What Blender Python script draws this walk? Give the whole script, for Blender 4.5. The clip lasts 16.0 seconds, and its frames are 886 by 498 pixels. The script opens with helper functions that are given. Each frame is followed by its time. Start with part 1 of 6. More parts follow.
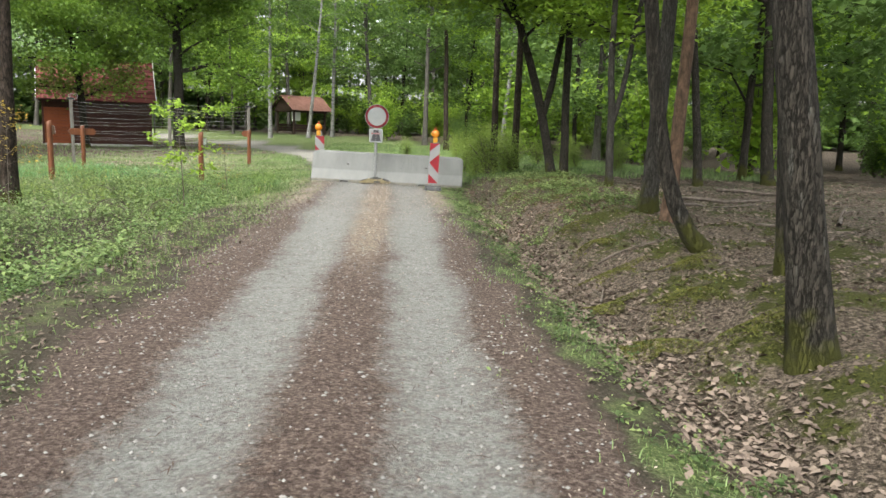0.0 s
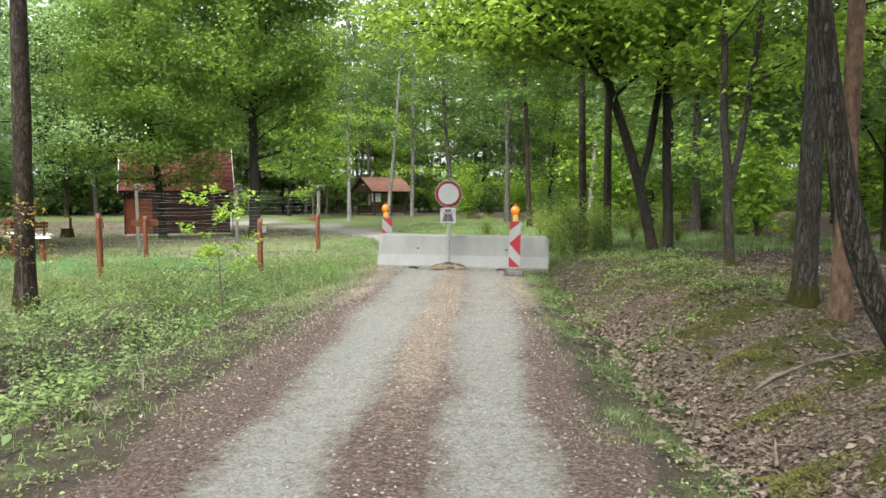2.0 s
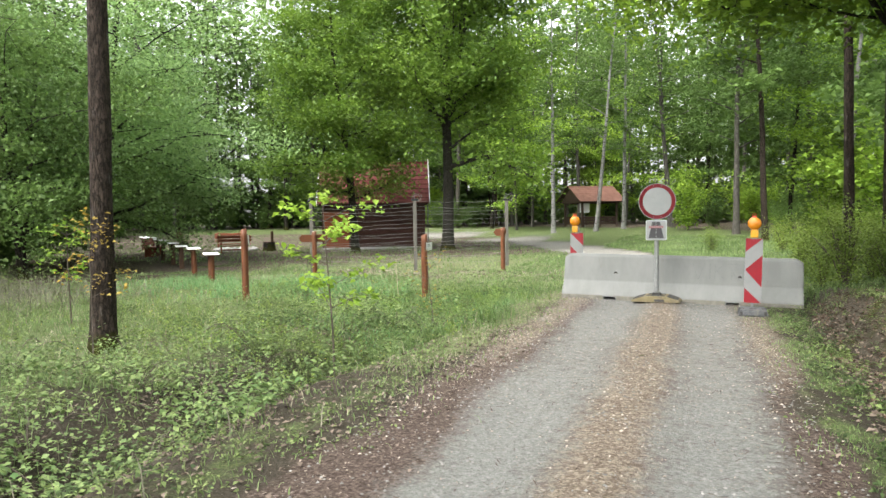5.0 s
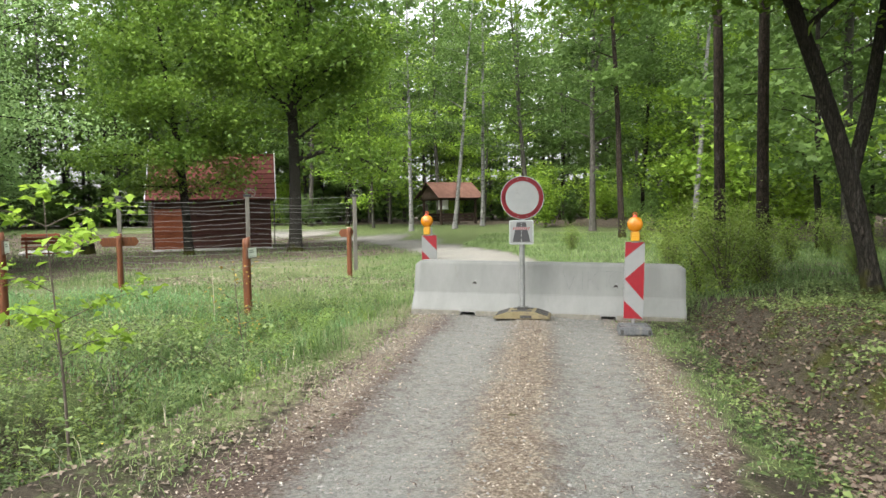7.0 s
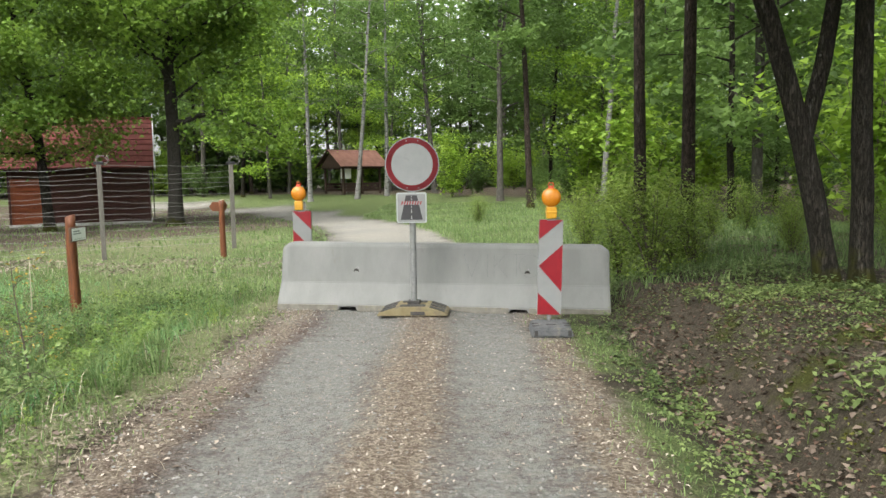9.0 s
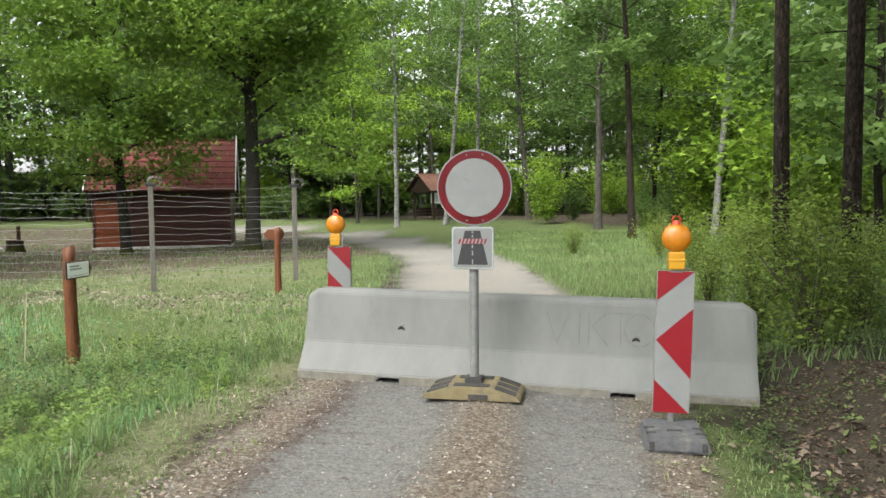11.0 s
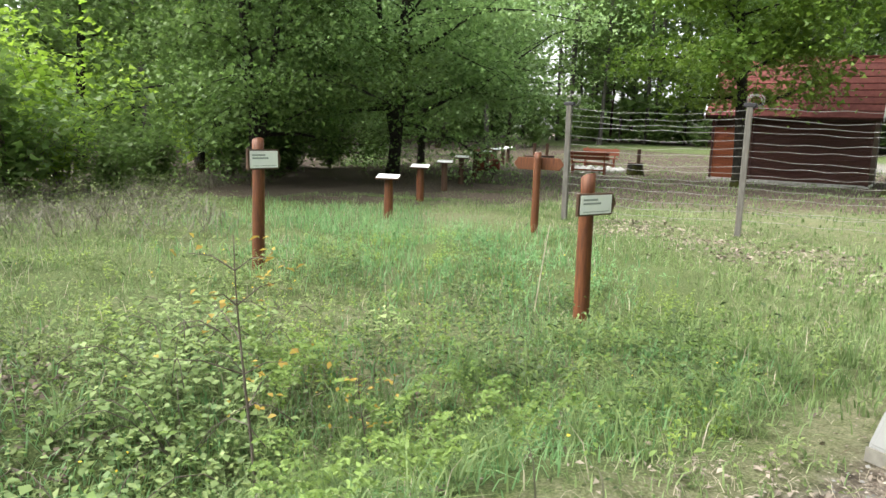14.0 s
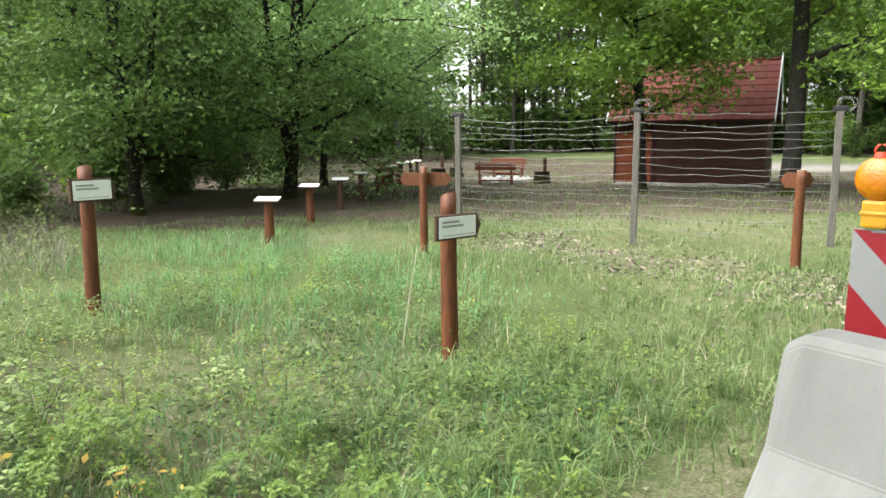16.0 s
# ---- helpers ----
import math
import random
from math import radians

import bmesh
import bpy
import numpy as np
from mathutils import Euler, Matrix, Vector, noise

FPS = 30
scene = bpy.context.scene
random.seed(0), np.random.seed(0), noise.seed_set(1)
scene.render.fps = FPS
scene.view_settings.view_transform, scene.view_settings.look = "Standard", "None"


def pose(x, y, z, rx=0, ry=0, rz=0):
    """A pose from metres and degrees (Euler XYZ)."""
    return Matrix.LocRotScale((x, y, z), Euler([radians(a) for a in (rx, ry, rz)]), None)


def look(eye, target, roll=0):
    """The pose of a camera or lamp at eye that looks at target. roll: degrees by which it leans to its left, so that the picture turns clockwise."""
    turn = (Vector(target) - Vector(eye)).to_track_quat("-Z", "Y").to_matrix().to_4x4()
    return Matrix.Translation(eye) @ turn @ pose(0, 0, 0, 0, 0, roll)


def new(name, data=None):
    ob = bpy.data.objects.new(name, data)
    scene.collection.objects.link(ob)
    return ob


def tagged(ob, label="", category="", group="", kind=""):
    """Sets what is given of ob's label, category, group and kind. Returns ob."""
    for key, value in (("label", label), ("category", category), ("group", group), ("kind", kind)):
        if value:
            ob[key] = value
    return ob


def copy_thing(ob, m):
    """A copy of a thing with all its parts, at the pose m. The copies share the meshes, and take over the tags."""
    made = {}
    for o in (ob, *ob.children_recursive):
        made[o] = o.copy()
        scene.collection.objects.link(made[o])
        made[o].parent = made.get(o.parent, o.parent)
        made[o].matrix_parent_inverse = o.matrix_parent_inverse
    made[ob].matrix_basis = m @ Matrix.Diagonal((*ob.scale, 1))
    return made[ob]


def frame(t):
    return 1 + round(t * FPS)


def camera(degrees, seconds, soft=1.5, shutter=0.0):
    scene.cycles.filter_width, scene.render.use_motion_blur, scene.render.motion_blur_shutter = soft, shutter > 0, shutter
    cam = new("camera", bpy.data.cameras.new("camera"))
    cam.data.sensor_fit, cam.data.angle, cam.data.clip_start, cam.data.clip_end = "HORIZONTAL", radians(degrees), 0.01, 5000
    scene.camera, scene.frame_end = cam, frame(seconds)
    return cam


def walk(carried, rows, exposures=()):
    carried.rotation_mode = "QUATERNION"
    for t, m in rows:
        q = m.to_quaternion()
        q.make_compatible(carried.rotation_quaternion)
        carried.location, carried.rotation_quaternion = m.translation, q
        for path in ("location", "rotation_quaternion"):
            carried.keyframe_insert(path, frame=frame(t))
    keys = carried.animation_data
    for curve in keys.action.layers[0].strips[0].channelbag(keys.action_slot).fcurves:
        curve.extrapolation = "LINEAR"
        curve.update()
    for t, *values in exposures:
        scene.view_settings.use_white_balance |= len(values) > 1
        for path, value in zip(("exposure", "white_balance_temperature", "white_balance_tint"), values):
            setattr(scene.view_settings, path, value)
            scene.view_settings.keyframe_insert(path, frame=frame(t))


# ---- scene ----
cam = camera(62.0, 16.0)

PATH = [
    (0, (0.972, -2.053, 1.455), (0.982, -0.079, 1.135), 2.0),
    (0.5, (0.957, -1.441, 1.451), (0.977, 0.542, 1.187), 0.7),
    (1, (0.938, -0.809, 1.473), (0.783, 1.179, 1.322), 1.3),
    (1.5, (0.956, -0.191, 1.479), (0.807, 1.799, 1.345), 1.3),
    (2, (1.033, 0.439, 1.481), (0.806, 2.423, 1.361), -0.4),
    (2.5, (1.111, 1.026, 1.505), (0.839, 3.006, 1.432), -0.3),
    (3, (1.168, 1.651, 1.483), (0.746, 3.605, 1.414), -0.7),
    (3.5, (1.176, 2.27, 1.509), (0.869, 4.246, 1.45), 1.2),
    (4, (1.099, 2.875, 1.498), (0.732, 4.84, 1.427), 0.2),
    (4.2, (1.047, 3.115, 1.488), (0.451, 5.022, 1.396), -0.2),
    (6.3, (0.502, 5.976, 1.501), (-0.34, 7.788, 1.427), -1.0),
    (6.5, (0.469, 6.195, 1.493), (-0.311, 8.035, 1.415), -1.1),
    (7, (0.397, 6.689, 1.535), (-0.032, 8.64, 1.436), -1.0),
    (7.5, (0.414, 7.21, 1.542), (0.138, 9.189, 1.442), -0.8),
    (8, (0.383, 7.828, 1.531), (0.118, 9.807, 1.402), -1.1),
    (8.2, (0.367, 8.015, 1.535), (0.182, 10.001, 1.383), -1.1),
    (10.5, (0.413, 10.642, 1.553), (0.146, 12.614, 1.353), -1.0),
    (11, (0.334, 11.22, 1.579), (-0.109, 13.167, 1.462), -0.6),
    (11.5, (0.145, 11.683, 1.55), (-0.716, 13.485, 1.459), -0.3),
    (12, (-0.039, 12.215, 1.55), (-1.141, 13.878, 1.411), -0.1),
    (12.5, (-0.164, 12.677, 1.534), (-1.594, 14.058, 1.317), 0.1),
    (13, (-0.351, 13.139, 1.544), (-1.799, 14.491, 1.268), 1.9),
    (13.5, (-0.481, 13.57, 1.552), (-2.106, 14.709, 1.308), 3.6),
    (14, (-0.635, 13.996, 1.522), (-2.336, 14.997, 1.198), 2.0),
    (14.5, (-0.772, 14.308, 1.556), (-2.464, 15.322, 1.224), 1.9),
    (15, (-0.861, 14.656, 1.554), (-2.709, 15.362, 1.263), 0.7),
    (15.5, (-0.87, 14.848, 1.551), (-2.637, 15.736, 1.254), 0.1),
    (16, (-0.943, 14.913, 1.565), (-2.538, 16.085, 1.278), -0.1),
]
walk(cam, [(t, look(eye, target, roll)) for t, eye, target, roll in PATH], exposures=[(0.0, 2.02), (1.0, 2.12), (4.0, 2.14), (7.5, 1.96), (10.5, 1.83), (11.0, 1.86), (13.0, 2.22), (16.0, 2.23)])

# ---- light ----
SUN_ELEV, SUN_AZ = 52.0, 205.0
world = bpy.data.worlds.new("overcast_sky")
scene.world = world
world.use_nodes = True
wn = world.node_tree
sky = wn.nodes.new("ShaderNodeTexSky")
sky.sky_type = "NISHITA"
sky.sun_disc = False
sky.sun_elevation, sky.sun_rotation = radians(SUN_ELEV), radians(SUN_AZ)
sky.dust_density, sky.air_density = 4.0, 1.0
soft_sky = wn.nodes.new("ShaderNodeHueSaturation")
soft_sky.inputs["Saturation"].default_value = 0.2
wn.links.new(sky.outputs[0], soft_sky.inputs["Color"])
wn.links.new(soft_sky.outputs[0], wn.nodes["Background"].inputs["Color"])
wn.nodes["Background"].inputs["Strength"].default_value = 0.15

sun_data = bpy.data.lights.new("sun", "SUN")
sun_data.energy, sun_data.angle, sun_data.color = 1.2, radians(55), (1.0, 0.96, 0.88)
sun = new("sun", sun_data)
_e, _a = radians(SUN_ELEV), radians(SUN_AZ)
sun.matrix_world = look((math.sin(_a) * math.cos(_e) * 60, math.cos(_a) * math.cos(_e) * 60, math.sin(_e) * 60), (0, 0, 0))


# ---- materials ----
def material(name, base, rough=0.8, metal=0.0, alt=None, scale=6.0, stretch=(1, 1, 1), bump=0.0, bump_scale=40.0,
             spots=None, spot_scale=3.0, spot_cut=0.58, spec=0.4, random_tone=0.0, cracks=0.0, mossy=False):
    """A painted or natural surface: two tones mixed by noise, spots of wear, fine relief."""
    m = bpy.data.materials.new(name)
    m.use_nodes = True
    t = m.node_tree
    n, l = t.nodes, t.links
    b = n["Principled BSDF"]
    b.inputs["Roughness"].default_value, b.inputs["Metallic"].default_value = rough, metal
    b.inputs["Specular IOR Level"].default_value = spec
    co = n.new("ShaderNodeTexCoord")
    mp = n.new("ShaderNodeMapping")
    mp.inputs["Scale"].default_value = stretch
    l.new(co.outputs["Object"], mp.inputs["Vector"])
    nz = n.new("ShaderNodeTexNoise")
    nz.inputs["Scale"].default_value, nz.inputs["Detail"].default_value = scale, 6.0
    nz.inputs["Roughness"].default_value = 0.65
    l.new(mp.outputs[0], nz.inputs["Vector"])
    ramp = n.new("ShaderNodeValToRGB")
    ramp.color_ramp.elements[0].position, ramp.color_ramp.elements[1].position = 0.35, 0.68
    ramp.color_ramp.elements[0].color = (*base, 1)
    ramp.color_ramp.elements[1].color = (*(alt or base), 1)
    l.new(nz.outputs["Fac"], ramp.inputs[0])
    out = ramp.outputs[0]
    if spots:
        n2 = n.new("ShaderNodeTexNoise")
        n2.inputs["Scale"].default_value, n2.inputs["Detail"].default_value = spot_scale, 8.0
        l.new(mp.outputs[0], n2.inputs["Vector"])
        cut = n.new("ShaderNodeMapRange")
        cut.inputs["From Min"].default_value, cut.inputs["From Max"].default_value = spot_cut, spot_cut + 0.1
        l.new(n2.outputs["Fac"], cut.inputs["Value"])
        mix = n.new("ShaderNodeMixRGB")
        l.new(cut.outputs[0], mix.inputs["Fac"])
        l.new(out, mix.inputs["Color1"])
        mix.inputs["Color2"].default_value = (*spots, 1)
        out = mix.outputs[0]
    plates = None
    if cracks:
        vo = n.new("ShaderNodeTexVoronoi")
        vo.feature = "DISTANCE_TO_EDGE"
        vo.inputs["Scale"].default_value = cracks
        bend = n.new("ShaderNodeMixRGB")
        bend.inputs["Fac"].default_value = 0.22
        l.new(mp.outputs[0], bend.inputs["Color1"])
        l.new(nz.outputs["Color"], bend.inputs["Color2"])
        l.new(bend.outputs[0], vo.inputs["Vector"])
        plates = n.new("ShaderNodeMapRange")
        plates.inputs["From Max"].default_value = 0.11
        l.new(vo.outputs["Distance"], plates.inputs["Value"])
        mx = n.new("ShaderNodeMixRGB")
        l.new(plates.outputs[0], mx.inputs["Fac"])
        mx.inputs["Color1"].default_value = (*[c * 0.7 for c in base], 1)
        l.new(out, mx.inputs["Color2"])
        out = mx.outputs[0]
    if mossy:
        sep = n.new("ShaderNodeSeparateXYZ")
        l.new(co.outputs["Object"], sep.inputs[0])
        low = n.new("ShaderNodeMapRange")
        low.inputs["From Min"].default_value, low.inputs["From Max"].default_value = 0.75, 0.0
        low.inputs["To Min"].default_value, low.inputs["To Max"].default_value = -0.35, 0.35
        l.new(sep.outputs["Z"], low.inputs["Value"])
        nm = n.new("ShaderNodeTexNoise")
        nm.inputs["Scale"].default_value, nm.inputs["Detail"].default_value = 5.0, 6.0
        l.new(co.outputs["Object"], nm.inputs["Vector"])
        sm = n.new("ShaderNodeMath")
        l.new(nm.outputs["Fac"], sm.inputs[0])
        l.new(low.outputs[0], sm.inputs[1])
        ed = n.new("ShaderNodeMapRange")
        ed.inputs["From Min"].default_value, ed.inputs["From Max"].default_value = 0.5, 0.7
        l.new(sm.outputs[0], ed.inputs["Value"])
        mg = n.new("ShaderNodeMixRGB")
        l.new(ed.outputs[0], mg.inputs["Fac"])
        l.new(out, mg.inputs["Color1"])
        mg.inputs["Color2"].default_value = (0.04, 0.042, 0.009, 1)
        out = mg.outputs[0]
    if random_tone:
        oi = n.new("ShaderNodeObjectInfo")
        mr = n.new("ShaderNodeMapRange")
        mr.inputs["To Min"].default_value, mr.inputs["To Max"].default_value = 1 - random_tone, 1 + random_tone
        l.new(oi.outputs["Random"], mr.inputs["Value"])
        hs = n.new("ShaderNodeHueSaturation")
        l.new(mr.outputs[0], hs.inputs["Value"])
        l.new(out, hs.inputs["Color"])
        out = hs.outputs[0]
    l.new(out, b.inputs["Base Color"])
    if bump:
        n3 = n.new("ShaderNodeTexNoise")
        n3.inputs["Scale"].default_value, n3.inputs["Detail"].default_value = bump_scale, 5.0
        l.new(mp.outputs[0], n3.inputs["Vector"])
        bp = n.new("ShaderNodeBump")
        bp.inputs["Strength"].default_value, bp.inputs["Distance"].default_value = bump, 0.02
        if plates:
            sum_up = n.new("ShaderNodeMath")
            sum_up.operation = "MULTIPLY_ADD"
            sum_up.inputs[1].default_value = 0.4
            l.new(n3.outputs["Fac"], sum_up.inputs[0])
            l.new(plates.outputs[0], sum_up.inputs[2])
            l.new(sum_up.outputs[0], bp.inputs["Height"])
        else:
            l.new(n3.outputs["Fac"], bp.inputs["Height"])
        l.new(bp.outputs[0], b.inputs["Normal"])
    return m


def leaf_material(name, dark, light, through_light=0.35, rough=0.55, patch=0.25, spec=0.3):
    """Leaves: each one its own tone between two greens, tone drifting over the crown, some light let through."""
    m = bpy.data.materials.new(name)
    m.use_nodes = True
    t = m.node_tree
    n, l = t.nodes, t.links
    b = n["Principled BSDF"]
    b.inputs["Roughness"].default_value = rough
    b.inputs["Specular IOR Level"].default_value = spec
    geo = n.new("ShaderNodeNewGeometry")
    nz = n.new("ShaderNodeTexNoise")
    nz.inputs["Scale"].default_value = patch
    l.new(geo.outputs["Position"], nz.inputs["Vector"])
    add = n.new("ShaderNodeMath")
    add.operation = "MULTIPLY_ADD"
    add.inputs[1].default_value = 0.6
    l.new(geo.outputs["Random Per Island"], add.inputs[0])
    mr = n.new("ShaderNodeMapRange")
    mr.inputs["From Min"].default_value, mr.inputs["From Max"].default_value = 0.3, 0.7
    mr.inputs["To Min"].default_value, mr.inputs["To Max"].default_value = 0.0, 0.45
    l.new(nz.outputs["Fac"], mr.inputs["Value"])
    l.new(mr.outputs[0], add.inputs[2])
    mix = n.new("ShaderNodeMixRGB")
    mix.inputs["Color1"].default_value, mix.inputs["Color2"].default_value = (*dark, 1), (*light, 1)
    l.new(add.outputs[0], mix.inputs["Fac"])
    l.new(mix.outputs[0], b.inputs["Base Color"])
    tr = n.new("ShaderNodeBsdfTranslucent")
    l.new(mix.outputs[0], tr.inputs["Color"])
    ms = n.new("ShaderNodeMixShader")
    ms.inputs["Fac"].default_value = through_light
    l.new(b.outputs[0], ms.inputs[1])
    l.new(tr.outputs[0], ms.inputs[2])
    l.new(ms.outputs[0], n["Material Output"].inputs["Surface"])
    return m


def ground_material(name):
    """Soil, gravel, grass roots, leaf litter and moss, by the masks that the ground carries."""
    m = bpy.data.materials.new(name)
    m.use_nodes = True
    t = m.node_tree
    n, l = t.nodes, t.links
    b = n["Principled BSDF"]
    b.inputs["Roughness"].default_value = 0.95
    b.inputs["Specular IOR Level"].default_value = 0.15
    geo = n.new("ShaderNodeNewGeometry")

    def noise_at(scale, detail=5.0, rough=0.6):
        z = n.new("ShaderNodeTexNoise")
        z.inputs["Scale"].default_value, z.inputs["Detail"].default_value, z.inputs["Roughness"].default_value = scale, detail, rough
        l.new(geo.outputs["Position"], z.inputs["Vector"])
        return z.outputs["Fac"]

    def ramp(fac, *stops):
        r = n.new("ShaderNodeValToRGB")
        els = r.color_ramp.elements
        while len(els) < len(stops):
            els.new(0.5)
        for e, (p, c) in zip(els, stops):
            e.position, e.color = p, (*c, 1)
        l.new(fac, r.inputs[0])
        return r.outputs[0]

    def mask(attr, breakup, amount=0.5, lo=0.35, hi=0.65):
        a = n.new("ShaderNodeAttribute")
        a.attribute_name = attr
        s = n.new("ShaderNodeMath")
        s.operation = "SUBTRACT"
        l.new(breakup, s.inputs[0])
        s.inputs[1].default_value = 0.5
        k = n.new("ShaderNodeMath")
        k.operation = "MULTIPLY_ADD"
        l.new(s.outputs[0], k.inputs[0])
        k.inputs[1].default_value = amount * 2
        l.new(a.outputs["Fac"], k.inputs[2])
        r = n.new("ShaderNodeMapRange")
        r.inputs["From Min"].default_value, r.inputs["From Max"].default_value = lo, hi
        l.new(k.outputs[0], r.inputs["Value"])
        return r.outputs[0]

    def over(below, colour, fac):
        x = n.new("ShaderNodeMixRGB")
        l.new(fac, x.inputs["Fac"])
        l.new(below, x.inputs["Color1"])
        l.new(colour, x.inputs["Color2"])
        return x.outputs[0]

    fine, mid, broad, grit = noise_at(55, 6, 0.75), noise_at(9), noise_at(1.6), noise_at(140, 3, 0.8)
    stones = n.new("ShaderNodeTexVoronoi")
    stones.inputs["Scale"].default_value = 60.0
    l.new(geo.outputs["Position"], stones.inputs["Vector"])
    split = n.new("ShaderNodeSeparateColor")
    l.new(stones.outputs["Color"], split.inputs[0])

    def speckle(fac, amount):
        k = n.new("ShaderNodeMath")
        k.operation = "MULTIPLY_ADD"
        l.new(split.outputs[0], k.inputs[0])
        k.inputs[1].default_value = amount
        j = n.new("ShaderNodeMath")
        j.operation = "ADD"
        l.new(fac, j.inputs[0])
        j.inputs[1].default_value = -amount * 0.5
        l.new(j.outputs[0], k.inputs[2])
        return k.outputs[0]

    soil = ramp(fine, (0.32, (0.015, 0.013, 0.009)), (0.5, (0.04, 0.034, 0.024)), (0.7, (0.1, 0.085, 0.065)))
    litter = ramp(noise_at(30, 5, 0.85), (0.36, (0.014, 0.011, 0.008)), (0.47, (0.046, 0.036, 0.026)), (0.56, (0.12, 0.096, 0.074)), (0.68, (0.26, 0.22, 0.18)))
    duff = ramp(speckle(noise_at(30, 8, 0.85), 0.13), (0.34, (0.02, 0.0145, 0.0115)), (0.5, (0.07, 0.050, 0.041)), (0.66, (0.16, 0.13, 0.11)))
    chips = ramp(speckle(noise_at(30, 8, 0.85), 0.12), (0.34, (0.05, 0.038, 0.028)), (0.5, (0.142, 0.114, 0.087)), (0.66, (0.31, 0.27, 0.22)))
    gravel = ramp(speckle(noise_at(36, 9, 0.9), 0.14), (0.3, (0.075, 0.075, 0.069)), (0.5, (0.16, 0.163, 0.152)), (0.7, (0.25, 0.252, 0.238)))
    turf = ramp(fine, (0.34, (0.022, 0.03, 0.012)), (0.5, (0.075, 0.105, 0.036)), (0.68, (0.2, 0.22, 0.1)))
    dry = ramp(fine, (0.3, (0.07, 0.074, 0.04)), (0.52, (0.15, 0.152, 0.084)), (0.7, (0.26, 0.247, 0.165)))
    moss = ramp(fine, (0.34, (0.012, 0.014, 0.004)), (0.55, (0.045, 0.05, 0.011)), (0.72, (0.09, 0.092, 0.024)))
    col = soil
    col = over(col, litter, mask("litter", mid, 0.4))
    col = over(col, turf, mask("grass", noise_at(3.5, 7, 0.7), 0.6))
    col = over(col, dry, mask("dry", mid, 0.6))
    col = over(col, duff, mask("duff", mid, 0.45))
    col = over(col, chips, mask("chips", mid, 0.3))
    col = over(col, gravel, mask("track", noise_at(7, 9, 0.85), 1.15, 0.2, 0.95))
    pale = ramp(grit, (0.3, (0.11, 0.105, 0.09)), (0.5, (0.21, 0.2, 0.175)), (0.7, (0.32, 0.305, 0.27)))
    col = over(col, pale, mask("pale", mid, 0.5, 0.25, 0.8))
    col = over(col, moss, mask("moss", noise_at(2.6, 6, 0.7), 1.5, 0.5, 0.72))
    l.new(col, b.inputs["Base Color"])
    bp = n.new("ShaderNodeBump")
    bp.inputs["Strength"].default_value, bp.inputs["Distance"].default_value = 0.75, 0.03
    l.new(noise_at(48, 6, 0.8), bp.inputs["Height"])
    l.new(bp.outputs[0], b.inputs["Normal"])
    return m


M_GROUND = ground_material("forest_ground")
M_CONCRETE = material("cast_concrete", (0.138, 0.144, 0.137), 0.85, alt=(0.17, 0.174, 0.167), scale=2.2, stretch=(1.6, 1, 0.7), bump=0.12,
                      bump_scale=55, spots=(0.135, 0.134, 0.122), spot_scale=5, spot_cut=0.66, spec=0.25)
M_CONCRETE_DIRTY = material("stained_concrete", (0.11, 0.104, 0.088), 0.9, alt=(0.18, 0.172, 0.148), scale=9, bump=0.2, spots=(0.15, 0.14, 0.1), spot_scale=14)
M_HOLE = material("recess_shade", (0.03, 0.03, 0.028), 0.9, alt=(0.06, 0.055, 0.05))
M_SCRATCH = material("pencil_scrawl", (0.09, 0.097, 0.098), 0.9, alt=(0.145, 0.15, 0.146), scale=14)
M_GALV = material("galvanised_steel", (0.15, 0.157, 0.155), 0.5, 0.35, alt=(0.22, 0.226, 0.222), scale=18, bump=0.05)
M_SIGN_WHITE = material("white_reflective_sheet", (0.155, 0.164, 0.163), 0.5, alt=(0.185, 0.194, 0.192), scale=4, spots=(0.145, 0.147, 0.142), spot_scale=9, spot_cut=0.66)
M_SIGN_RED = material("red_reflective_sheet", (0.155, 0.0035, 0.009), 0.4, alt=(0.19, 0.006, 0.012), scale=5)
M_SIGN_BLACK = material("black_sign_print", (0.018, 0.018, 0.02), 0.5, alt=(0.03, 0.03, 0.032))
M_SIGN_GREY = material("grey_sign_print", (0.34, 0.37, 0.36), 0.6, alt=(0.26, 0.29, 0.28), scale=40)
M_AMBER = material("amber_lens", (0.38, 0.13, 0.003), 0.25, alt=(0.45, 0.165, 0.005), scale=30, bump=0.25, bump_scale=90, spec=0.6)
M_LAMP_YELLOW = material("yellow_plastic", (0.44, 0.23, 0.01), 0.4, alt=(0.38, 0.19, 0.01), scale=12)
M_LAMP_RED = material("red_plastic_cap", (0.45, 0.05, 0.02), 0.4, alt=(0.55, 0.08, 0.03))
M_RUBBER = material("grey_recycled_plastic", (0.055, 0.058, 0.062), 0.75, alt=(0.1, 0.104, 0.108), scale=16, bump=0.2, spots=(0.14, 0.132, 0.118), spot_scale=10)
# real rubber of pads and sockets, and the painted shade of slots and holes
M_RUBBER_AND_SLOT_SHADE = material("black_rubber_and_slot_shade", (0.022, 0.022, 0.022), 0.8, alt=(0.05, 0.048, 0.045), scale=20)
M_YELLOW_DIRTY = material("dirty_yellow_paint", (0.135, 0.11, 0.055), 0.8, alt=(0.175, 0.148, 0.083), scale=7, bump=0.15, spots=(0.12, 0.1, 0.065), spot_scale=9, spot_cut=0.52)
M_POST = material("red_brown_stained_wood", (0.066, 0.0204, 0.0072), 0.6, alt=(0.156, 0.0507, 0.01495), scale=7, stretch=(6, 6, 0.6), bump=0.25, bump_scale=26,
                  spots=(0.14, 0.05, 0.015), spot_scale=3, spot_cut=0.62)
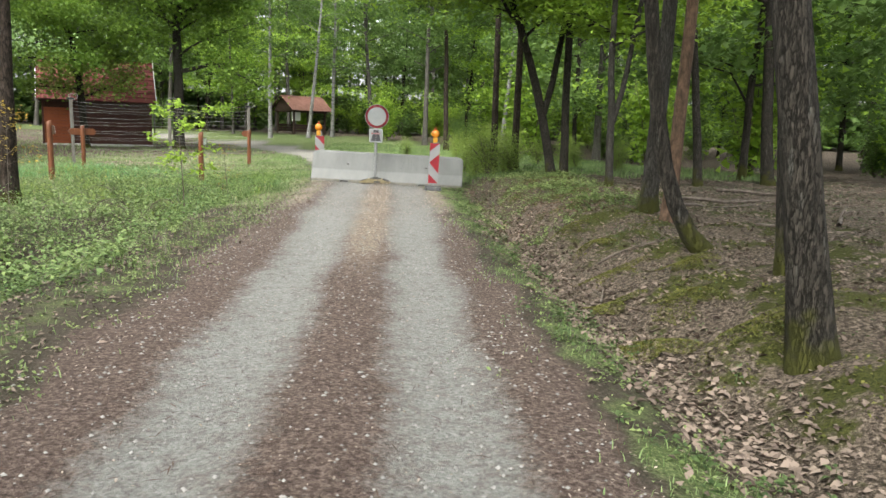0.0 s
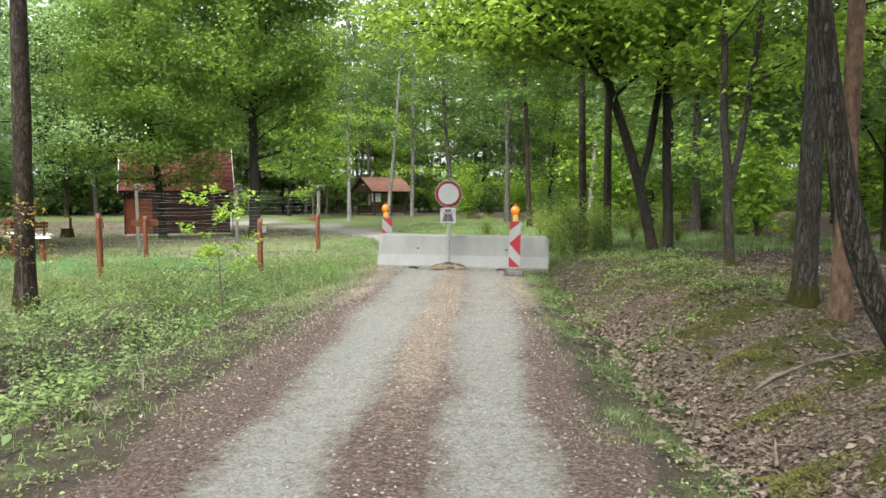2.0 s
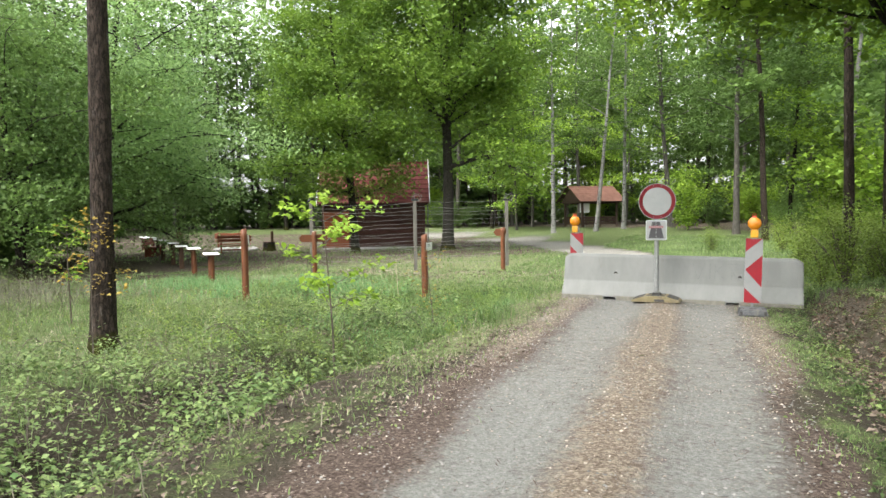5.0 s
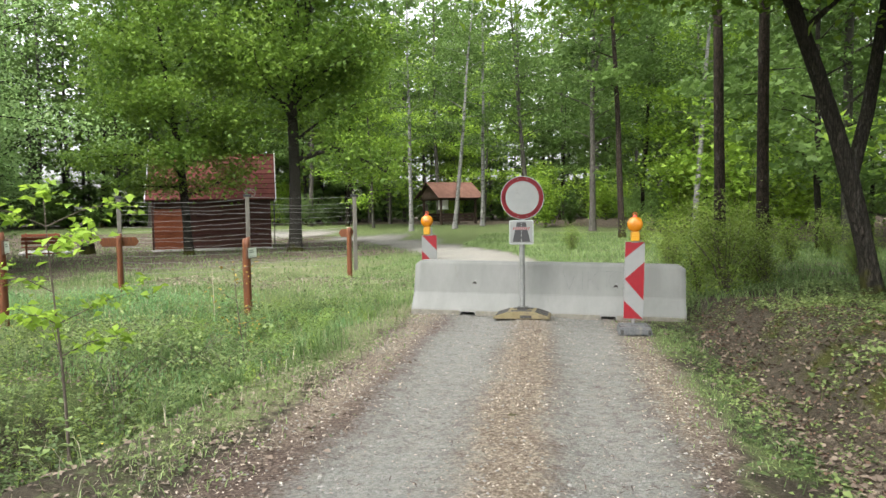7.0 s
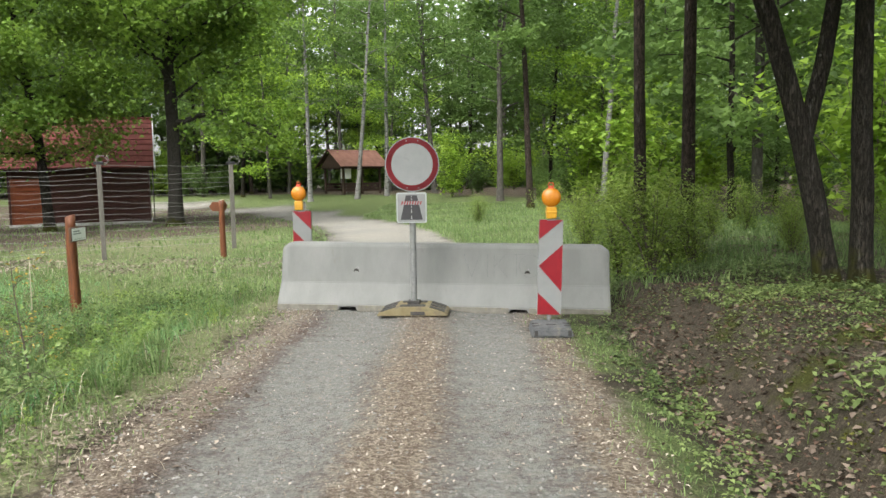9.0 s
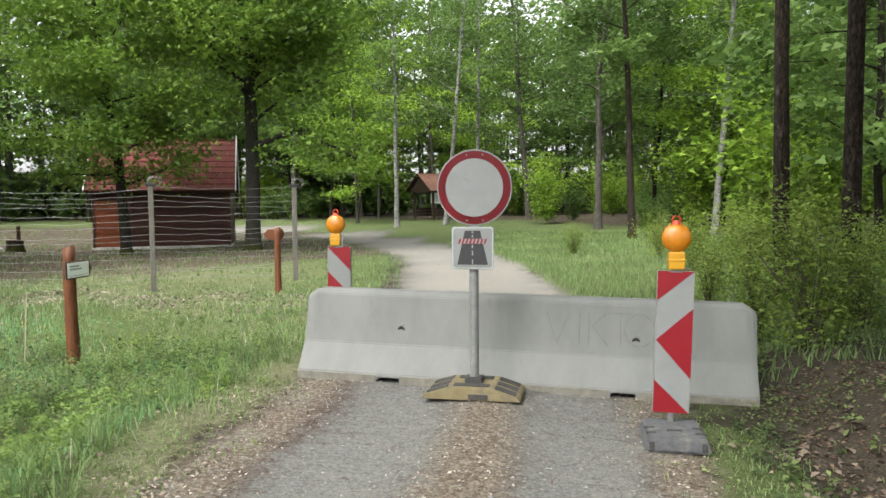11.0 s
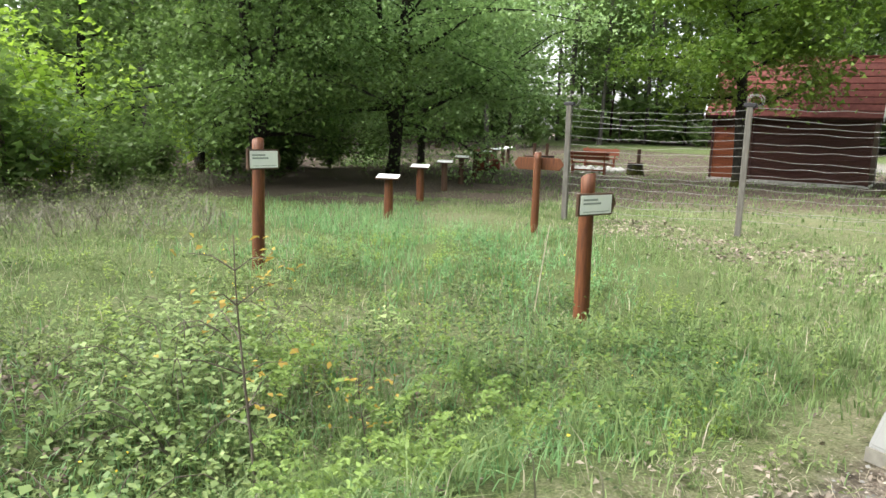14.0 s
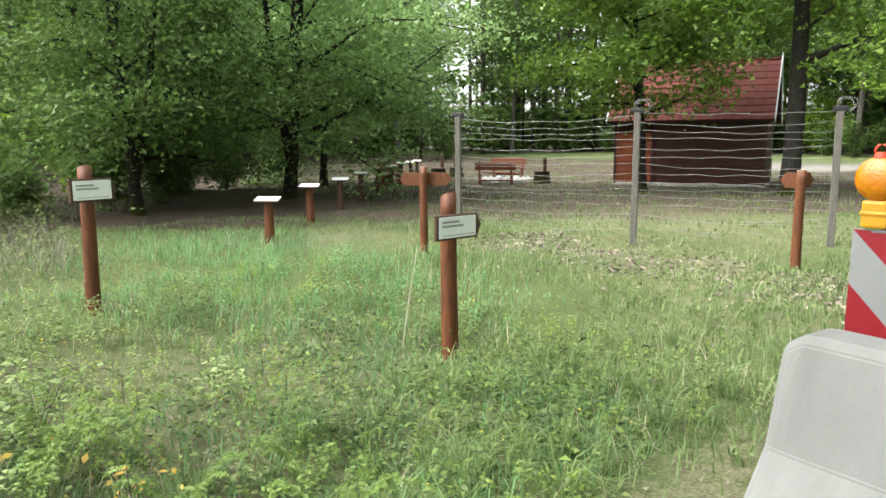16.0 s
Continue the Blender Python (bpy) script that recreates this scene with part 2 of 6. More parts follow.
M_POST_DARK = material("dark_stained_wood", (0.05, 0.026, 0.015), 0.65, alt=(0.09, 0.045, 0.022), scale=8, stretch=(6, 6, 0.6), bump=0.25)
M_CUT_WOOD = material("sawn_end_grain", (0.50, 0.44, 0.36), 0.8, alt=(0.62, 0.57, 0.5), scale=25)
M_PANEL = material("white_info_panel", (0.8, 0.82, 0.81), 0.5, alt=(0.86, 0.87, 0.86), scale=5)
M_GREY_WOOD = material("weathered_grey_wood", (0.08, 0.075, 0.064), 0.85, alt=(0.15, 0.143, 0.127), scale=7, stretch=(7, 7, 0.7), bump=0.4, bump_scale=24, spots=(0.12, 0.1, 0.08), spot_scale=5)
M_WIRE = material("zinc_wire", (0.3, 0.3, 0.29), 0.5, 0.3, alt=(0.2, 0.195, 0.18), scale=3)
M_BLACK_CAP = material("black_insulator", (0.02, 0.02, 0.022), 0.5)
M_HUT_WALL = material("dark_red_brown_boards", (0.0324, 0.009, 0.0063), 0.6, alt=(0.05625, 0.015, 0.009375), scale=4, stretch=(0.6, 0.6, 8), bump=0.2, random_tone=0.15)
M_HUT_ORANGE = material("orange_boards", (0.154, 0.0378, 0.0126), 0.6, alt=(0.225, 0.06, 0.018), scale=4, stretch=(0.6, 0.6, 8), bump=0.2, random_tone=0.12)
M_ROOF = material("red_bitumen_shingle", (0.1312, 0.0328, 0.02706), 0.85, alt=(0.187, 0.0561, 0.04505), scale=5, bump=0.3, bump_scale=30, random_tone=0.12)
M_ROOF_EDGE = material("dark_course_edge", (0.06, 0.025, 0.022), 0.9, alt=(0.1, 0.04, 0.035))
M_ROOF_TILE = material("terracotta_roof", (0.12, 0.056, 0.04), 0.85, alt=(0.18, 0.09, 0.066), scale=2.2, bump=0.3, random_tone=0.12)
M_WHITE_PAINT = material("white_paint", (0.74, 0.75, 0.76), 0.5, alt=(0.8, 0.81, 0.82))
M_SHELTER = material("dark_brown_timber", (0.035, 0.022, 0.016), 0.75, alt=(0.065, 0.04, 0.027), scale=5, stretch=(4, 4, 0.6), bump=0.2)
M_BENCH = material("red_brown_bench_wood", (0.14, 0.032, 0.013), 0.55, alt=(0.2, 0.053, 0.02), scale=6, stretch=(1, 8, 8), bump=0.15)
M_STONE = material("pale_stone", (0.3, 0.3, 0.28), 0.9, alt=(0.45, 0.44, 0.42), scale=9, bump=0.3, random_tone=0.2)
M_BARK_OAK = material("oak_bark", (0.0136, 0.0119, 0.00935), 0.95, alt=(0.0544, 0.048, 0.0384), scale=18, stretch=(2.8, 2.8, 0.55), bump=0.9, bump_scale=16,
                      spots=(0.075, 0.074, 0.063), spot_scale=7, spot_cut=0.6, spec=0.15, cracks=13.0, mossy=True)
M_BARK_GREY = material("grey_bark", (0.02125, 0.01912, 0.01594), 0.95, alt=(0.07956, 0.07514, 0.06409), scale=19, stretch=(2.8, 2.8, 0.55), bump=0.9, bump_scale=16,
                       spots=(0.085, 0.084, 0.074), spot_scale=7, spot_cut=0.62, spec=0.15, cracks=14.0, mossy=True)
M_BARK_PINE = material("pine_bark", (0.0208, 0.01632, 0.0128), 0.95, alt=(0.072, 0.0544, 0.0432), scale=14, stretch=(3, 3, 0.8), bump=0.9, bump_scale=9,
                       spots=(0.1, 0.09, 0.08), spot_scale=5, spot_cut=0.62, spec=0.15, cracks=9.0, mossy=True)
M_BARK_RED = material("orange_pine_bark", (0.03276, 0.02366, 0.01638), 0.9, alt=(0.1242, 0.0783, 0.0513), scale=8, stretch=(2, 2, 0.8), bump=0.5, bump_scale=12, spec=0.15)
# bark colour lightened to make up for the low light on trunks deep in the wood
M_BARK_LIGHTENED = material("lightened_grey_bark", (0.045, 0.041, 0.035), 0.9, alt=(0.105, 0.1, 0.088), scale=9, stretch=(2, 2, 0.7), bump=0.5, bump_scale=14,
                        spots=(0.14, 0.14, 0.12), spot_scale=5, spot_cut=0.62, spec=0.15)
M_BARK_BIRCH = material("birch_bark", (0.13, 0.13, 0.12), 0.8, alt=(0.22, 0.22, 0.21), scale=4, stretch=(1, 1, 3), bump=0.2, spots=(0.05, 0.045, 0.04),
                        spot_scale=3.2, spot_cut=0.55, spec=0.2)
M_MOSS = leaf_material("moss_tuft", (0.045, 0.055, 0.012), (0.14, 0.14, 0.03), 0.1, 0.9, 2.0)
M_LEAF_OAK = leaf_material("oak_leaves", (0.088, 0.1705, 0.0187), (0.3229, 0.4844, 0.0621), 0.5)
M_LEAF_FRESH = leaf_material("fresh_green_leaves", (0.057, 0.1235, 0.0171), (0.198, 0.306, 0.045), 0.5)
M_LEAF_MID = leaf_material("woodland_leaves", (0.04752, 0.09504, 0.02154), (0.1549, 0.2464, 0.06336), 0.5)
M_LEAF_PALE = leaf_material("hornbeam_leaves", (0.09568, 0.1864, 0.0554), (0.34, 0.5101, 0.1822), 0.5, spec=0.45, rough=0.45)
M_LEAF_DARK = leaf_material("shaded_leaves", (0.0504, 0.0972, 0.02304), (0.156, 0.2496, 0.0624), 0.5)
M_NEEDLE = leaf_material("pine_needles", (0.02, 0.04, 0.014), (0.06, 0.1, 0.035), 0.2)
M_SHRUB = leaf_material("shrub_leaves", (0.0924, 0.1584, 0.0264), (0.3025, 0.3987, 0.0825), 0.38)
M_HERB = leaf_material("herb_leaves", (0.027, 0.054, 0.0144), (0.2539, 0.328, 0.1164), 0.4, patch=0.9)
M_PALE_HERB = leaf_material("pale_broad_leaves", (0.15, 0.235, 0.075), (0.4, 0.5, 0.22), 0.4, patch=1.5)
M_IVY = leaf_material("creeping_weed_leaves", (0.025, 0.05, 0.014), (0.09, 0.135, 0.045), 0.3)
M_BRAMBLE = leaf_material("bramble_leaves", (0.0595, 0.119, 0.034), (0.23, 0.3047, 0.1092), 0.3, patch=1.5)
M_FERN = leaf_material("fern_fronds", (0.085, 0.155, 0.035), (0.21, 0.3, 0.07), 0.35)
M_GRASS = leaf_material("meadow_grass", (0.0675, 0.1305, 0.036), (0.275, 0.3685, 0.154), 0.5, patch=0.5)
M_GRASS_BLUE = leaf_material("fine_grass", (0.09, 0.21, 0.08), (0.23, 0.39, 0.17), 0.5, patch=0.5)
M_STRAW = leaf_material("dry_stems", (0.2, 0.175, 0.12), (0.48, 0.44, 0.33), 0.2, patch=1.0)
M_BRUSH = leaf_material("grey_dry_brush", (0.07, 0.062, 0.045), (0.2, 0.19, 0.14), 0.2, patch=1.0)
M_BLOSSOM = leaf_material("yellow_flowers", (0.6, 0.42, 0.03), (0.7, 0.55, 0.06), 0.2)
M_RUST_LEAF = leaf_material("young_red_leaves", (0.25, 0.16, 0.03), (0.42, 0.32, 0.06), 0.35)
M_DEAD_LEAF = leaf_material("fallen_leaves", (0.027, 0.0171, 0.0108), (0.2378, 0.1886, 0.1517), 0.1, 0.8, 1.2)
M_RED_LEAF = leaf_material("red_brown_leaves", (0.025, 0.013, 0.009), (0.21, 0.13, 0.095), 0.1, 0.8, 1.4)
M_CHIP = leaf_material("wood_chips", (0.06, 0.045, 0.033), (0.36, 0.31, 0.255), 0.05, 0.85, 1.2)
M_PALE_CHIP = leaf_material("pale_wood_chips", (0.22, 0.18, 0.14), (0.55, 0.5, 0.43), 0.05, 0.85, 1.2)
M_PEBBLE = leaf_material("road_gravel_stone", (0.08, 0.078, 0.072), (0.26, 0.255, 0.24), 0.0, 0.9, 1.0)
M_NEEDLE_DRY = leaf_material("dry_needles", (0.02, 0.014, 0.01), (0.09, 0.055, 0.038), 0.0, 0.9, 1.0)
M_TWIG = material("dead_wood", (0.054, 0.042, 0.033), 0.9, alt=(0.144, 0.12, 0.099), scale=9, bump=0.4)


# ---- builders ----
def mesh_of(name, verts, faces, smooth=False):
    me = bpy.data.meshes.new(name)
    me.from_pydata([tuple(v) for v in verts], [], [tuple(f) for f in faces])
    if smooth:
        me.polygons.foreach_set("use_smooth", [True] * len(me.polygons))
    me.update()
    return me


def packed(name, verts, corners, starts, smooth=False):
    """A mesh from arrays: vertices, the corners of all faces in a row, and where each face starts."""
    me = bpy.data.meshes.new(name)
    me.vertices.add(len(verts))
    me.vertices.foreach_set("co", np.asarray(verts, np.float32).ravel())
    me.loops.add(len(corners))
    me.loops.foreach_set("vertex_index", np.asarray(corners, np.int32))
    me.polygons.add(len(starts))
    me.polygons.foreach_set("loop_start", np.asarray(starts, np.int32))
    if smooth:
        me.polygons.foreach_set("use_smooth", np.ones(len(starts), bool))
    me.update(calc_edges=True)
    return me


def part(name, data, material_, parent=None, label=""):
    """Links a mesh or a bmesh as one object, under a thing or a part where given."""
    if isinstance(data, bmesh.types.BMesh):
        bm, data = data, bpy.data.meshes.new(name)
        bm.to_mesh(data)
        bm.free()
    for one in material_ if isinstance(material_, (list, tuple)) else [material_]:
        if len(data.materials) < (len(material_) if isinstance(material_, (list, tuple)) else 1):
            data.materials.append(one)
    ob = new(name, data)
    if parent:
        ob.parent = parent
    if label:
        tagged(ob, label)
    return ob


def thing(name, m, label, category, group="", kind=""):
    ob = new(name)
    ob.empty_display_size = 0.1
    ob.matrix_world = m
    return tagged(ob, label, category, group, kind)


def box(sx, sy, sz, at=(0, 0, 0), bevel=0.004, turn=None, bm=None):
    """A bevelled block, its base at the given height."""
    bm = bm or bmesh.new()
    made = bmesh.ops.create_cube(bm, size=1.0)["verts"]
    bmesh.ops.scale(bm, verts=made, vec=(sx, sy, sz))
    if bevel:
        edges = list({e for v in made for e in v.link_edges})
        made = list({v for f in bmesh.ops.bevel(bm, geom=edges, offset=bevel, segments=2, affect="EDGES", profile=0.6)["faces"] for v in f.verts}
                    | {v for v in made if v.is_valid})
    bmesh.ops.translate(bm, verts=made, vec=(0, 0, sz / 2))
    if turn:
        bmesh.ops.rotate(bm, verts=made, cent=(0, 0, 0), matrix=turn.to_3x3())
    bmesh.ops.translate(bm, verts=made, vec=at)
    return bm


def plate(outline, depth, at=(0, 0, 0), bm=None):
    """A flat plate: an outline in x and z, its face towards -y, given thickness behind."""
    bm = bm or bmesh.new()
    front = [bm.verts.new((x + at[0], at[1], z + at[2])) for x, z in outline]
    back = [bm.verts.new((x + at[0], at[1] + depth, z + at[2])) for x, z in outline]
    bm.faces.new(front)
    bm.faces.new(back[::-1])
    k = len(front)
    for i in range(k):
        bm.faces.new((front[i], back[i], back[(i + 1) % k], front[(i + 1) % k]))
    bmesh.ops.recalc_face_normals(bm, faces=bm.faces[:])
    return bm


def rod(a, b, r0, r1=None, sides=12, bm=None, bevel=0.0):
    bm = bm or bmesh.new()
    a, b = Vector(a), Vector(b)
    q = (b - a).to_track_quat("Z", "Y").to_matrix().to_4x4()
    made = bmesh.ops.create_cone(bm, cap_ends=True, segments=sides, radius1=r0, radius2=r1 if r1 is not None else r0, depth=(b - a).length)["verts"]
    bmesh.ops.transform(bm, matrix=Matrix.Translation((a + b) / 2) @ q, verts=made)
    if bevel:
        edges = [e for e in {e for v in made for e in v.link_edges} if len(e.link_faces) == 2 and e.calc_face_angle(0) > 0.9]
        bmesh.ops.bevel(bm, geom=edges, offset=bevel, segments=2, affect="EDGES")
    return bm


def lathe(profile, sides=24, axis="Z"):
    """A turned shape from radius and height pairs."""
    vs, fs = [], []
    for r, h in profile:
        for k in range(sides):
            a = 2 * math.pi * k / sides
            c, s = r * math.cos(a), r * math.sin(a)
            vs.append((c, s, h) if axis == "Z" else (c, h, s))
    for i in range(len(profile) - 1):
        for k in range(sides):
            j = (k + 1) % sides
            fs.append((i * sides + k, i * sides + j, (i + 1) * sides + j, (i + 1) * sides + k))
    fs.append(tuple(range(sides))[::-1])
    fs.append(tuple(range((len(profile) - 1) * sides, len(profile) * sides)))
    return vs, fs


class Tubes:
    """Many tapered tubes in one mesh."""

    def __init__(self):
        self.v, self.f = [], []

    def add(self, pts, radii, sides=8, wobble=0.0, rng=None):
        pts = np.asarray(pts, float)
        n = len(pts)
        d = np.gradient(pts, axis=0)
        d /= np.linalg.norm(d, axis=1)[:, None] + 1e-9
        ref = np.array([1.0, 0, 0]) if abs(d[0][0]) < 0.8 else np.array([0, 1.0, 0])
        start = len(self.v)
        for i in range(n):
            u = np.cross(d[i], ref)
            u /= np.linalg.norm(u) + 1e-9
            w = np.cross(d[i], u)
            for k in range(sides):
                a = 2 * math.pi * k / sides
                r = radii[i] * (1 + (rng.uniform(-wobble, wobble) if wobble else 0))
                self.v.append(pts[i] + r * (math.cos(a) * u + math.sin(a) * w))
        for i in range(n - 1):
            for k in range(sides):
                j = (k + 1) % sides
                self.f.append((start + i * sides + k, start + i * sides + j, start + (i + 1) * sides + j, start + (i + 1) * sides + k))
        self.f.append(tuple(start + (n - 1) * sides + k for k in range(sides)))

    def mesh(self, name):
        return mesh_of(name, self.v, self.f, True)


def leaf_mesh(name, centres, rng, size, flat=0.55, slim=0.6, fold=0.18, pointed=False):
    """Single leaves, each folded along its rib, at the given places; pointed: one plain wedge each, for crowns far off."""
    n = len(centres)
    nrm = rng.normal(size=(n, 3))
    nrm[:, 2] = np.abs(nrm[:, 2]) + flat * 2.2
    nrm /= np.linalg.norm(nrm, axis=1)[:, None]
    a = rng.normal(size=(n, 3))
    a -= (a * nrm).sum(1)[:, None] * nrm
    a /= np.linalg.norm(a, axis=1)[:, None]
    b = np.cross(nrm, a)
    s = (size * rng.uniform(0.6, 1.35, n))[:, None]
    c = np.asarray(centres)
    tip, root = c + a * s * 0.5, c - a * s * 0.5
    left, right = c + b * s * slim * 0.5 + nrm * s * fold, c - b * s * slim * 0.5 + nrm * s * fold
    if pointed:
        return packed(name, np.stack([root, right + a * s * 0.3, left + a * s * 0.15], 1).reshape(-1, 3), np.arange(3 * n), np.arange(0, 3 * n, 3))
    v = np.stack([root, right, tip, left], 1).reshape(-1, 3)
    return packed(name, v, np.arange(4 * n), np.arange(0, 4 * n, 4))


def blade_mesh(name, roots, rng, height, width=0.007, lean=0.5):
    """Grass blades: two bent pieces each."""
    n = len(roots)
    h = np.asarray(height) * rng.uniform(0.5, 1.25, n)
    az = rng.uniform(0, 2 * math.pi, n)
    out = np.stack([np.cos(az), np.sin(az), np.zeros(n)], 1)
    side = np.stack([-np.sin(az), np.cos(az), np.zeros(n)], 1) * (width * rng.uniform(0.6, 1.5, n))[:, None]
    k = (h * lean * rng.uniform(0.2, 1.2, n))[:, None]
    up = np.array([0, 0, 1.0]) * h[:, None]
    r = np.asarray(roots)
    m = r + up * 0.58 + out * k * 0.32
    t = r + up * np.clip(1 - 0.25 * k / h[:, None], 0.5, 1) + out * k
    v = np.stack([r - side, r + side, m + side * 0.75, m - side * 0.75, t], 1).reshape(-1, 3)
    base = np.arange(n)[:, None] * 5
    corners = (base + np.array([0, 1, 2, 3, 3, 2, 4])).ravel()
    starts = (np.arange(n)[:, None] * 7 + np.array([0, 4])).ravel()
    return packed(name, v, corners, starts)


def herb_mesh(name, roots, rng, height, leaf, per, slim=0.55, droop=0.35):
    """Leafy weeds: thin stems with leaves that stand out from them on all sides."""
    r = np.asarray(roots)
    n = len(r)
    h = np.asarray(height) * rng.uniform(0.55, 1.3, n)
    bend = rng.normal(0, 0.22, (n, 2)) * h[:, None]
    top = r + np.concatenate([bend, h[:, None]], 1)
    who = np.repeat(np.arange(n), per)
    u = rng.uniform(0.2, 1.0, n * per) ** 0.7
    at = r[who] + (top - r)[who] * u[:, None]
    az = rng.uniform(0, 2 * math.pi, n * per)
    tilt = rng.normal(0.15 - droop * (1 - u), 0.35)
    a = np.stack([np.cos(az) * np.cos(tilt), np.sin(az) * np.cos(tilt), np.sin(tilt)], 1)
    b = np.stack([-np.sin(az), np.cos(az), rng.normal(0, 0.25, n * per)], 1)
    up = np.cross(a, b)
    s = (leaf * rng.uniform(0.55, 1.35, n * per) * (1.15 - 0.45 * u))[:, None]
    root = at + a * s * 0.35
    mid = at + a * s * 0.8
    v1 = np.stack([root, mid - b * s * slim * 0.5 + up * s * 0.12, at + a * s * 1.35 - up * s * 0.1, mid + b * s * slim * 0.5 + up * s * 0.12], 1).reshape(-1, 3)
    w = np.array([0.003, 0, 0])
    v2 = np.stack([r - w, r + w, top], 1).reshape(-1, 3)
    k = 4 * n * per
    starts = np.concatenate([np.arange(0, k, 4), k + np.arange(0, 3 * n, 3)])
    return packed(name, np.concatenate([v1, v2]), np.arange(k + 3 * n), starts)


# ---- the lie of the land ----
ROAD = np.array([(1.7, -18), (1.17, -10), (0.5, 0), (-0.17, 10), (-0.64, 17), (-1.2, 21), (-2.15, 25), (-3.4, 30), (-4.7, 34), (-6.8, 38),
                 (-9.5, 42.5), (-13, 46.5), (-19, 50), (-28, 52), (-60, 53)])


def smooth(a, b, x):
    t = np.clip((np.asarray(x, float) - a) / (b - a), 0, 1)
    return t * t * (3 - 2 * t)


def aside(x, y):
    """How far right of the road's middle line a place lies (left: negative)."""
    x, y = np.atleast_1d(np.asarray(x, float)), np.atleast_1d(np.asarray(y, float))
    best, sign = np.full(x.shape, 1e9), np.ones(x.shape)
    for (ax, ay), (bx, by) in zip(ROAD[:-1], ROAD[1:]):
        ux, uy = bx - ax, by - ay
        t = np.clip(((x - ax) * ux + (y - ay) * uy) / (ux * ux + uy * uy), 0, 1)
        d = np.hypot(x - ax - t * ux, y - ay - t * uy)
        s = np.where((x - ax) * uy - (y - ay) * ux > 0, 1.0, -1.0)
        near = d < best
        best, sign = np.where(near, d, best), np.where(near, s, sign)
    return best * sign


def waves(x, y, k):
    return (np.sin(x * k + 1.3 * np.sin(y * k * 0.7 + 0.4)) + np.sin(y * k * 1.13 + 1.7 * np.sin(x * k * 0.6 + 2.0))) * 0.5


def land(x, y):
    x, y = np.atleast_1d(np.asarray(x, float)), np.atleast_1d(np.asarray(y, float))
    o = aside(x, y)
    near = 1 - smooth(15.5, 18.0, y)
    z = -0.46 * np.exp(-((o + 3.5) / 0.6) ** 2) * near * (0.75 + 0.25 * waves(x, y, 1.1))
    z = z - 0.13 * smooth(-2.0, -4.6, o) * (1 - smooth(20, 30, y) * 0.6)
    z = z - 0.13 * np.exp(-((o + 4.9) / 1.6) ** 2) * smooth(14, 17, y) * (1 - smooth(20, 23, y))
    z = z - 0.30 * np.exp(-((o - 2.35) / 0.5) ** 2) * (1 - smooth(14.5, 18, y))
    steep = smooth(7, 11, y) * (1 - smooth(18, 21, y))
    rise = (1 - steep) * smooth(2.5, 5.2, o) + steep * (0.72 * smooth(2.35, 3.0, o + 0.12 * waves(x, y, 3.1)) + 0.28 * smooth(3.0, 5.2, o))
    z = z + 0.38 * rise * (1 - 0.6 * smooth(19, 30, y))
    bank = smooth(2.3, 2.9, o) * (1 - smooth(3.6, 5.5, o)) * (1 - smooth(15, 18, y))
    z = z + bank * (0.07 * np.clip(waves(x, y, 3.9) + 0.5 * waves(x + 5, y - 1, 7.3), -0.9, 0.9))
    z = z + 0.14 * np.exp(-((x - 3.0) / 1.0) ** 2 - ((y - 15.2) / 1.8) ** 2)
    rough = smooth(1.5, 3.0, np.abs(o))
    z = z + rough * (0.05 * waves(x, y, 1.9) + 0.03 * waves(x + 3, y - 2, 4.7))
    z = z + 0.025 * np.exp(-((o) / 0.4) ** 2) - 0.025 * (np.exp(-((o - 0.65) / 0.3) ** 2) + np.exp(-((o + 0.65) / 0.3) ** 2))
    z = z - 0.06 * smooth(0, 1.5, o) * smooth(12, 16.5, y) * (1 - smooth(20, 24, y))
    z = z + 0.5 * smooth(38, 60, y)
    return z


def ground_at(x, y):
    return float(land(x, y)[0])


def steps(lo, hi, fine, far):
    """Grid lines: even in the middle, ever wider outwards."""
    mid = list(np.arange(lo, hi + 1e-6, fine))
    out, s, p = [], fine, hi
    while p < far:
        s *= 1.22
        p += s
        out.append(p)
    inn, s, p = [], fine, lo
    while p > -far:
        s *= 1.22
        p -= s
        inn.append(p)
    return np.array(inn[::-1] + mid + out)


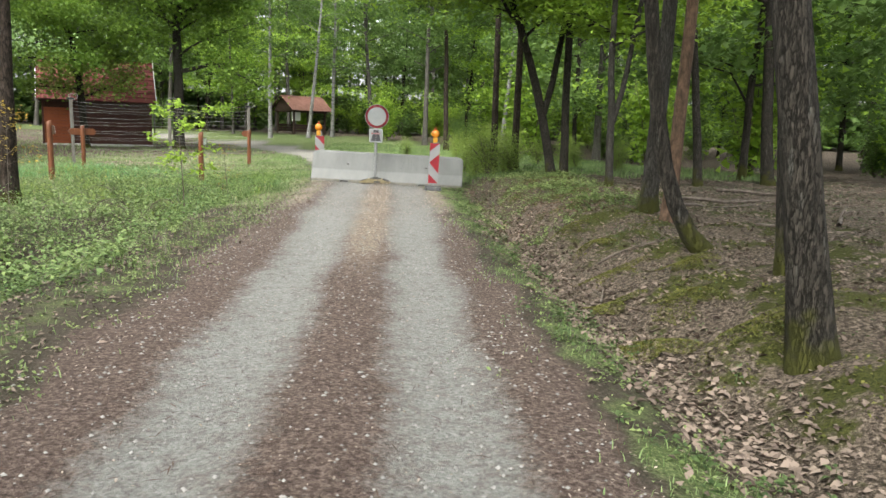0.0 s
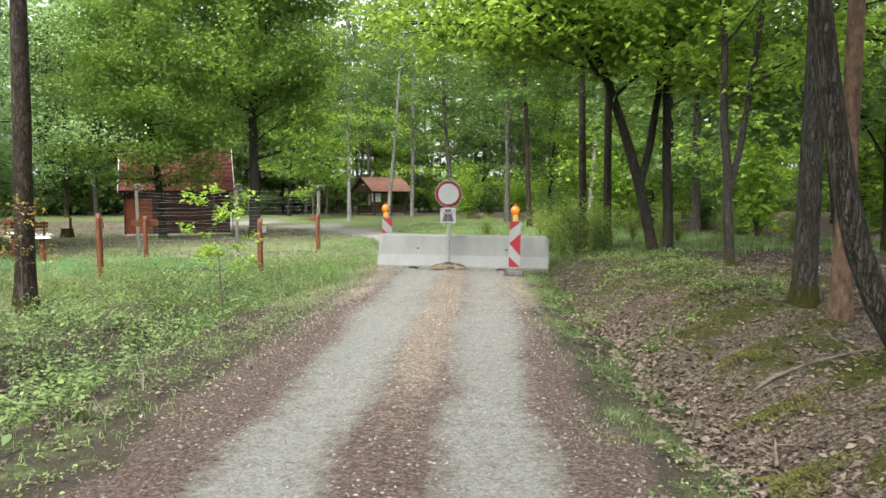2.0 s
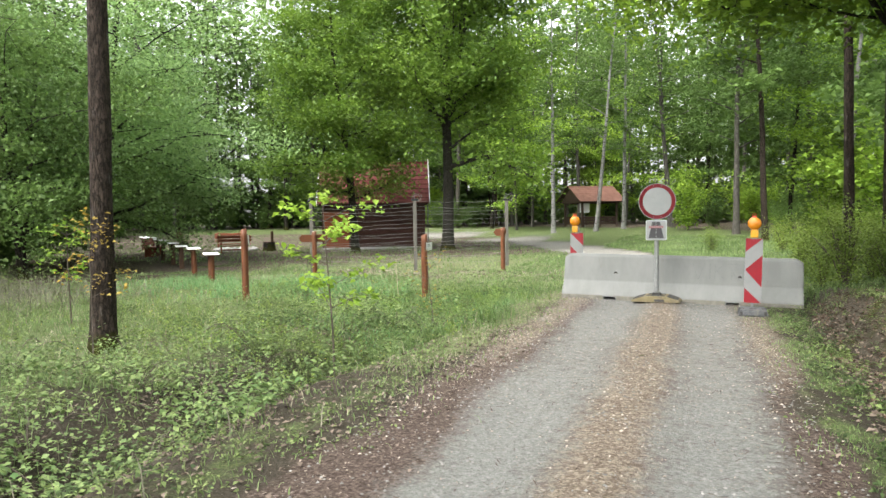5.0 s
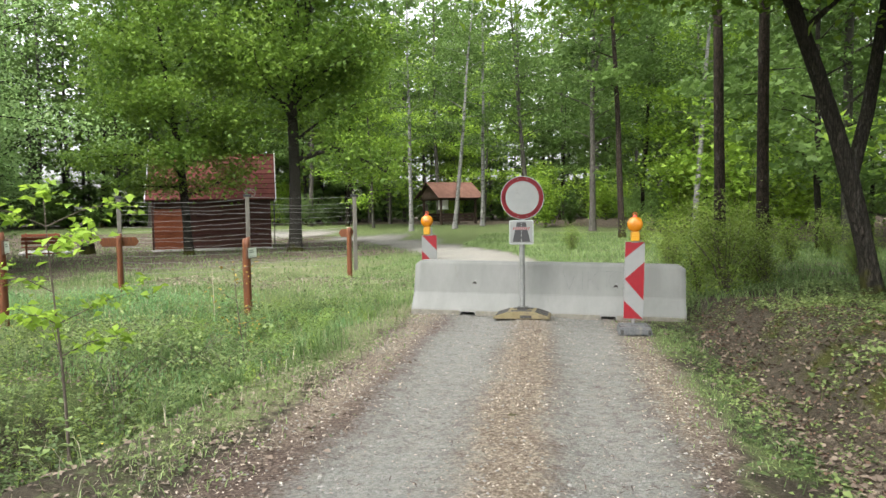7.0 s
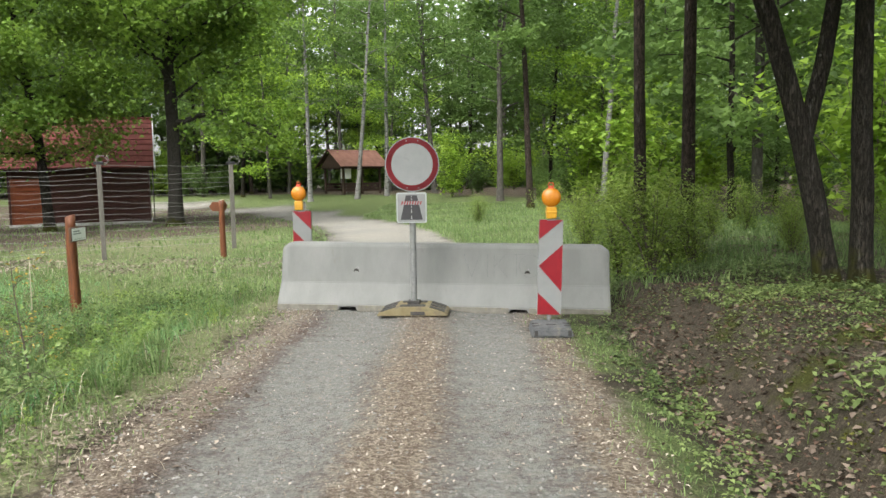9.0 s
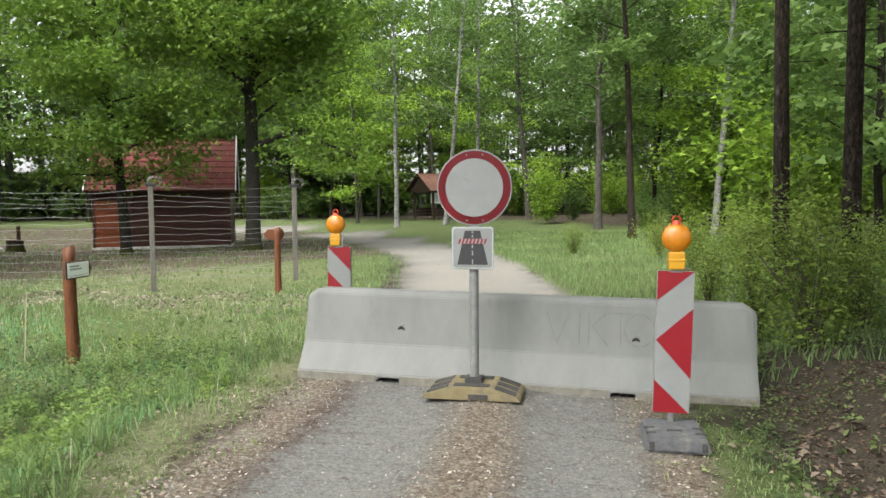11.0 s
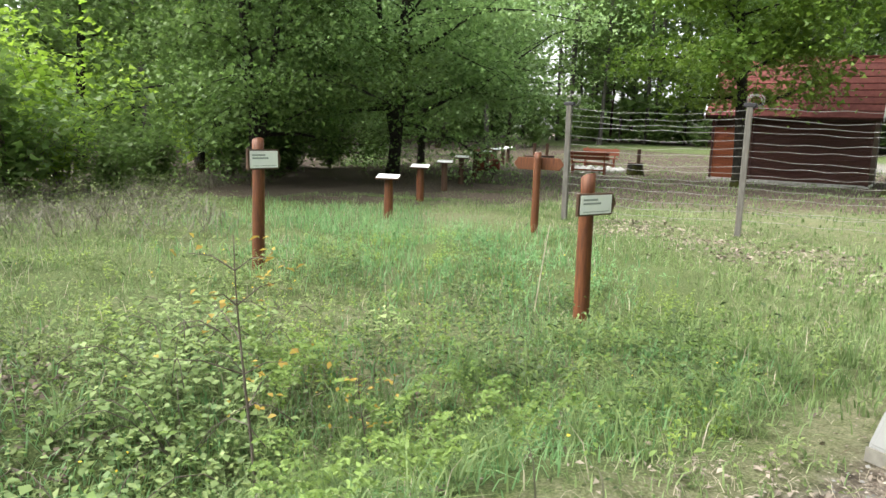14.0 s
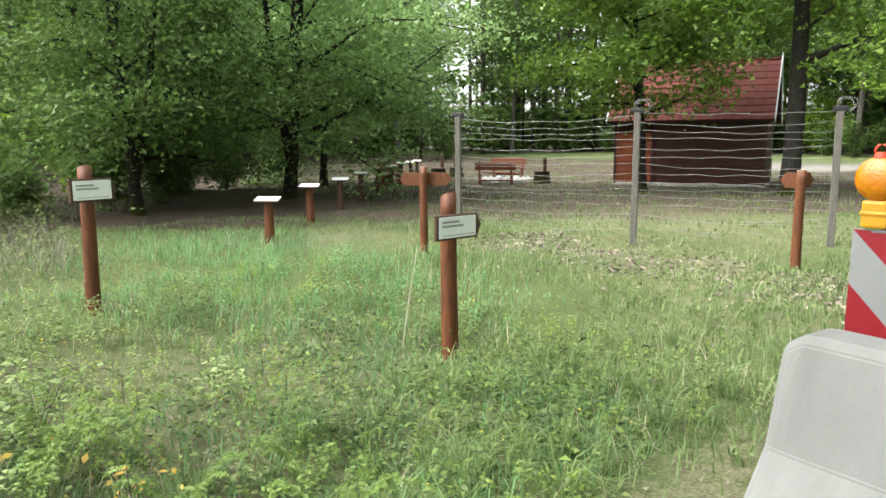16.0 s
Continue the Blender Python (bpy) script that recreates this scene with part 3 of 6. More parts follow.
def build_ground():
    gx, gy = steps(-13.0, 7.5, 0.12, 900), steps(-3.0, 27.0, 0.12, 900)
    X, Y = np.meshgrid(gx, gy)
    x, y = X.ravel(), Y.ravel()
    v = np.stack([x, y, land(x, y)], 1)
    o = aside(x, y)
    nx, ny = len(gx), len(gy)
    i, j = np.meshgrid(np.arange(nx - 1), np.arange(ny - 1))
    a = (j * nx + i).ravel()
    quads = np.stack([a, a + 1, a + nx + 1, a + nx], 1)
    beyond = smooth(17.5, 20, y)
    edge = 0.14 * waves(x, y, 2.3) + 0.07 * waves(x, y, 6.1)
    left = o + edge
    wide = 0.12 * smooth(6, 11, y)
    tracks = np.maximum(np.exp(-((o - 0.66 - 0.5 * wide + edge * 0.4) / (0.36 + wide)) ** 4), np.exp(-((o + 0.62 + 0.5 * wide + edge * 0.4) / (0.40 + wide)) ** 4))
    full = np.exp(-(o / 1.45) ** 6)
    fade = smooth(15, 22, y)
    strip = np.exp(-((o - 0.02) / 0.42) ** 2)
    dist = np.hypot(x + 20, y - 33)
    wood = np.maximum(smooth(2.0, 3.0, o) * (1 - smooth(17, 21, y)), smooth(11, 15, o))
    wood = np.maximum(wood, smooth(-17, -20.5, x - 0.55 * (y - 14)) * (o < 0))
    mead = smooth(-1.5, -2.2, left) * (1 - wood)
    verge = smooth(1.25, 1.6, o + edge) * (1 - smooth(2.0, 2.5, o - edge)) * (0.52 + 0.22 * waves(x, y, 2.6) + 0.18 * waves(x, y, 6.7)) + smooth(1.3, 2.0, o) * smooth(17.5, 20, y) * (1 - wood)
    dryness = np.clip(0.55 * np.exp(-(((x + 9.5) / 7) ** 2 + ((y - 27.5) / 6.5) ** 2)), 0, 1) * (o < -1.8)
    dryness = np.maximum(dryness, 0.3 * smooth(28, 34, y) * mead)
    dryness = np.maximum(dryness, (0.34 + 0.25 * waves(x, y, 0.8)) * mead * (y < 24) * (1 - np.exp(-((left + 3.4) / 2.2) ** 2) * (1 - smooth(10, 14.5, y))))
    dryness = np.maximum(dryness, 0.62 * np.exp(-((left + 2.0) / 0.5) ** 2) * smooth(9, 13, y) * (1 - smooth(18, 22, y)))
    low = np.exp(-((left + 3.6) / 2.0) ** 2) * (1 - smooth(10, 14.5, y)) * 0.92
    masks = {
        "track": np.clip(tracks * (0.93 - 0.1 * waves(x, y, 0.9) - 0.05 * smooth(9, 14, y)) * (1 - fade) + full * 0.97 * fade, 0, 1),
        "duff": np.clip((1 - smooth(1.35, 1.75, np.abs(o + edge + 0.12))) * (1 - fade), 0, 1),
        "chips": np.clip(strip * (0.22 + 0.62 * smooth(3, 9, y)) + 0.68 * np.exp(-((np.abs(o + 0.1) - 1.4) / 0.38) ** 2) * smooth(8.5, 13, y), 0, 1) * (1 - 0.5 * beyond),
        "grass": np.clip(np.maximum(mead * (1 - low), verge), 0, 1),
        "dry": dryness,
        "pale": np.clip(np.exp(-(o / 1.45) ** 6) * smooth(17.5, 21, y) * (0.72 + 0.2 * waves(x, y, 1.6)) + 0.3 * tracks * smooth(6, 11, y) * (1 - fade) + (0.28 + 0.2 * waves(x, y, 5.3)) * np.exp(-((np.abs(o + 0.1) - 1.5) / 0.35) ** 2) * smooth(11, 15, y), 0, 1),
        "litter": (np.clip(wood + 0.9 * smooth(1.75, 2.3, o) * (1 - beyond) + 0.4 * low + 0.8 * np.exp(-(((x + 5.3) / 0.9) ** 2 + ((y - 13.9) / 0.8) ** 2)) + 0.55 * np.exp(-(((x + 6.5) / 2.6) ** 2 + ((y - 22.6) / 1.1) ** 2)), 0, 1)) * (1 - 0.6 * smooth(10, 13.5, y) * smooth(1.5, 2.0, o) * (1 - smooth(20, 24, y))),
        "moss": np.clip(smooth(2.1, 3.0, o) * (1 - smooth(5.5, 9, o)) * (1 - smooth(14, 18, y)) * (0.55 + 0.25 * waves(x, y, 3.9)) + 0.35 * np.exp(-((o + 4.6) / 0.9) ** 2) * (1 - smooth(4, 9, y)), 0, 1),
    }
    mid_o = aside(v[quads].mean(1)[:, 0], v[quads].mean(1)[:, 1])
    on_road = (mid_o > -1.72) & (mid_o < 1.42)
    for name, pick, label, cat in (("ground", ~on_road, "forest floor and meadow with grass, moss and leaf litter", "ground"),
                                   ("road", on_road, "gravel forest track with two pale wheel ruts", "road")):
        q = quads[pick]
        used, back = np.unique(q, return_inverse=True)
        me = packed(name, v[used], back.reshape(-1), np.arange(0, 4 * len(q), 4), True)
        for key, val in masks.items():
            at = me.attributes.new(key, "FLOAT", "POINT")
            at.data.foreach_set("value", val[used].astype(np.float32))
        ob = part(name, me, M_GROUND)
        tagged(ob, label, cat, kind="structure")


build_ground()


# ---- road block ----
def concrete_barrier():
    top = thing("concrete_barrier", pose(-0.49, 17.87, -0.045, 0, 1.25, 0), "pale grey cast concrete traffic barrier standing across the track", "barrier")
    L, H = 4.02, 0.81
    side = [(0.37, 0.0), (0.365, 0.085), (0.20, 0.33), (0.125, 0.77), (0.095, H)]

    def ring(x, inset, lift, drop):
        s = [(max(yy - inset * 0.5, 0.05), (max(zz, lift) if zz < 0.2 else zz - (drop if zz > 0.6 else 0))) for yy, zz in side]
        return [(x, -yy, zz) for yy, zz in s] + [(x, yy, zz) for yy, zz in s[::-1]]

    h = L / 2
    cuts = [(-h, 0.05, 0, 0.07), (-h + 0.03, 0.015, 0, 0.045), (-h + 0.09, 0, 0, 0.004), (-h + 0.16, 0, 0, 0)]
    for c in (-1.13, 0.93):
        cuts += [(c - 0.11, 0, 0, 0), (c - 0.1, 0, 0.055, 0), (c + 0.1, 0, 0.055, 0), (c + 0.11, 0, 0, 0)]
    cuts += [(h - 0.16, 0, 0, 0), (h - 0.09, 0, 0, 0.004), (h - 0.03, 0.015, 0, 0.045), (h, 0.05, 0, 0.07)]
    vs, fs = [], []
    for c in cuts:
        vs += ring(*c)
    k = 10
    for i in range(len(cuts) - 1):
        for a in range(k):
            b = (a + 1) % k
            fs.append((i * k + a, i * k + b, (i + 1) * k + b, (i + 1) * k + a))
    fs += [tuple(range(k)), tuple(range((len(cuts) - 1) * k, len(cuts) * k))[::-1]]
    bm = bmesh.new()
    bv = [bm.verts.new(v) for v in vs]
    for f in fs:
        bm.faces.new([bv[q] for q in f])
    bmesh.ops.recalc_face_normals(bm, faces=bm.faces[:])
    bmesh.ops.bevel(bm, geom=[e for e in bm.edges if e.calc_face_angle(0) > 0.3], offset=0.008, segments=2, affect="EDGES")
    part("body", bm, M_CONCRETE, top)
    # the scuffed foot strip, a little proud of the body
    segs = [(-h + 0.01, -1.25), (-1.01, 0.81), (1.05, h - 0.01)]
    for a, b in segs:
        part("foot_strip", box(b - a, 0.012, 0.075, ((a + b) / 2, -0.374, 0.004), 0.003), M_CONCRETE_DIRTY, top, "stained foot of the barrier")
    lean = math.atan2(0.075, 0.44)
    for c in (-1.06, 1.03):
        z = 0.47
        yy = -(0.20 - (z - 0.33) * math.tan(lean)) + 0.006
        # a shallow dish; its dark colour stands for the shade inside the hole
        vs2, fs2 = lathe([(0.034, -0.006), (0.032, -0.009), (0.022, -0.009), (0.020, 0.004), (0.002, 0.004)], 16, "Y")
        ring_ob = part("lifting_hole", mesh_of("lifting_hole", vs2, fs2, True), M_HOLE, top, "shallow lifting hole with its inner shade painted dark")
        ring_ob.matrix_local = pose(c, yy, z, math.degrees(lean))
        ear = part("lifting_lug", box(0.02, 0.008, 0.02, (0, 0, 0), 0.005), M_GALV, top)
        ear.matrix_local = pose(c + 0.012, yy - 0.002, z + 0.036, math.degrees(lean))
    # faint scrawled letters on the upper face
    strokes = {"V": [((0, 1), (.5, 0)), ((.5, 0), (1, 1))], "I": [((.5, 0), (.5, 1))], "K": [((0, 0), (0, 1)), ((0, .45), (.9, 1)), ((.2, .55), (1, 0))],
               "T": [((0, 1), (1, 1)), ((.5, 0), (.5, 1))], "R": [((0, 0), (0, 1)), ((0, 1), (.8, .9)), ((.8, .9), (.8, .6)), ((.8, .6), (0, .5)), ((.2, .5), (1, 0))],
               "O": [((.5 + .5 * math.cos(q), .5 + .5 * math.sin(q)), (.5 + .5 * math.cos(q + .63), .5 + .5 * math.sin(q + .63))) for q in np.arange(0, 6.2, .63)]}
    bm = bmesh.new()
    for ch, x0, w in (("V", .26, .2), ("I", .50, .1), ("K", .63, .16), ("T", .80, .2), ("O", .93, .26), ("R", 1.27, .2)):
        for (ax, az), (bx, bz) in strokes[ch]:
            rod((x0 + ax * w, 0, .02 + az * .28), (x0 + bx * w, 0, .02 + bz * .28), 0.0028, sides=5, bm=bm)
    word = part("scrawled_letters", bm, M_SCRATCH, top, "faint scratched letters")
    word.matrix_local = pose(0, -(0.20 - 0.06 * math.tan(lean)) + 0.0012, 0.40, math.degrees(-lean))
    return top


def disc_outline(r, k=48):
    return [(r * math.cos(2 * math.pi * i / k), r * math.sin(2 * math.pi * i / k)) for i in range(k)]


def foot_block(parent, w, d, h, sides_mat, top_mat, label):
    """A low weighted sign foot: sloping ends, ribs and slots on top."""
    prof = [(-w / 2, 0), (w / 2, 0), (w / 2 - 0.02, 0.035), (w * 0.22, h), (-w * 0.22, h), (-w / 2 + 0.02, 0.035)]
    bm = plate(prof, d, (0, -d / 2, 0))
    bmesh.ops.bevel(bm, geom=[e for e in bm.edges if e.calc_face_angle(0) > 0.5], offset=0.007, segments=2, affect="EDGES")
    part("foot", bm, sides_mat, parent, label)
    for s in (-1, 1):
        rise = math.degrees(math.atan2(h - 0.035, w * 0.28 - 0.02)) * s
        for q in (-0.34, 0.0, 0.34):
            pad = part("foot_pad", box(w * 0.22, d * 0.2, 0.012, (0, 0, 0), 0.004), top_mat, parent)
            pad.matrix_local = pose(s * w * 0.345, q * d, 0.035 + (h - 0.035) * 0.48, 0, rise, 0)
    for q in (-0.3, 0.3):
        part("foot_rib", box(w * 0.36, d * 0.16, 0.014, (0, q * d, h - 0.002), 0.004), top_mat, parent)
    # no opening: a black block paints the shade of the handle slot
    part("foot_slot", box(w * 0.2, 0.02, h * 0.4, (w * 0.08, -d / 2 + 0.004, 0.012), 0.004), M_RUBBER_AND_SLOT_SHADE, parent, "black block standing for the shade in the handle slot")
    part("socket", box(0.14, 0.14, 0.05, (0, 0, h - 0.005), 0.008), M_RUBBER_AND_SLOT_SHADE, parent)


def prohibition_sign():
    x, y = -0.755, 17.12
    top = thing("road_sign", pose(x, y, ground_at(x, y - 0.1) + 0.01, 0, 0.2, 1.0), "round red-rimmed white road sign on a weighted foot", "road sign")
    foot_block(top, 0.80, 0.46, 0.10, M_YELLOW_DIRTY, M_RUBBER_AND_SLOT_SHADE, "dirty yellow foot with black rubber pads")
    part("pole", rod((0, 0, 0.1), (0, 0, 1.96), 0.038, sides=20, bevel=0.004), M_GALV, top)
    z = 1.69
    disc = part("disc", plate(disc_outline(0.305, 64), 0.012, (0.015, -0.062, z)), M_GALV, top, "thin grey metal back of the sign")
    rim = bmesh.new()
    outer, inner = [], []
    for cx, cz in disc_outline(0.294, 64):
        outer.append(rim.verts.new((cx + 0.015, -0.065, cz + z)))
    for cx, cz in disc_outline(0.232, 64):
        inner.append(rim.verts.new((cx + 0.015, -0.065, cz + z)))
    for i in range(64):
        j = (i + 1) % 64
        rim.faces.new((outer[i], outer[j], inner[j], inner[i]))
    bmesh.ops.solidify(rim, geom=rim.faces[:], thickness=0.003)
    part("red_rim", rim, M_SIGN_RED, disc, "red reflective ring")
    part("face", plate(disc_outline(0.2335, 64), 0.003, (0.015, -0.0665, z)), M_SIGN_WHITE, disc, "plain white sign face")
    part("rim_edge", plate(disc_outline(0.302, 64), 0.0015, (0.015, -0.0635, z)), M_SIGN_WHITE, disc)
    for bx, bz in ((-0.06, 0.262), (0.07, 0.262), (-0.06, -0.262), (0.07, -0.262)):
        part("rivet", plate(disc_outline(0.007, 8), 0.004, (0.015 + bx, -0.0695, z + bz)), M_GALV, disc)
    # the lower plate with its picture of a closed road
    zc, w = 1.205, 0.172
    r = 0.02
    corner = [(sx * (w - r) + r * math.cos(a), sz * (w - r) + r * math.sin(a)) for sx, sz, q in ((1, 1, 0), (-1, 1, 1), (-1, -1, 2), (1, -1, 3))
              for a in [math.pi / 2 * (q + f / 3) for f in range(4)]]
    pl = part("lower_plate", plate(corner, 0.01, (0.0, -0.06, zc)), M_GALV, top, "square metal plate with a road picture")
    part("plate_border", plate([(a * 0.975, b * 0.975) for a, b in corner], 0.002, (0.0, -0.0625, zc)), M_SIGN_GREY, pl)
    part("plate_face", plate([(a * 0.92, b * 0.92) for a, b in corner], 0.002, (0.0, -0.0645, zc)), M_SIGN_WHITE, pl)
    part("road_picture", plate([(-0.125, -0.135), (0.125, -0.135), (0.062, 0.14), (-0.062, 0.14)], 0.002, (0.0, -0.067, zc)), M_SIGN_BLACK, pl)
    for k, (lo, hi) in enumerate(((-0.13, -0.09), (-0.06, -0.02), (0.0, 0.025), (0.085, 0.105), (0.12, 0.135))):
        part("lane_dash", plate([(-0.006, lo), (0.006, lo), (0.005, hi), (-0.005, hi)], 0.001, (0, -0.0685, zc)), M_SIGN_WHITE, pl)
    part("picture_bar", plate([(-0.12, 0.035), (0.12, 0.035), (0.12, 0.075), (-0.12, 0.075)], 0.001, (0, -0.0685, zc)), M_SIGN_WHITE, pl)
    for k in range(8):
        a = -0.118 + k * 0.03
        part("bar_stripe", plate([(a, 0.036), (a + 0.015, 0.036), (a + 0.027, 0.074), (a + 0.012, 0.074)], 0.001, (0, -0.0697, zc)), M_SIGN_RED, pl)
    for zz in (1.55, 1.86, 1.14, 1.3):
        part("clamp", box(0.11, 0.05, 0.03, (0, -0.02, zz), 0.004), M_GALV, top)
    return top


def warning_lamp(parent, z, big=0.1, offset=0.0):
    """An amber flashing lamp: two bulging lenses, a yellow battery case below, a red cap."""
    prof = [(0.012, -0.056), (0.04, -0.053), (0.07, -0.044), (0.09, -0.03), (big - 0.002, -0.02), (big, -0.012), (big, 0.012), (big - 0.002, 0.02),
            (0.09, 0.03), (0.07, 0.044), (0.04, 0.053), (0.012, 0.056)]
    vs, fs = lathe(prof, 28, "Y")
    lamp = part("lamp", mesh_of("lamp", vs, fs, True), M_AMBER, parent, "amber flashing lamp lens")
    lamp.location = (offset, 0, z + 0.25)
    for r in (0.045, 0.075):
        vs, fs = lathe([(r - 0.004, -0.058 + (r - 0.02) * 0.35), (r + 0.004, -0.058 + (r - 0.02) * 0.35), (r + 0.004, -0.036), (r - 0.004, -0.036)], 24, "Y")
        part("lens_ring", mesh_of("lens_ring", vs, fs, True), M_AMBER, lamp)
    part("cap", rod((0, 0, big - 0.012), (0, 0, big + 0.02), 0.034, 0.026, 14, bevel=0.004), M_LAMP_RED, lamp, "red cap with a loop")
    t = Tubes()
    t.add([(0.028 * math.cos(a), 0, big + 0.018 + 0.036 * math.sin(a)) for a in np.linspace(0, math.pi, 9)], [0.006] * 9, 6)
    part("carry_loop", t.mesh("carry_loop"), M_LAMP_RED, lamp)
    part("battery_case", box(0.11, 0.085, 0.125, (offset, 0, z + 0.03), 0.014), M_LAMP_YELLOW, parent, "yellow plastic battery case")
    part("case_lip", box(0.118, 0.092, 0.022, (offset, 0, z + 0.085), 0.008), M_LAMP_YELLOW, parent)
    part("bolt_bracket", box(0.05, 0.03, 0.16, (offset * 0.2 + 0.03, 0.0, z - 0.02), 0.004), M_GALV, parent)
    t = Tubes()
    t.add([(0.03, 0, z + 0.035), (0.09, 0, z + 0.035)], [0.008, 0.008], 8)
    part("bolt", t.mesh("bolt"), M_GALV, parent)


def beacon_stripes(parent, arrow):
    """Red fields on the white board, all inside its 0.25 by 1 m outline."""
    w = 0.125
    if arrow:
        fields = [[(-w, 0.0), (w, 0.0), (-w, 0.235)], [(-w, 0.515), (w, 0.24), (w, 0.745)], [(-w, 0.79), (w, 1.0), (-w, 1.0)]]
    else:
        fields = []
        for k in range(-1, 3):
            z0 = 1.0 - k * 0.5
            poly = [(-w, min(max(z0, 0), 1)), (w, min(max(z0 - 0.25, 0), 1)), (w, min(max(z0, 0), 1)), (-w, min(max(z0 + 0.25, 0), 1))]
            area = sum(poly[i][0] * poly[(i + 1) % 4][1] - poly[(i + 1) % 4][0] * poly[i][1] for i in range(4))
            if abs(area) > 0.02:
                seen, clean = set(), []
                for p in poly:
                    if p not in seen:
                        seen.add(p)
                        clean.append(p)
                fields.append(clean)
    for f in fields:
        cx, cz = sum(p[0] for p in f) / len(f), sum(p[1] for p in f) / len(f)
        f = [(cx + (px - cx) * 0.975, cz + (pz - cz) * 0.985) for px, pz in f]
        part("red_field", plate(f, 0.002, (0, -0.0225, 0)), M_SIGN_RED, parent, "red reflective field")


def guide_beacon(x, y, yaw, lean, arrow, lamp_side):
    top = thing("guide_beacon", pose(x, y, ground_at(x, y) + 0.005, 0, 0, yaw),
                "red and white striped guide beacon with an amber lamp", "traffic beacon", "beacons at the barrier")
    w, d, h = 0.43, 0.48, 0.10
    bm = plate([(-w / 2, 0), (w / 2, 0), (w / 2 - 0.03, h), (-w / 2 + 0.03, h)], d, (0, -d / 2 - 0.15, 0))
    bmesh.ops.bevel(bm, geom=[e for e in bm.edges if e.calc_face_angle(0) > 0.5], offset=0.012, segments=2, affect="EDGES")
    part("foot", bm, M_RUBBER, top, "grey recycled plastic foot")
    part("foot_rim", box(w * 0.6, 0.012, h * 0.6, (0, -d / 2 - 0.153, 0.02), 0.004), M_RUBBER, top)
    for s in (-1, 1):
        # grip slots and holes are solid black blocks, their shade put into colour
        part("grip_slot", box(0.035, 0.012, h * 0.55, (s * w * 0.39, -d / 2 - 0.153, 0.02), 0.004), M_RUBBER_AND_SLOT_SHADE, top, "black block standing for the shade in a grip slot")
        for q in (0, 1):
            part("foot_hole", box(0.07, 0.035, 0.008, (s * 0.16, -0.26 + q * 0.12, h - 0.004), 0.003), M_RUBBER_AND_SLOT_SHADE, top, "black block standing for the shade in a mounting hole")
    part("foot_hole", box(0.1, 0.03, 0.008, (0, -0.2, h - 0.004), 0.003), M_RUBBER_AND_SLOT_SHADE, top, "black block standing for the shade in a mounting hole")
    board = part("board", box(0.25, 0.04, 1.0, (0, 0, 0), 0.006), M_SIGN_WHITE, top, "white reflective board")
    board.matrix_local = pose(0, 0.02, 0.165, 0, lean, 0)
    part("neck", rod((0, 0.02, 0.06), (0, 0.02, 0.2), 0.022, sides=10), M_GALV, top)
    beacon_stripes(board, arrow)
    tip = Vector((1.0 * math.sin(radians(lean)), 0.02, 1.09))
    part("mount", rod((tip.x, 0.02, 1.11), (tip.x, 0.02, 1.19), 0.018, sides=10), M_GALV, top)
    part("lamp_bracket", box(0.09, 0.05, 0.012, (tip.x, 0.02, 1.155), 0.003), M_GALV, top)
    before = set(top.children)
    warning_lamp(top, 1.145, 0.1, lamp_side)
    for ob in set(top.children) - before:
        ob.location = ob.location + Vector((tip.x, 0.02, 0))
    return top


concrete_barrier()
prohibition_sign()
guide_beacon(0.75, 16.55, 3, 1.8, True, 0.0)
guide_beacon(-2.42, 18.42, 4, 0.5, False, -0.035)


# ---- signposts, boards and the wire fence ----
def wooden_post(parent, h, r, seed, slant=0.0, mat=None, cap=True):
    """A peeled round post, a little crooked, its head sawn off."""
    rng = np.random.default_rng(seed)
    n = 12
    zs = np.linspace(-0.1, h, n)
    pts = np.stack([0.012 * np.sin(zs * 2.3 + seed), 0.012 * np.cos(zs * 1.9 + seed * 2), zs], 1)
    t = Tubes()
    t.add(pts, r * (1.08 - 0.12 * np.linspace(0, 1, n)), 14, 0.03, rng)
    for k in range(14):
        v = t.v[(n - 1) * 14 + k]
        t.v[(n - 1) * 14 + k] = v + np.array([0, 0, slant * (v[0] - pts[-1][0]) / r])
    part("post", t.mesh("post"), mat or M_POST, parent)
    if cap:
        vs = [tuple(t.v[(n - 1) * 14 + k] + np.array([0, 0, 0.002])) for k in range(14)]
        vs += [(x * 0.97, y * 0.97, z + 0.004) for x, y, z in vs]
        part("sawn_end", mesh_of("sawn_end", vs, [tuple(range(14, 28))] + [(k, (k + 1) % 14, 14 + (k + 1) % 14, 14 + k) for k in range(14)]), M_CUT_WOOD, parent, "pale sawn end grain")


def text_bars(parent, w, z, rows, y):
    """Print too small to read: bars of its size."""
    for k, (x0, frac, hh) in enumerate(rows):
        part("print_line", plate([(-w / 2 + x0 * w, 0), (-w / 2 + (x0 + frac) * w, 0), (-w / 2 + (x0 + frac) * w, hh), (-w / 2 + x0 * w, hh)], 0.001, (0, y, z - k * 0.033)), M_SIGN_GREY, parent)


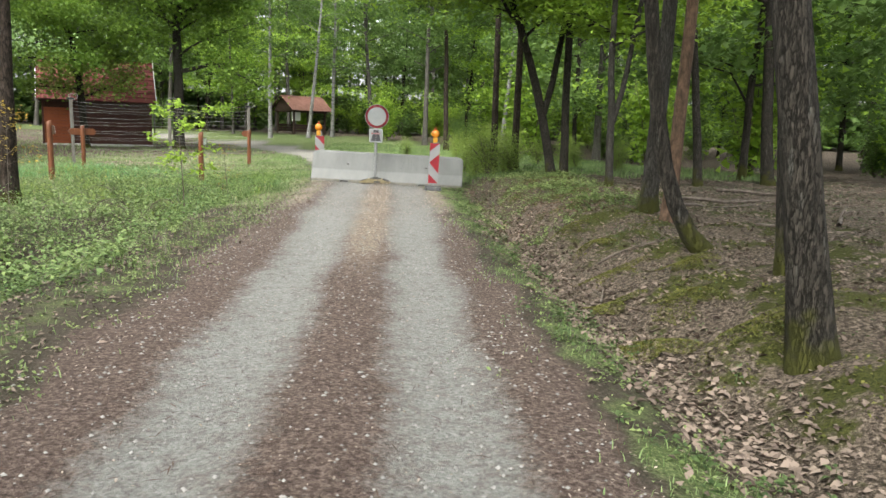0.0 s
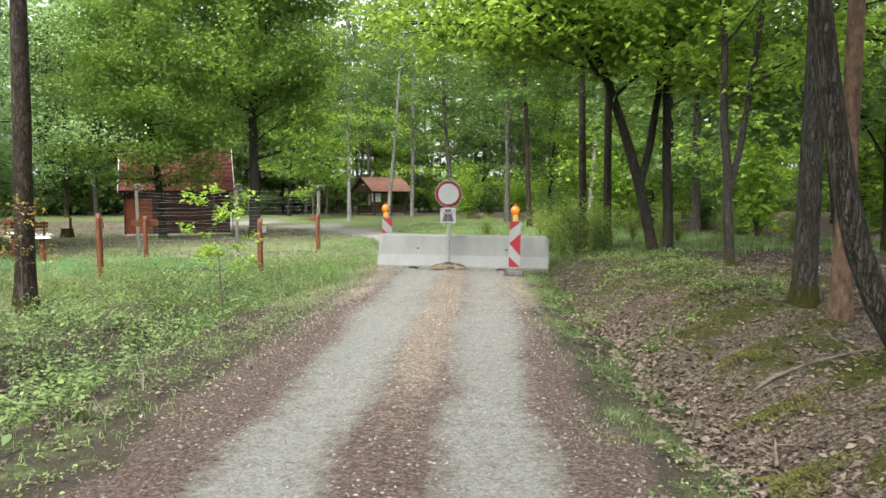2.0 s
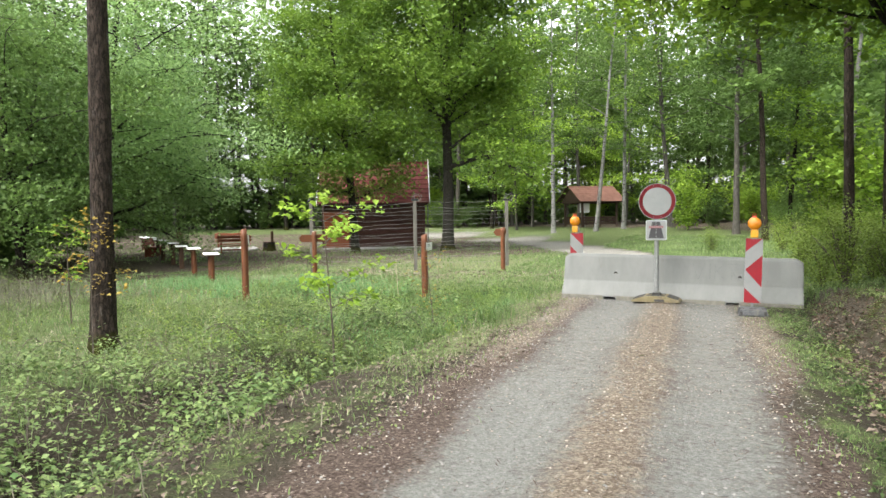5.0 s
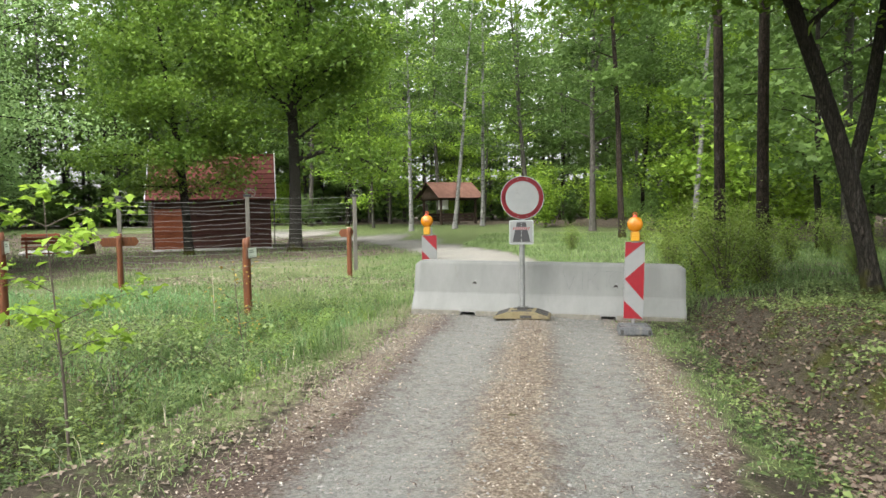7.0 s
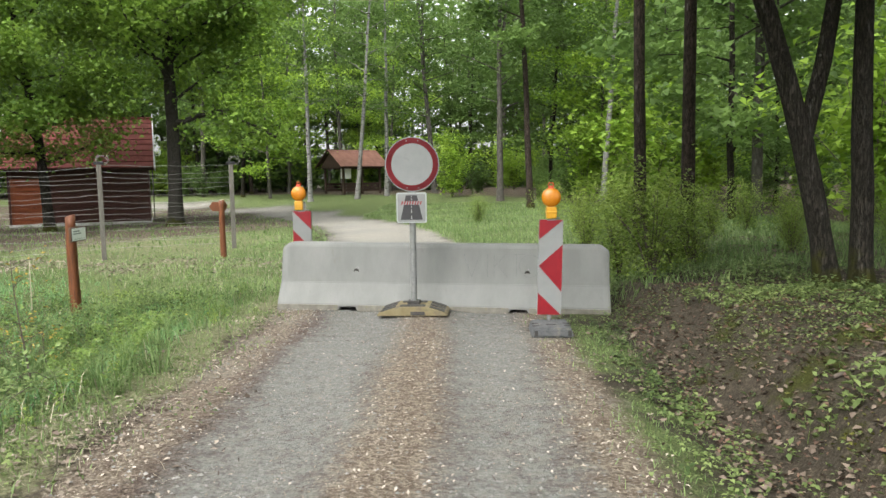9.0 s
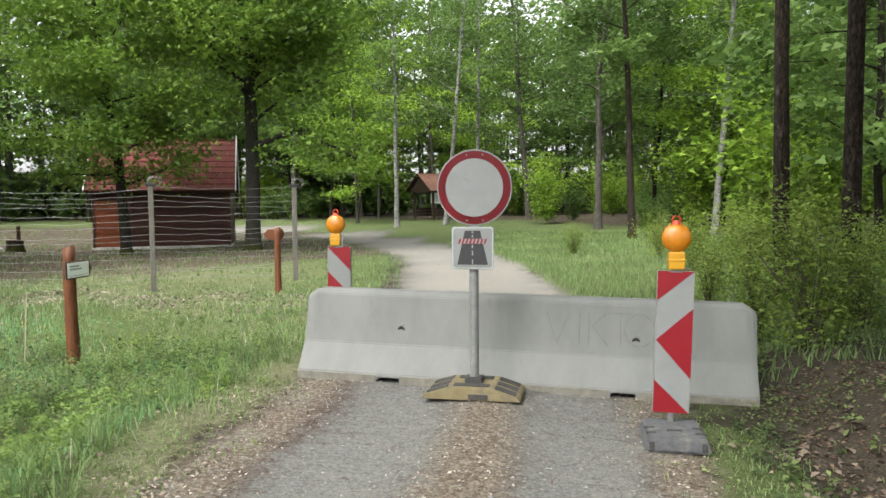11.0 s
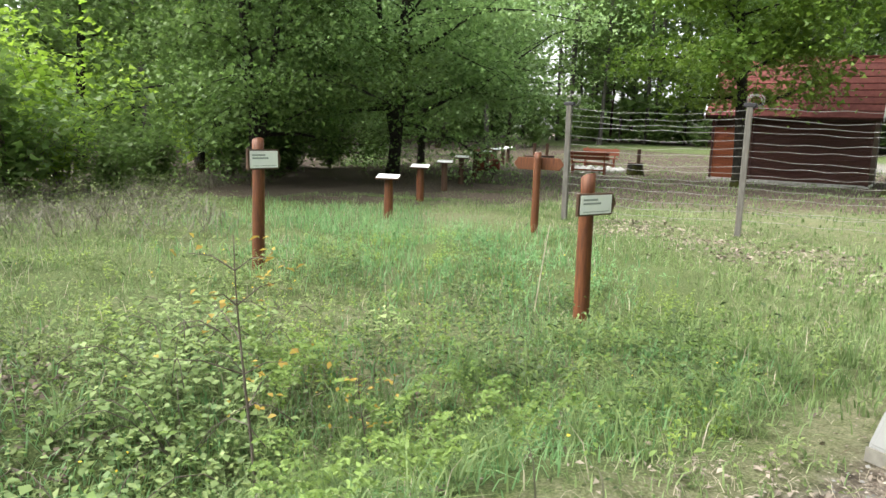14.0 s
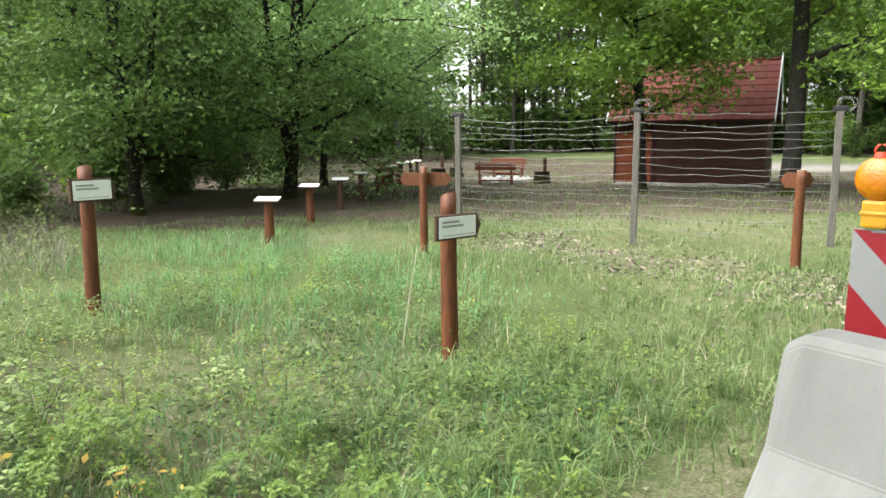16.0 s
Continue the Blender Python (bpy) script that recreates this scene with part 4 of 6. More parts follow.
def direction_post(x, y, h, lean, yaw, point, w, hh, zc, label, seed):
    top = thing("signpost", pose(x, y, ground_at(x, y), lean[0], lean[1], 0), label, "signpost", "wooden signposts in the meadow")
    wooden_post(top, h, 0.068, seed, 0.03, cap=False)
    outline = [(-w / 2 - 0.02, -hh / 2), (w / 2, -hh / 2), (w / 2 + 0.05, 0), (w / 2, hh / 2), (-w / 2 - 0.02, hh / 2)]
    if point < 0:
        outline = [(-a, b) for a, b in outline][::-1]
    bm = plate(outline, 0.03, (0, 0, 0))
    bmesh.ops.bevel(bm, geom=bm.edges[:], offset=0.004, segments=1, affect="EDGES")
    board = part("arrow_board", bm, M_POST_DARK, top, "dark wooden arrow board")
    board.matrix_local = Matrix.Translation((0, 0, zc)) @ pose(0, 0, 0, 0, 0, yaw) @ pose(0, -0.10, 0)
    panel = part("panel", box(w * 0.94, 0.006, hh * 0.84, (-0.008 * point, -0.004, -hh * 0.42), 0.002), M_PANEL, board, "white printed panel")
    text_bars(board, w * 0.86, hh * 0.17, [(0.02, 0.5, 0.018), (0.02, 0.62, 0.018)], -0.0085)
    part("print_line", plate([(-w * 0.4, 0), (w * 0.4, 0), (w * 0.4, 0.006), (-w * 0.4, 0.006)], 0.001, (0, -0.0085, -hh * 0.33)), M_SIGN_GREY, board)
    return top


direction_post(-5.69, 18.46, 1.40, (0, 0.3), 98, 1, 0.44, 0.20, 1.15, "red-brown round wooden signpost with a white arrow panel", 3)
direction_post(-8.71, 16.36, 1.43, (0.5, -2.2), 126, 1, 0.52, 0.22, 1.22, "red-brown crooked wooden signpost with a white two-line panel", 5)


def armed_post(x, y, h, yaws, seed, label, w):
    top = thing("signpost", pose(x, y, ground_at(x, y), 0, 1.0, 0), label, "signpost", "wooden signposts in the meadow")
    wooden_post(top, h, 0.062, seed, 0.01)
    for yaw, point, zc in yaws:
        o = [(0.0, -0.1), (w - 0.07, -0.1), (w, 0), (w - 0.07, 0.1), (0.0, 0.1)]
        if point < 0:
            o = [(-a, b) for a, b in o][::-1]
        bm = plate(o, 0.035)
        bmesh.ops.bevel(bm, geom=bm.edges[:], offset=0.005, segments=1, affect="EDGES")
        arm = part("arm", bm, M_POST, top, "plain red-brown wooden arm seen from behind")
        arm.matrix_local = pose(0, 0, zc) @ pose(0, 0, 0, 0, 0, yaw) @ pose(0, 0.055, 0)
    return top


armed_post(-10.42, 21.5, 1.33, [(40, -1, 1.14), (40, 1, 1.15)], 7, "red-brown round signpost with two wooden arrow arms", 0.42)
armed_post(-5.87, 24.22, 1.30, [(20, -1, 1.16), (75, 1, 1.17)], 9, "red-brown round signpost with short wooden arms by the fence", 0.27)


def plant_label(x, y, seed, dark):
    g = ground_at(x, y)
    top = thing("plant_label", pose(x, y, g + 0.07, 0, 0, 52), "low wooden post with a tilted white information plate", "information post", "row of low information posts")
    wooden_post(top, 0.66, 0.08, seed, 0.0, M_POST_DARK if dark else M_POST, cap=False)
    back = part("tray", box(0.42, 0.29, 0.025, (0, 0, 0), 0.004), M_POST_DARK, top)
    back.matrix_local = pose(0, -0.02, 0.67, 11, 0, 0)
    part("plate_sheet", box(0.40, 0.27, 0.006, (0, 0, 0.0275), 0.002), M_PANEL, back, "white information sheet")


for k, (px, py) in enumerate(((-12.6, 19.85), (-14.85, 21.72), (-17.09, 23.65), (-19.09, 25.4), (-21.5, 27.41), (-23.54, 29.21), (-25.48, 30.88), (-28.1, 33.1), (-29.8, 34.6))):
    plant_label(px, py, 20 + k, k > 1)


def wire_fence():
    posts = [(-11.46, 23.0), (-8.77, 24.54), (-6.4, 26.22)]
    top = thing("wire_fence", pose(0, 0, 0), "wire screen fence with grey weathered posts and slack zinc wires", "fence")
    rng = np.random.default_rng(11)
    lifts = [2.02, 2.04, 2.02]
    for (x, y), up in zip(posts, lifts):
        g = ground_at(x, y)
        bm = box(0.10, 0.09, up + 0.1 - g, (0, 0, -0.1), 0.012)
        p = part("fence_post", bm, M_GREY_WOOD, top, "weathered grey squared post")
        p.matrix_local = pose(x, y, g, 0, rng.uniform(-0.8, 0.8), 32)
        cap = part("insulator", box(0.2, 0.1, 0.07, (0, 0, up - g - 0.01), 0.015), M_BLACK_CAP, p, "black insulator head")
        t = Tubes()
        for q in range(3):
            a = np.linspace(0, 5.2, 15)
            rr = 0.11 + 0.03 * q
            t.add(np.stack([0.08 + rr * np.cos(a + q) * 0.8, 0.03 * np.sin(a * 2 + q), up - g + 0.10 + rr * 0.7 * np.sin(a + q)], 1), [0.004] * 15, 5)
        part("wire_coil", t.mesh("wire_coil"), M_WIRE, p, "coil of spare wire")
    for k in range(15):
        z = 2.0 - k * 0.132
        for (a, b) in ((0, 1), (1, 2)):
            (ax, ay), (bx, by) = posts[a], posts[b]
            u = np.linspace(0, 1, 26)
            za, zb = z + rng.uniform(-0.03, 0.03), z + rng.uniform(-0.03, 0.03)
            sag = rng.uniform(0.0, 0.09)
            zz = za + (zb - za) * u - sag * 4 * u * (1 - u) + 0.014 * np.sin(u * rng.uniform(14, 26) + rng.uniform(0, 6)) * np.sin(math.pi * u)
            off = -0.055
            w = Tubes()
            w.add(np.stack([ax + (bx - ax) * u + off * 0.5, ay + (by - ay) * u + off, zz], 1), [0.0033] * 26, 4)
            part("wire", w.mesh("wire"), M_WIRE, top)


wire_fence()


# ---- the hut, the shelter, the seats ----
def boards(parent, name, length, height, course, mat, m, thick=0.03):
    """A wall face of overlapping horizontal boards."""
    share = bpy.data.meshes.new(name)
    bm = box(length, thick, course - 0.008, (0, 0, 0), 0.004)
    bm.to_mesh(share)
    bm.free()
    share.materials.append(mat)
    for k in range(int(height / course)):
        b = new(name, share)
        b.parent = parent
        b.matrix_local = m @ pose(0, 0, 0.004 + k * course, 3, 0, 0)


def hut():
    W, D, eave, ridge = 5.35, 3.1, 2.35, 4.52
    top = thing("hut", pose(-15.22, 39.45, 0.02, 0, 0, 26), "dark red-brown wooden hut with a red shingle roof and white bargeboards", "hut")
    cx = -W / 2
    part("plinth", box(W + 0.1, D + 0.1, 0.12, (cx, D / 2, -0.1), 0.01), M_STONE, top, "pale stone plinth")
    gable = [(0, 0.02), (D, 0.02), (D, eave), (D / 2, ridge - 0.12), (0, eave)]
    for x in (-0.12, -W):
        bm = bmesh.new()
        fr = [bm.verts.new((x, y, z)) for y, z in gable]
        bk = [bm.verts.new((x + 0.12, y, z)) for y, z in gable]
        bm.faces.new(fr)
        bm.faces.new(bk[::-1])
        for i in range(5):
            bm.faces.new((fr[i], bk[i], bk[(i + 1) % 5], fr[(i + 1) % 5]))
        bmesh.ops.recalc_face_normals(bm, faces=bm.faces[:])
        part("gable_wall", bm, M_HUT_WALL, top)
    for y in (0.02, D - 0.14):
        part("long_wall", box(W - 0.26, 0.12, eave - 0.1, (cx, y + 0.06, 0.02), 0.004), M_HUT_WALL, top)
    boards(top, "wall_board", W * 0.73, eave - 0.1, 0.17, M_HUT_WALL, pose(-W * 0.365, -0.0, 0.02))
    # the left quarter of the front wall has lighter orange boards
    boards(top, "shutter_board", W * 0.265, eave - 0.45, 0.17, M_HUT_ORANGE, pose(-W * 0.866, -0.004, 0.02))
    for x in (-0.04, -W * 0.733, -W + 0.04):
        part("corner_post", box(0.09, 0.07, eave - 0.05, (x, -0.03, 0.0), 0.006), M_HUT_WALL, top)
    part("eave_beam", box(W + 0.3, 0.14, 0.16, (cx, -0.08, eave - 0.16), 0.008), M_SHELTER, top)
    run, rise = D / 2 + 0.3, ridge - eave + 0.06
    slope, length = math.degrees(math.atan2(rise, run)), math.hypot(run, rise)
    courses = 9
    step = length / courses
    for side in (0, 1):
        base = pose(cx, -0.3, eave - 0.1) if side == 0 else pose(cx, D + 0.3, eave - 0.1, 0, 0, 180)
        plane = part("roof_deck", box(W + 0.5, length, 0.04, (0, length / 2, 0), 0.005), M_ROOF_EDGE, top)
        plane.matrix_local = base @ pose(0, 0, 0, slope)
        for k in range(courses):
            c = part("shingle_course", box(W + 0.46, step - 0.035, 0.035, (0, k * step + step / 2 + 0.01, 0.05), 0.008), M_ROOF, plane, "red shingle course")
            c.rotation_euler = (radians(-0.6), 0, 0)
    part("ridge_cap", box(W + 0.5, 0.22, 0.07, (cx, D / 2, ridge - 0.03), 0.02), M_ROOF, top)
    for x in (0.25, -W - 0.25):
        for side in (0, 1):
            b = part("bargeboard", box(0.04, length + 0.05, 0.2, (0, length / 2, -0.09), 0.006), M_WHITE_PAINT, top, "white painted bargeboard")
            b.matrix_local = (pose(x, -0.31, eave - 0.08) if side == 0 else pose(x, D + 0.31, eave - 0.08, 0, 0, 180)) @ pose(0, 0, 0, slope)
        part("finial", box(0.05, 0.1, 0.28, (x, D / 2, ridge - 0.08), 0.01), M_WHITE_PAINT, top, "white ridge end piece")
    part("white_corner_trim", box(0.05, 0.05, eave - 0.2, (0.16, 0.1, 0.05), 0.006), M_GREY_WOOD, top)
    return top


hut()


def shelter():
    g = ground_at(-11, 63)
    W, D, eave, ridge = 4.0, 3.4, 2.2, 3.6
    top = thing("picnic_shelter", pose(-9.0, 62.6, g, 0, 0, 44) @ Matrix.Scale(0.88, 4), "open dark timber picnic shelter with a terracotta roof", "shelter")
    for x in (-0.25, -W / 2, -W + 0.25):
        for y in (0.25, D - 0.25):
            part("post", box(0.16, 0.16, eave, (x, y, 0), 0.01), M_SHELTER, top)
    for y in (0.25, D - 0.25):
        part("beam", box(W, 0.16, 0.18, (-W / 2, y, eave - 0.1), 0.01), M_SHELTER, top)
    for x in (-0.25, -W / 2, -W + 0.25):
        part("tie_beam", box(0.14, D - 0.4, 0.16, (x, D / 2, eave - 0.1), 0.01), M_SHELTER, top)
    for x0, x1 in ((-W / 2 + 0.1, -0.35), (-W + 0.35, -W / 2 - 0.1)):
        for y in (D - 0.25, 0.25):
            for z in (0.25, 0.5, 0.75):
                part("rail_board", box(x1 - x0, 0.04, 0.2, ((x0 + x1) / 2, y, z), 0.006), M_SHELTER, top)
    run, rise = D / 2 + 0.35, ridge - eave
    slope, length = math.degrees(math.atan2(rise, run)), math.hypot(run, rise)
    for side in (0, 1):
        base = pose(-W / 2, -0.35, eave) if side == 0 else pose(-W / 2, D + 0.35, eave, 0, 0, 180)
        deck = part("roof", box(W + 0.7, length, 0.05, (0, length / 2, 0), 0.006), M_SHELTER, top)
        deck.matrix_local = base @ pose(0, 0, 0, slope)
        for k in range(8):
            s = length / 8
            part("tile_course", box(W + 0.7, s - 0.01, 0.04, (0, k * s + s / 2, 0.05), 0.01), M_ROOF_TILE, deck, "terracotta tile course")
    part("ridge_cap", box(W + 0.72, 0.2, 0.08, (-W / 2, D / 2, ridge - 0.01), 0.02), M_ROOF_TILE, top)
    for x in (0.0, -W):
        bm = plate([(-D / 2, 0), (D / 2, 0), (0, ridge - eave - 0.12)], 0.06, (0, 0, 0))
        gab = part("gable", bm, M_SHELTER, top, "dark boarded gable")
        gab.matrix_local = pose(x, D / 2, eave, 0, 0, 90)
    part("table_top", box(2.0, 0.8, 0.05, (-W / 2, D / 2, 0.72), 0.008), M_SHELTER, top)
    for x in (-0.8, 0.8):
        part("table_leg", box(0.1, 0.6, 0.72, (-W / 2 + x, D / 2, 0), 0.008), M_SHELTER, top)
    return top


shelter()


def notice_board(x, y):
    g = ground_at(x, y)
    top = thing("notice_board", pose(x, y, g, 0, 0, 10), "white notice board on a thin grey pole by the shelter", "notice board")
    part("pole", rod((0, 0, 0), (0, 0, 1.5), 0.03, sides=8), M_GALV, top)
    part("board", box(0.75, 0.05, 1.05, (0, -0.05, 1.1), 0.01), M_PANEL, top)
    part("frame", box(0.8, 0.03, 0.06, (0, -0.05, 2.15), 0.01), M_GREY_WOOD, top)


notice_board(-11.5, 61.2)


def park_bench(x, y, yaw, label):
    top = thing("bench", pose(x, y, ground_at(x, y), 0, 0, yaw), label, "bench", "benches round the fire place")
    for s in (-0.62, 0.62):
        part("leg", box(0.07, 0.4, 0.42, (s, 0, 0), 0.008), M_BENCH, top)
        back = part("back_post", box(0.07, 0.05, 0.5, (0, 0, 0), 0.006), M_BENCH, top)
        back.matrix_local = pose(s, 0.18, 0.4, -10)
    for k in range(3):
        part("seat_slat", box(1.6, 0.12, 0.045, (0, -0.14 + k * 0.14, 0.42), 0.008), M_BENCH, top)
    for k in range(2):
        sl = part("back_slat", box(1.6, 0.035, 0.13, (0, 0, 0), 0.008), M_BENCH, top)
        sl.matrix_local = pose(0, 0.17 + 0.035 * k, 0.56 + k * 0.16, -10)
    part("stretcher", box(1.2, 0.05, 0.06, (0, 0, 0.12), 0.006), M_BENCH, top)


park_bench(-22.9, 33.6, 220, "red-brown slatted wooden park bench on the grass")
park_bench(-25.6, 36.6, 40, "red-brown slatted wooden park bench behind the stone ring")
park_bench(-24.6, 30.0, 120, "red-brown slatted wooden park bench by the information posts")


def stump_seat(x, y, yaw, seed):
    top = thing("stump_seat", pose(x, y, ground_at(x, y), 0, 0, yaw), "dark tree stump seat with a narrow upright back", "stool", "stump seats round the fire place")
    rng = np.random.default_rng(seed)
    t = Tubes()
    t.add([(0, 0, -0.05), (0, 0, 0.1), (0, 0, 0.3), (0, 0, 0.44)], [0.36, 0.33, 0.3, 0.3], 14, 0.06, rng)
    part("stump", t.mesh("stump"), M_BARK_OAK, top)
    part("seat", rod((0, 0, 0.44), (0, 0, 0.47), 0.32, 0.31, 16), M_POST_DARK, top)
    part("back", box(0.14, 0.06, 0.55, (0.0, 0.26, 0.45), 0.015), M_POST_DARK, top)


for k, (px, py, yw) in enumerate(((-22.0, 35.2, 250), (-26.4, 33.4, 20), (-27.8, 35.4, 60))):
    stump_seat(px, py, yw, 40 + k)


def fire_ring(x, y):
    top = thing("fire_ring", pose(x, y, ground_at(x, y)), "ring of pale field stones round a fire place", "fire pit")
    rng = np.random.default_rng(5)
    for k in range(16):
        bm = bmesh.new()
        bmesh.ops.create_icosphere(bm, subdivisions=1, radius=0.2)
        for v in bm.verts:
            v.co = Vector((v.co.x * rng.uniform(0.8, 1.2), v.co.y * rng.uniform(0.8, 1.2), v.co.z * rng.uniform(0.7, 1.0)))
        a = k / 16 * 2 * math.pi
        s = part("stone", bm, M_STONE, top)
        s.location = (0.95 * math.cos(a), 0.95 * math.sin(a), 0.1)


fire_ring(-23.9, 35.0)


# ---- trees ----
def crown_limbs(t, rng, stem, radii, crown0, crown_r, limbs, clumps, shape=1.0, droop=0.0, rise=0.45, sides=6):
    """Limbs with side branches off a stem; fills clumps with the places where leaves gather."""
    stem = np.asarray(stem)
    zs = stem[:, 2]
    for k in range(limbs):
        u = (k + rng.uniform(0.1, 0.9)) / limbs
        z = crown0 + (zs[-1] * 0.97 - crown0) * u
        i = min(int(np.searchsorted(zs, z)), len(zs) - 1)
        root = stem[i] + (stem[max(i - 1, 0)] - stem[i]) * ((zs[i] - z) / max(zs[i] - zs[max(i - 1, 0)], 1e-6))
        az = k * 2.4 + rng.uniform(-0.5, 0.5)
        ln = crown_r * (math.sin(math.pi * min(0.96, 0.22 + u * 0.75)) ** shape) * rng.uniform(0.7, 1.15)
        r0 = radii[i] * rng.uniform(0.3, 0.5)
        d = np.array([math.cos(az), math.sin(az), rise * rng.uniform(0.3, 1.3) + 0.5 * u])
        d /= np.linalg.norm(d)
        pts = [root]
        for q in range(5):
            d = d + rng.normal(0, 0.13, 3) + np.array([0, 0, -droop * 0.16])
            d /= np.linalg.norm(d)
            pts.append(pts[-1] + d * ln / 5)
        pts = np.array(pts)
        t.add(pts if sides > 4 else pts[::2], (r0 * np.linspace(1, 0.18, 6)) if sides > 4 else r0 * np.array([1, 0.6, 0.3]), sides)
        for q in range(2, 6):
            clumps.append((pts[q], 0.30 + 0.1 * ln))
            for s in range(2):
                e = rng.normal(0, 1, 3)
                e[2] = e[2] * 0.4 + 0.05 - droop * 0.25
                e = pts[q] + e / np.linalg.norm(e) * ln * rng.uniform(0.18, 0.42)
                m = (pts[q] + e) / 2 + rng.normal(0, 0.05, 3)
                if sides > 4 or (s == 0 and q == 3):
                    t.add([pts[q], m, e], [r0 * 0.25, r0 * 0.15, r0 * 0.06], min(sides, 4) - (sides < 5))
                clumps.append((e, 0.26 + 0.09 * ln))
                clumps.append((m, 0.22 + 0.07 * ln))


def leaf_places(clumps, n, rng, flat=0.5, thin_top=None):
    """Places of leaves about the clumps; thin_top: the heights between which the crown opens to the sky."""
    c = np.array([p for p, _ in clumps])
    r = np.array([q for _, q in clumps])
    w = r ** 2
    if thin_top:
        w = w * (1 - 0.6 * smooth(thin_top[0], thin_top[1], c[:, 2]))
    pick = rng.choice(len(c), n, p=w / w.sum())
    off = rng.normal(size=(n, 3)) * r[pick][:, None] * np.array([0.8, 0.8, 0.8 * flat])
    return c[pick] + off


def stem_line(h, lean, rng, n=14, wander=0.08, bend=1.0):
    s = np.linspace(0, 1, n) ** 1.8
    w = np.cumsum(rng.normal(0, wander, (n, 2)), axis=0) * s[:, None]
    return np.stack([lean[0] * s ** bend + w[:, 0], lean[1] * s ** bend + w[:, 1], -0.12 + (h + 0.12) * s], 1)


def flare(r, n, tip=0.2):
    s = np.linspace(0, 1, n) ** 1.8
    return r * (1 - (1 - tip) * s) * (1 + 0.6 * np.exp(-s * 60))


def tree(name, seed, h, r, lean=(0, 0), crown0=3.0, crown_r=3.0, limbs=18, leaves=5000, leaf=0.17, bark=None, green=None,
         label="", forks=(), bend=1.0, droop=0.0, shape=0.7, flat=0.5, wander=0.08, rise=0.45, big_limbs=(), sides=6, foot=0.0, thin_top=None, wedge=False):
    """A tree: crooked tapered trunk with limbs, and a crown of single leaves."""
    rng = np.random.default_rng(seed)
    top = thing(name, Matrix(), label, "tree")
    t, clumps = Tubes(), []
    line = stem_line(h, lean, rng, 16, wander, bend)
    line[:, 0] += foot * np.exp(-np.maximum(line[:, 2], 0) / 0.5)
    rad = flare(r, 16)
    t.add(line, rad, 2 * sides, 0.06, rng)
    crown_limbs(t, rng, line, rad, crown0, crown_r, limbs, clumps, shape, droop, rise, sides)
    for frac, dx, dy, hh in forks:
        k = int(round(15 * frac ** (1 / 1.8)))
        b = line[k]
        s = np.linspace(0, 1, 10)
        fl = np.stack([b[0] + dx * s ** 0.8, b[1] + dy * s ** 0.8, b[2] + (hh - b[2]) * s], 1) + rng.normal(0, 0.04, (10, 3)) * s[:, None]
        fr = rad[k] * np.linspace(0.8, 0.2, 10)
        t.add(fl, fr, 10, 0.06, rng)
        crown_limbs(t, rng, fl, fr, max(crown0, b[2] + 0.4), crown_r * 0.8, max(4, limbs // 2), clumps, shape, droop, rise, sides)
    for z, pts in big_limbs:
        k = min(range(16), key=lambda q: abs(line[q][2] - z))
        way = [line[k]] + [line[k] + np.array(p) for p in pts]
        fine = []
        for a, b in zip(way[:-1], way[1:]):
            fine += [a + (b - a) * q / 4 for q in range(4)]
        fine = np.array(fine + [way[-1]]) + rng.normal(0, 0.035, (len(fine) + 1, 3))
        t.add(fine, rad[k] * np.linspace(0.55, 0.12, len(fine)), 8, 0.06, rng)
        for p in fine[4:]:
            for s in range(5):
                e = p + rng.normal(0, 0.7, 3) * np.array([1, 1, 0.6])
                t.add([p, (p + e) / 2 + rng.normal(0, 0.05, 3), e], [0.02, 0.014, 0.005], 4)
                clumps.append((e, 0.62))
    part("trunk", t.mesh("trunk"), bark or M_BARK_OAK, top)
    part("crown", leaf_mesh("crown", leaf_places(clumps, leaves, rng, flat, thin_top), rng, leaf, flat=0.2 if wedge else 0.45, slim=0.85 if wedge or sides < 5 else 0.6, pointed=wedge or sides < 5), green or M_LEAF_MID, top)
    return top


def stand(ob, x, y, turn=0, size=1.0):
    ob.matrix_world = pose(x, y, ground_at(x, y) - 0.02, 0, 0, turn) @ Matrix.Scale(size, 4)
    return ob


OAK_LABEL = "oak with dark furrowed bark and fresh green leaves"
PINE_LABEL = "tall straight pine with brown scaly bark"
# the trees along the track, one by one
stand(tree("oak_tree", 101, 13, 0.138, (-2.1, 0.3), 4.4, 3.6, 16, 9000, 0.13, M_BARK_OAK, M_LEAF_OAK, "thick dark oak trunk with furrowed bark beside the ditch", wander=0.03), 3.54, 2.74)
stand(tree("oak_tree", 116, 13, 0.075, (-1.1, 0.5), 4.6, 2.8, 14, 5000, 0.13, M_BARK_OAK, M_LEAF_OAK, "slim straight oak behind a thicker one", wander=0.03), 4.25, 4.8)
stand(tree("oak_tree", 102, 11, 0.095, (-1.25, 0.3), 3.3, 3.0, 15, 8000, 0.13, M_BARK_OAK, M_LEAF_OAK, "leaning young oak with a mossy crooked foot", bend=0.4, foot=0.24, wander=0.02), 3.86, 5.95)
stand(tree("oak_tree", 103, 14, 0.128, (0.6, 0.4), 3.5, 3.2, 18, 9000, 0.13, M_BARK_GREY, M_LEAF_OAK, "grey-barked oak in a pair of trunks", wander=0.03), 4.08, 9.0)
stand(tree("pine_tree", 104, 17, 0.095, (0.5, 0.2), 11, 2.2, 10, 2500, 0.2, M_BARK_RED, M_NEEDLE, "pine with orange upper bark beside a grey oak", wander=0.02), 4.17, 8.25)
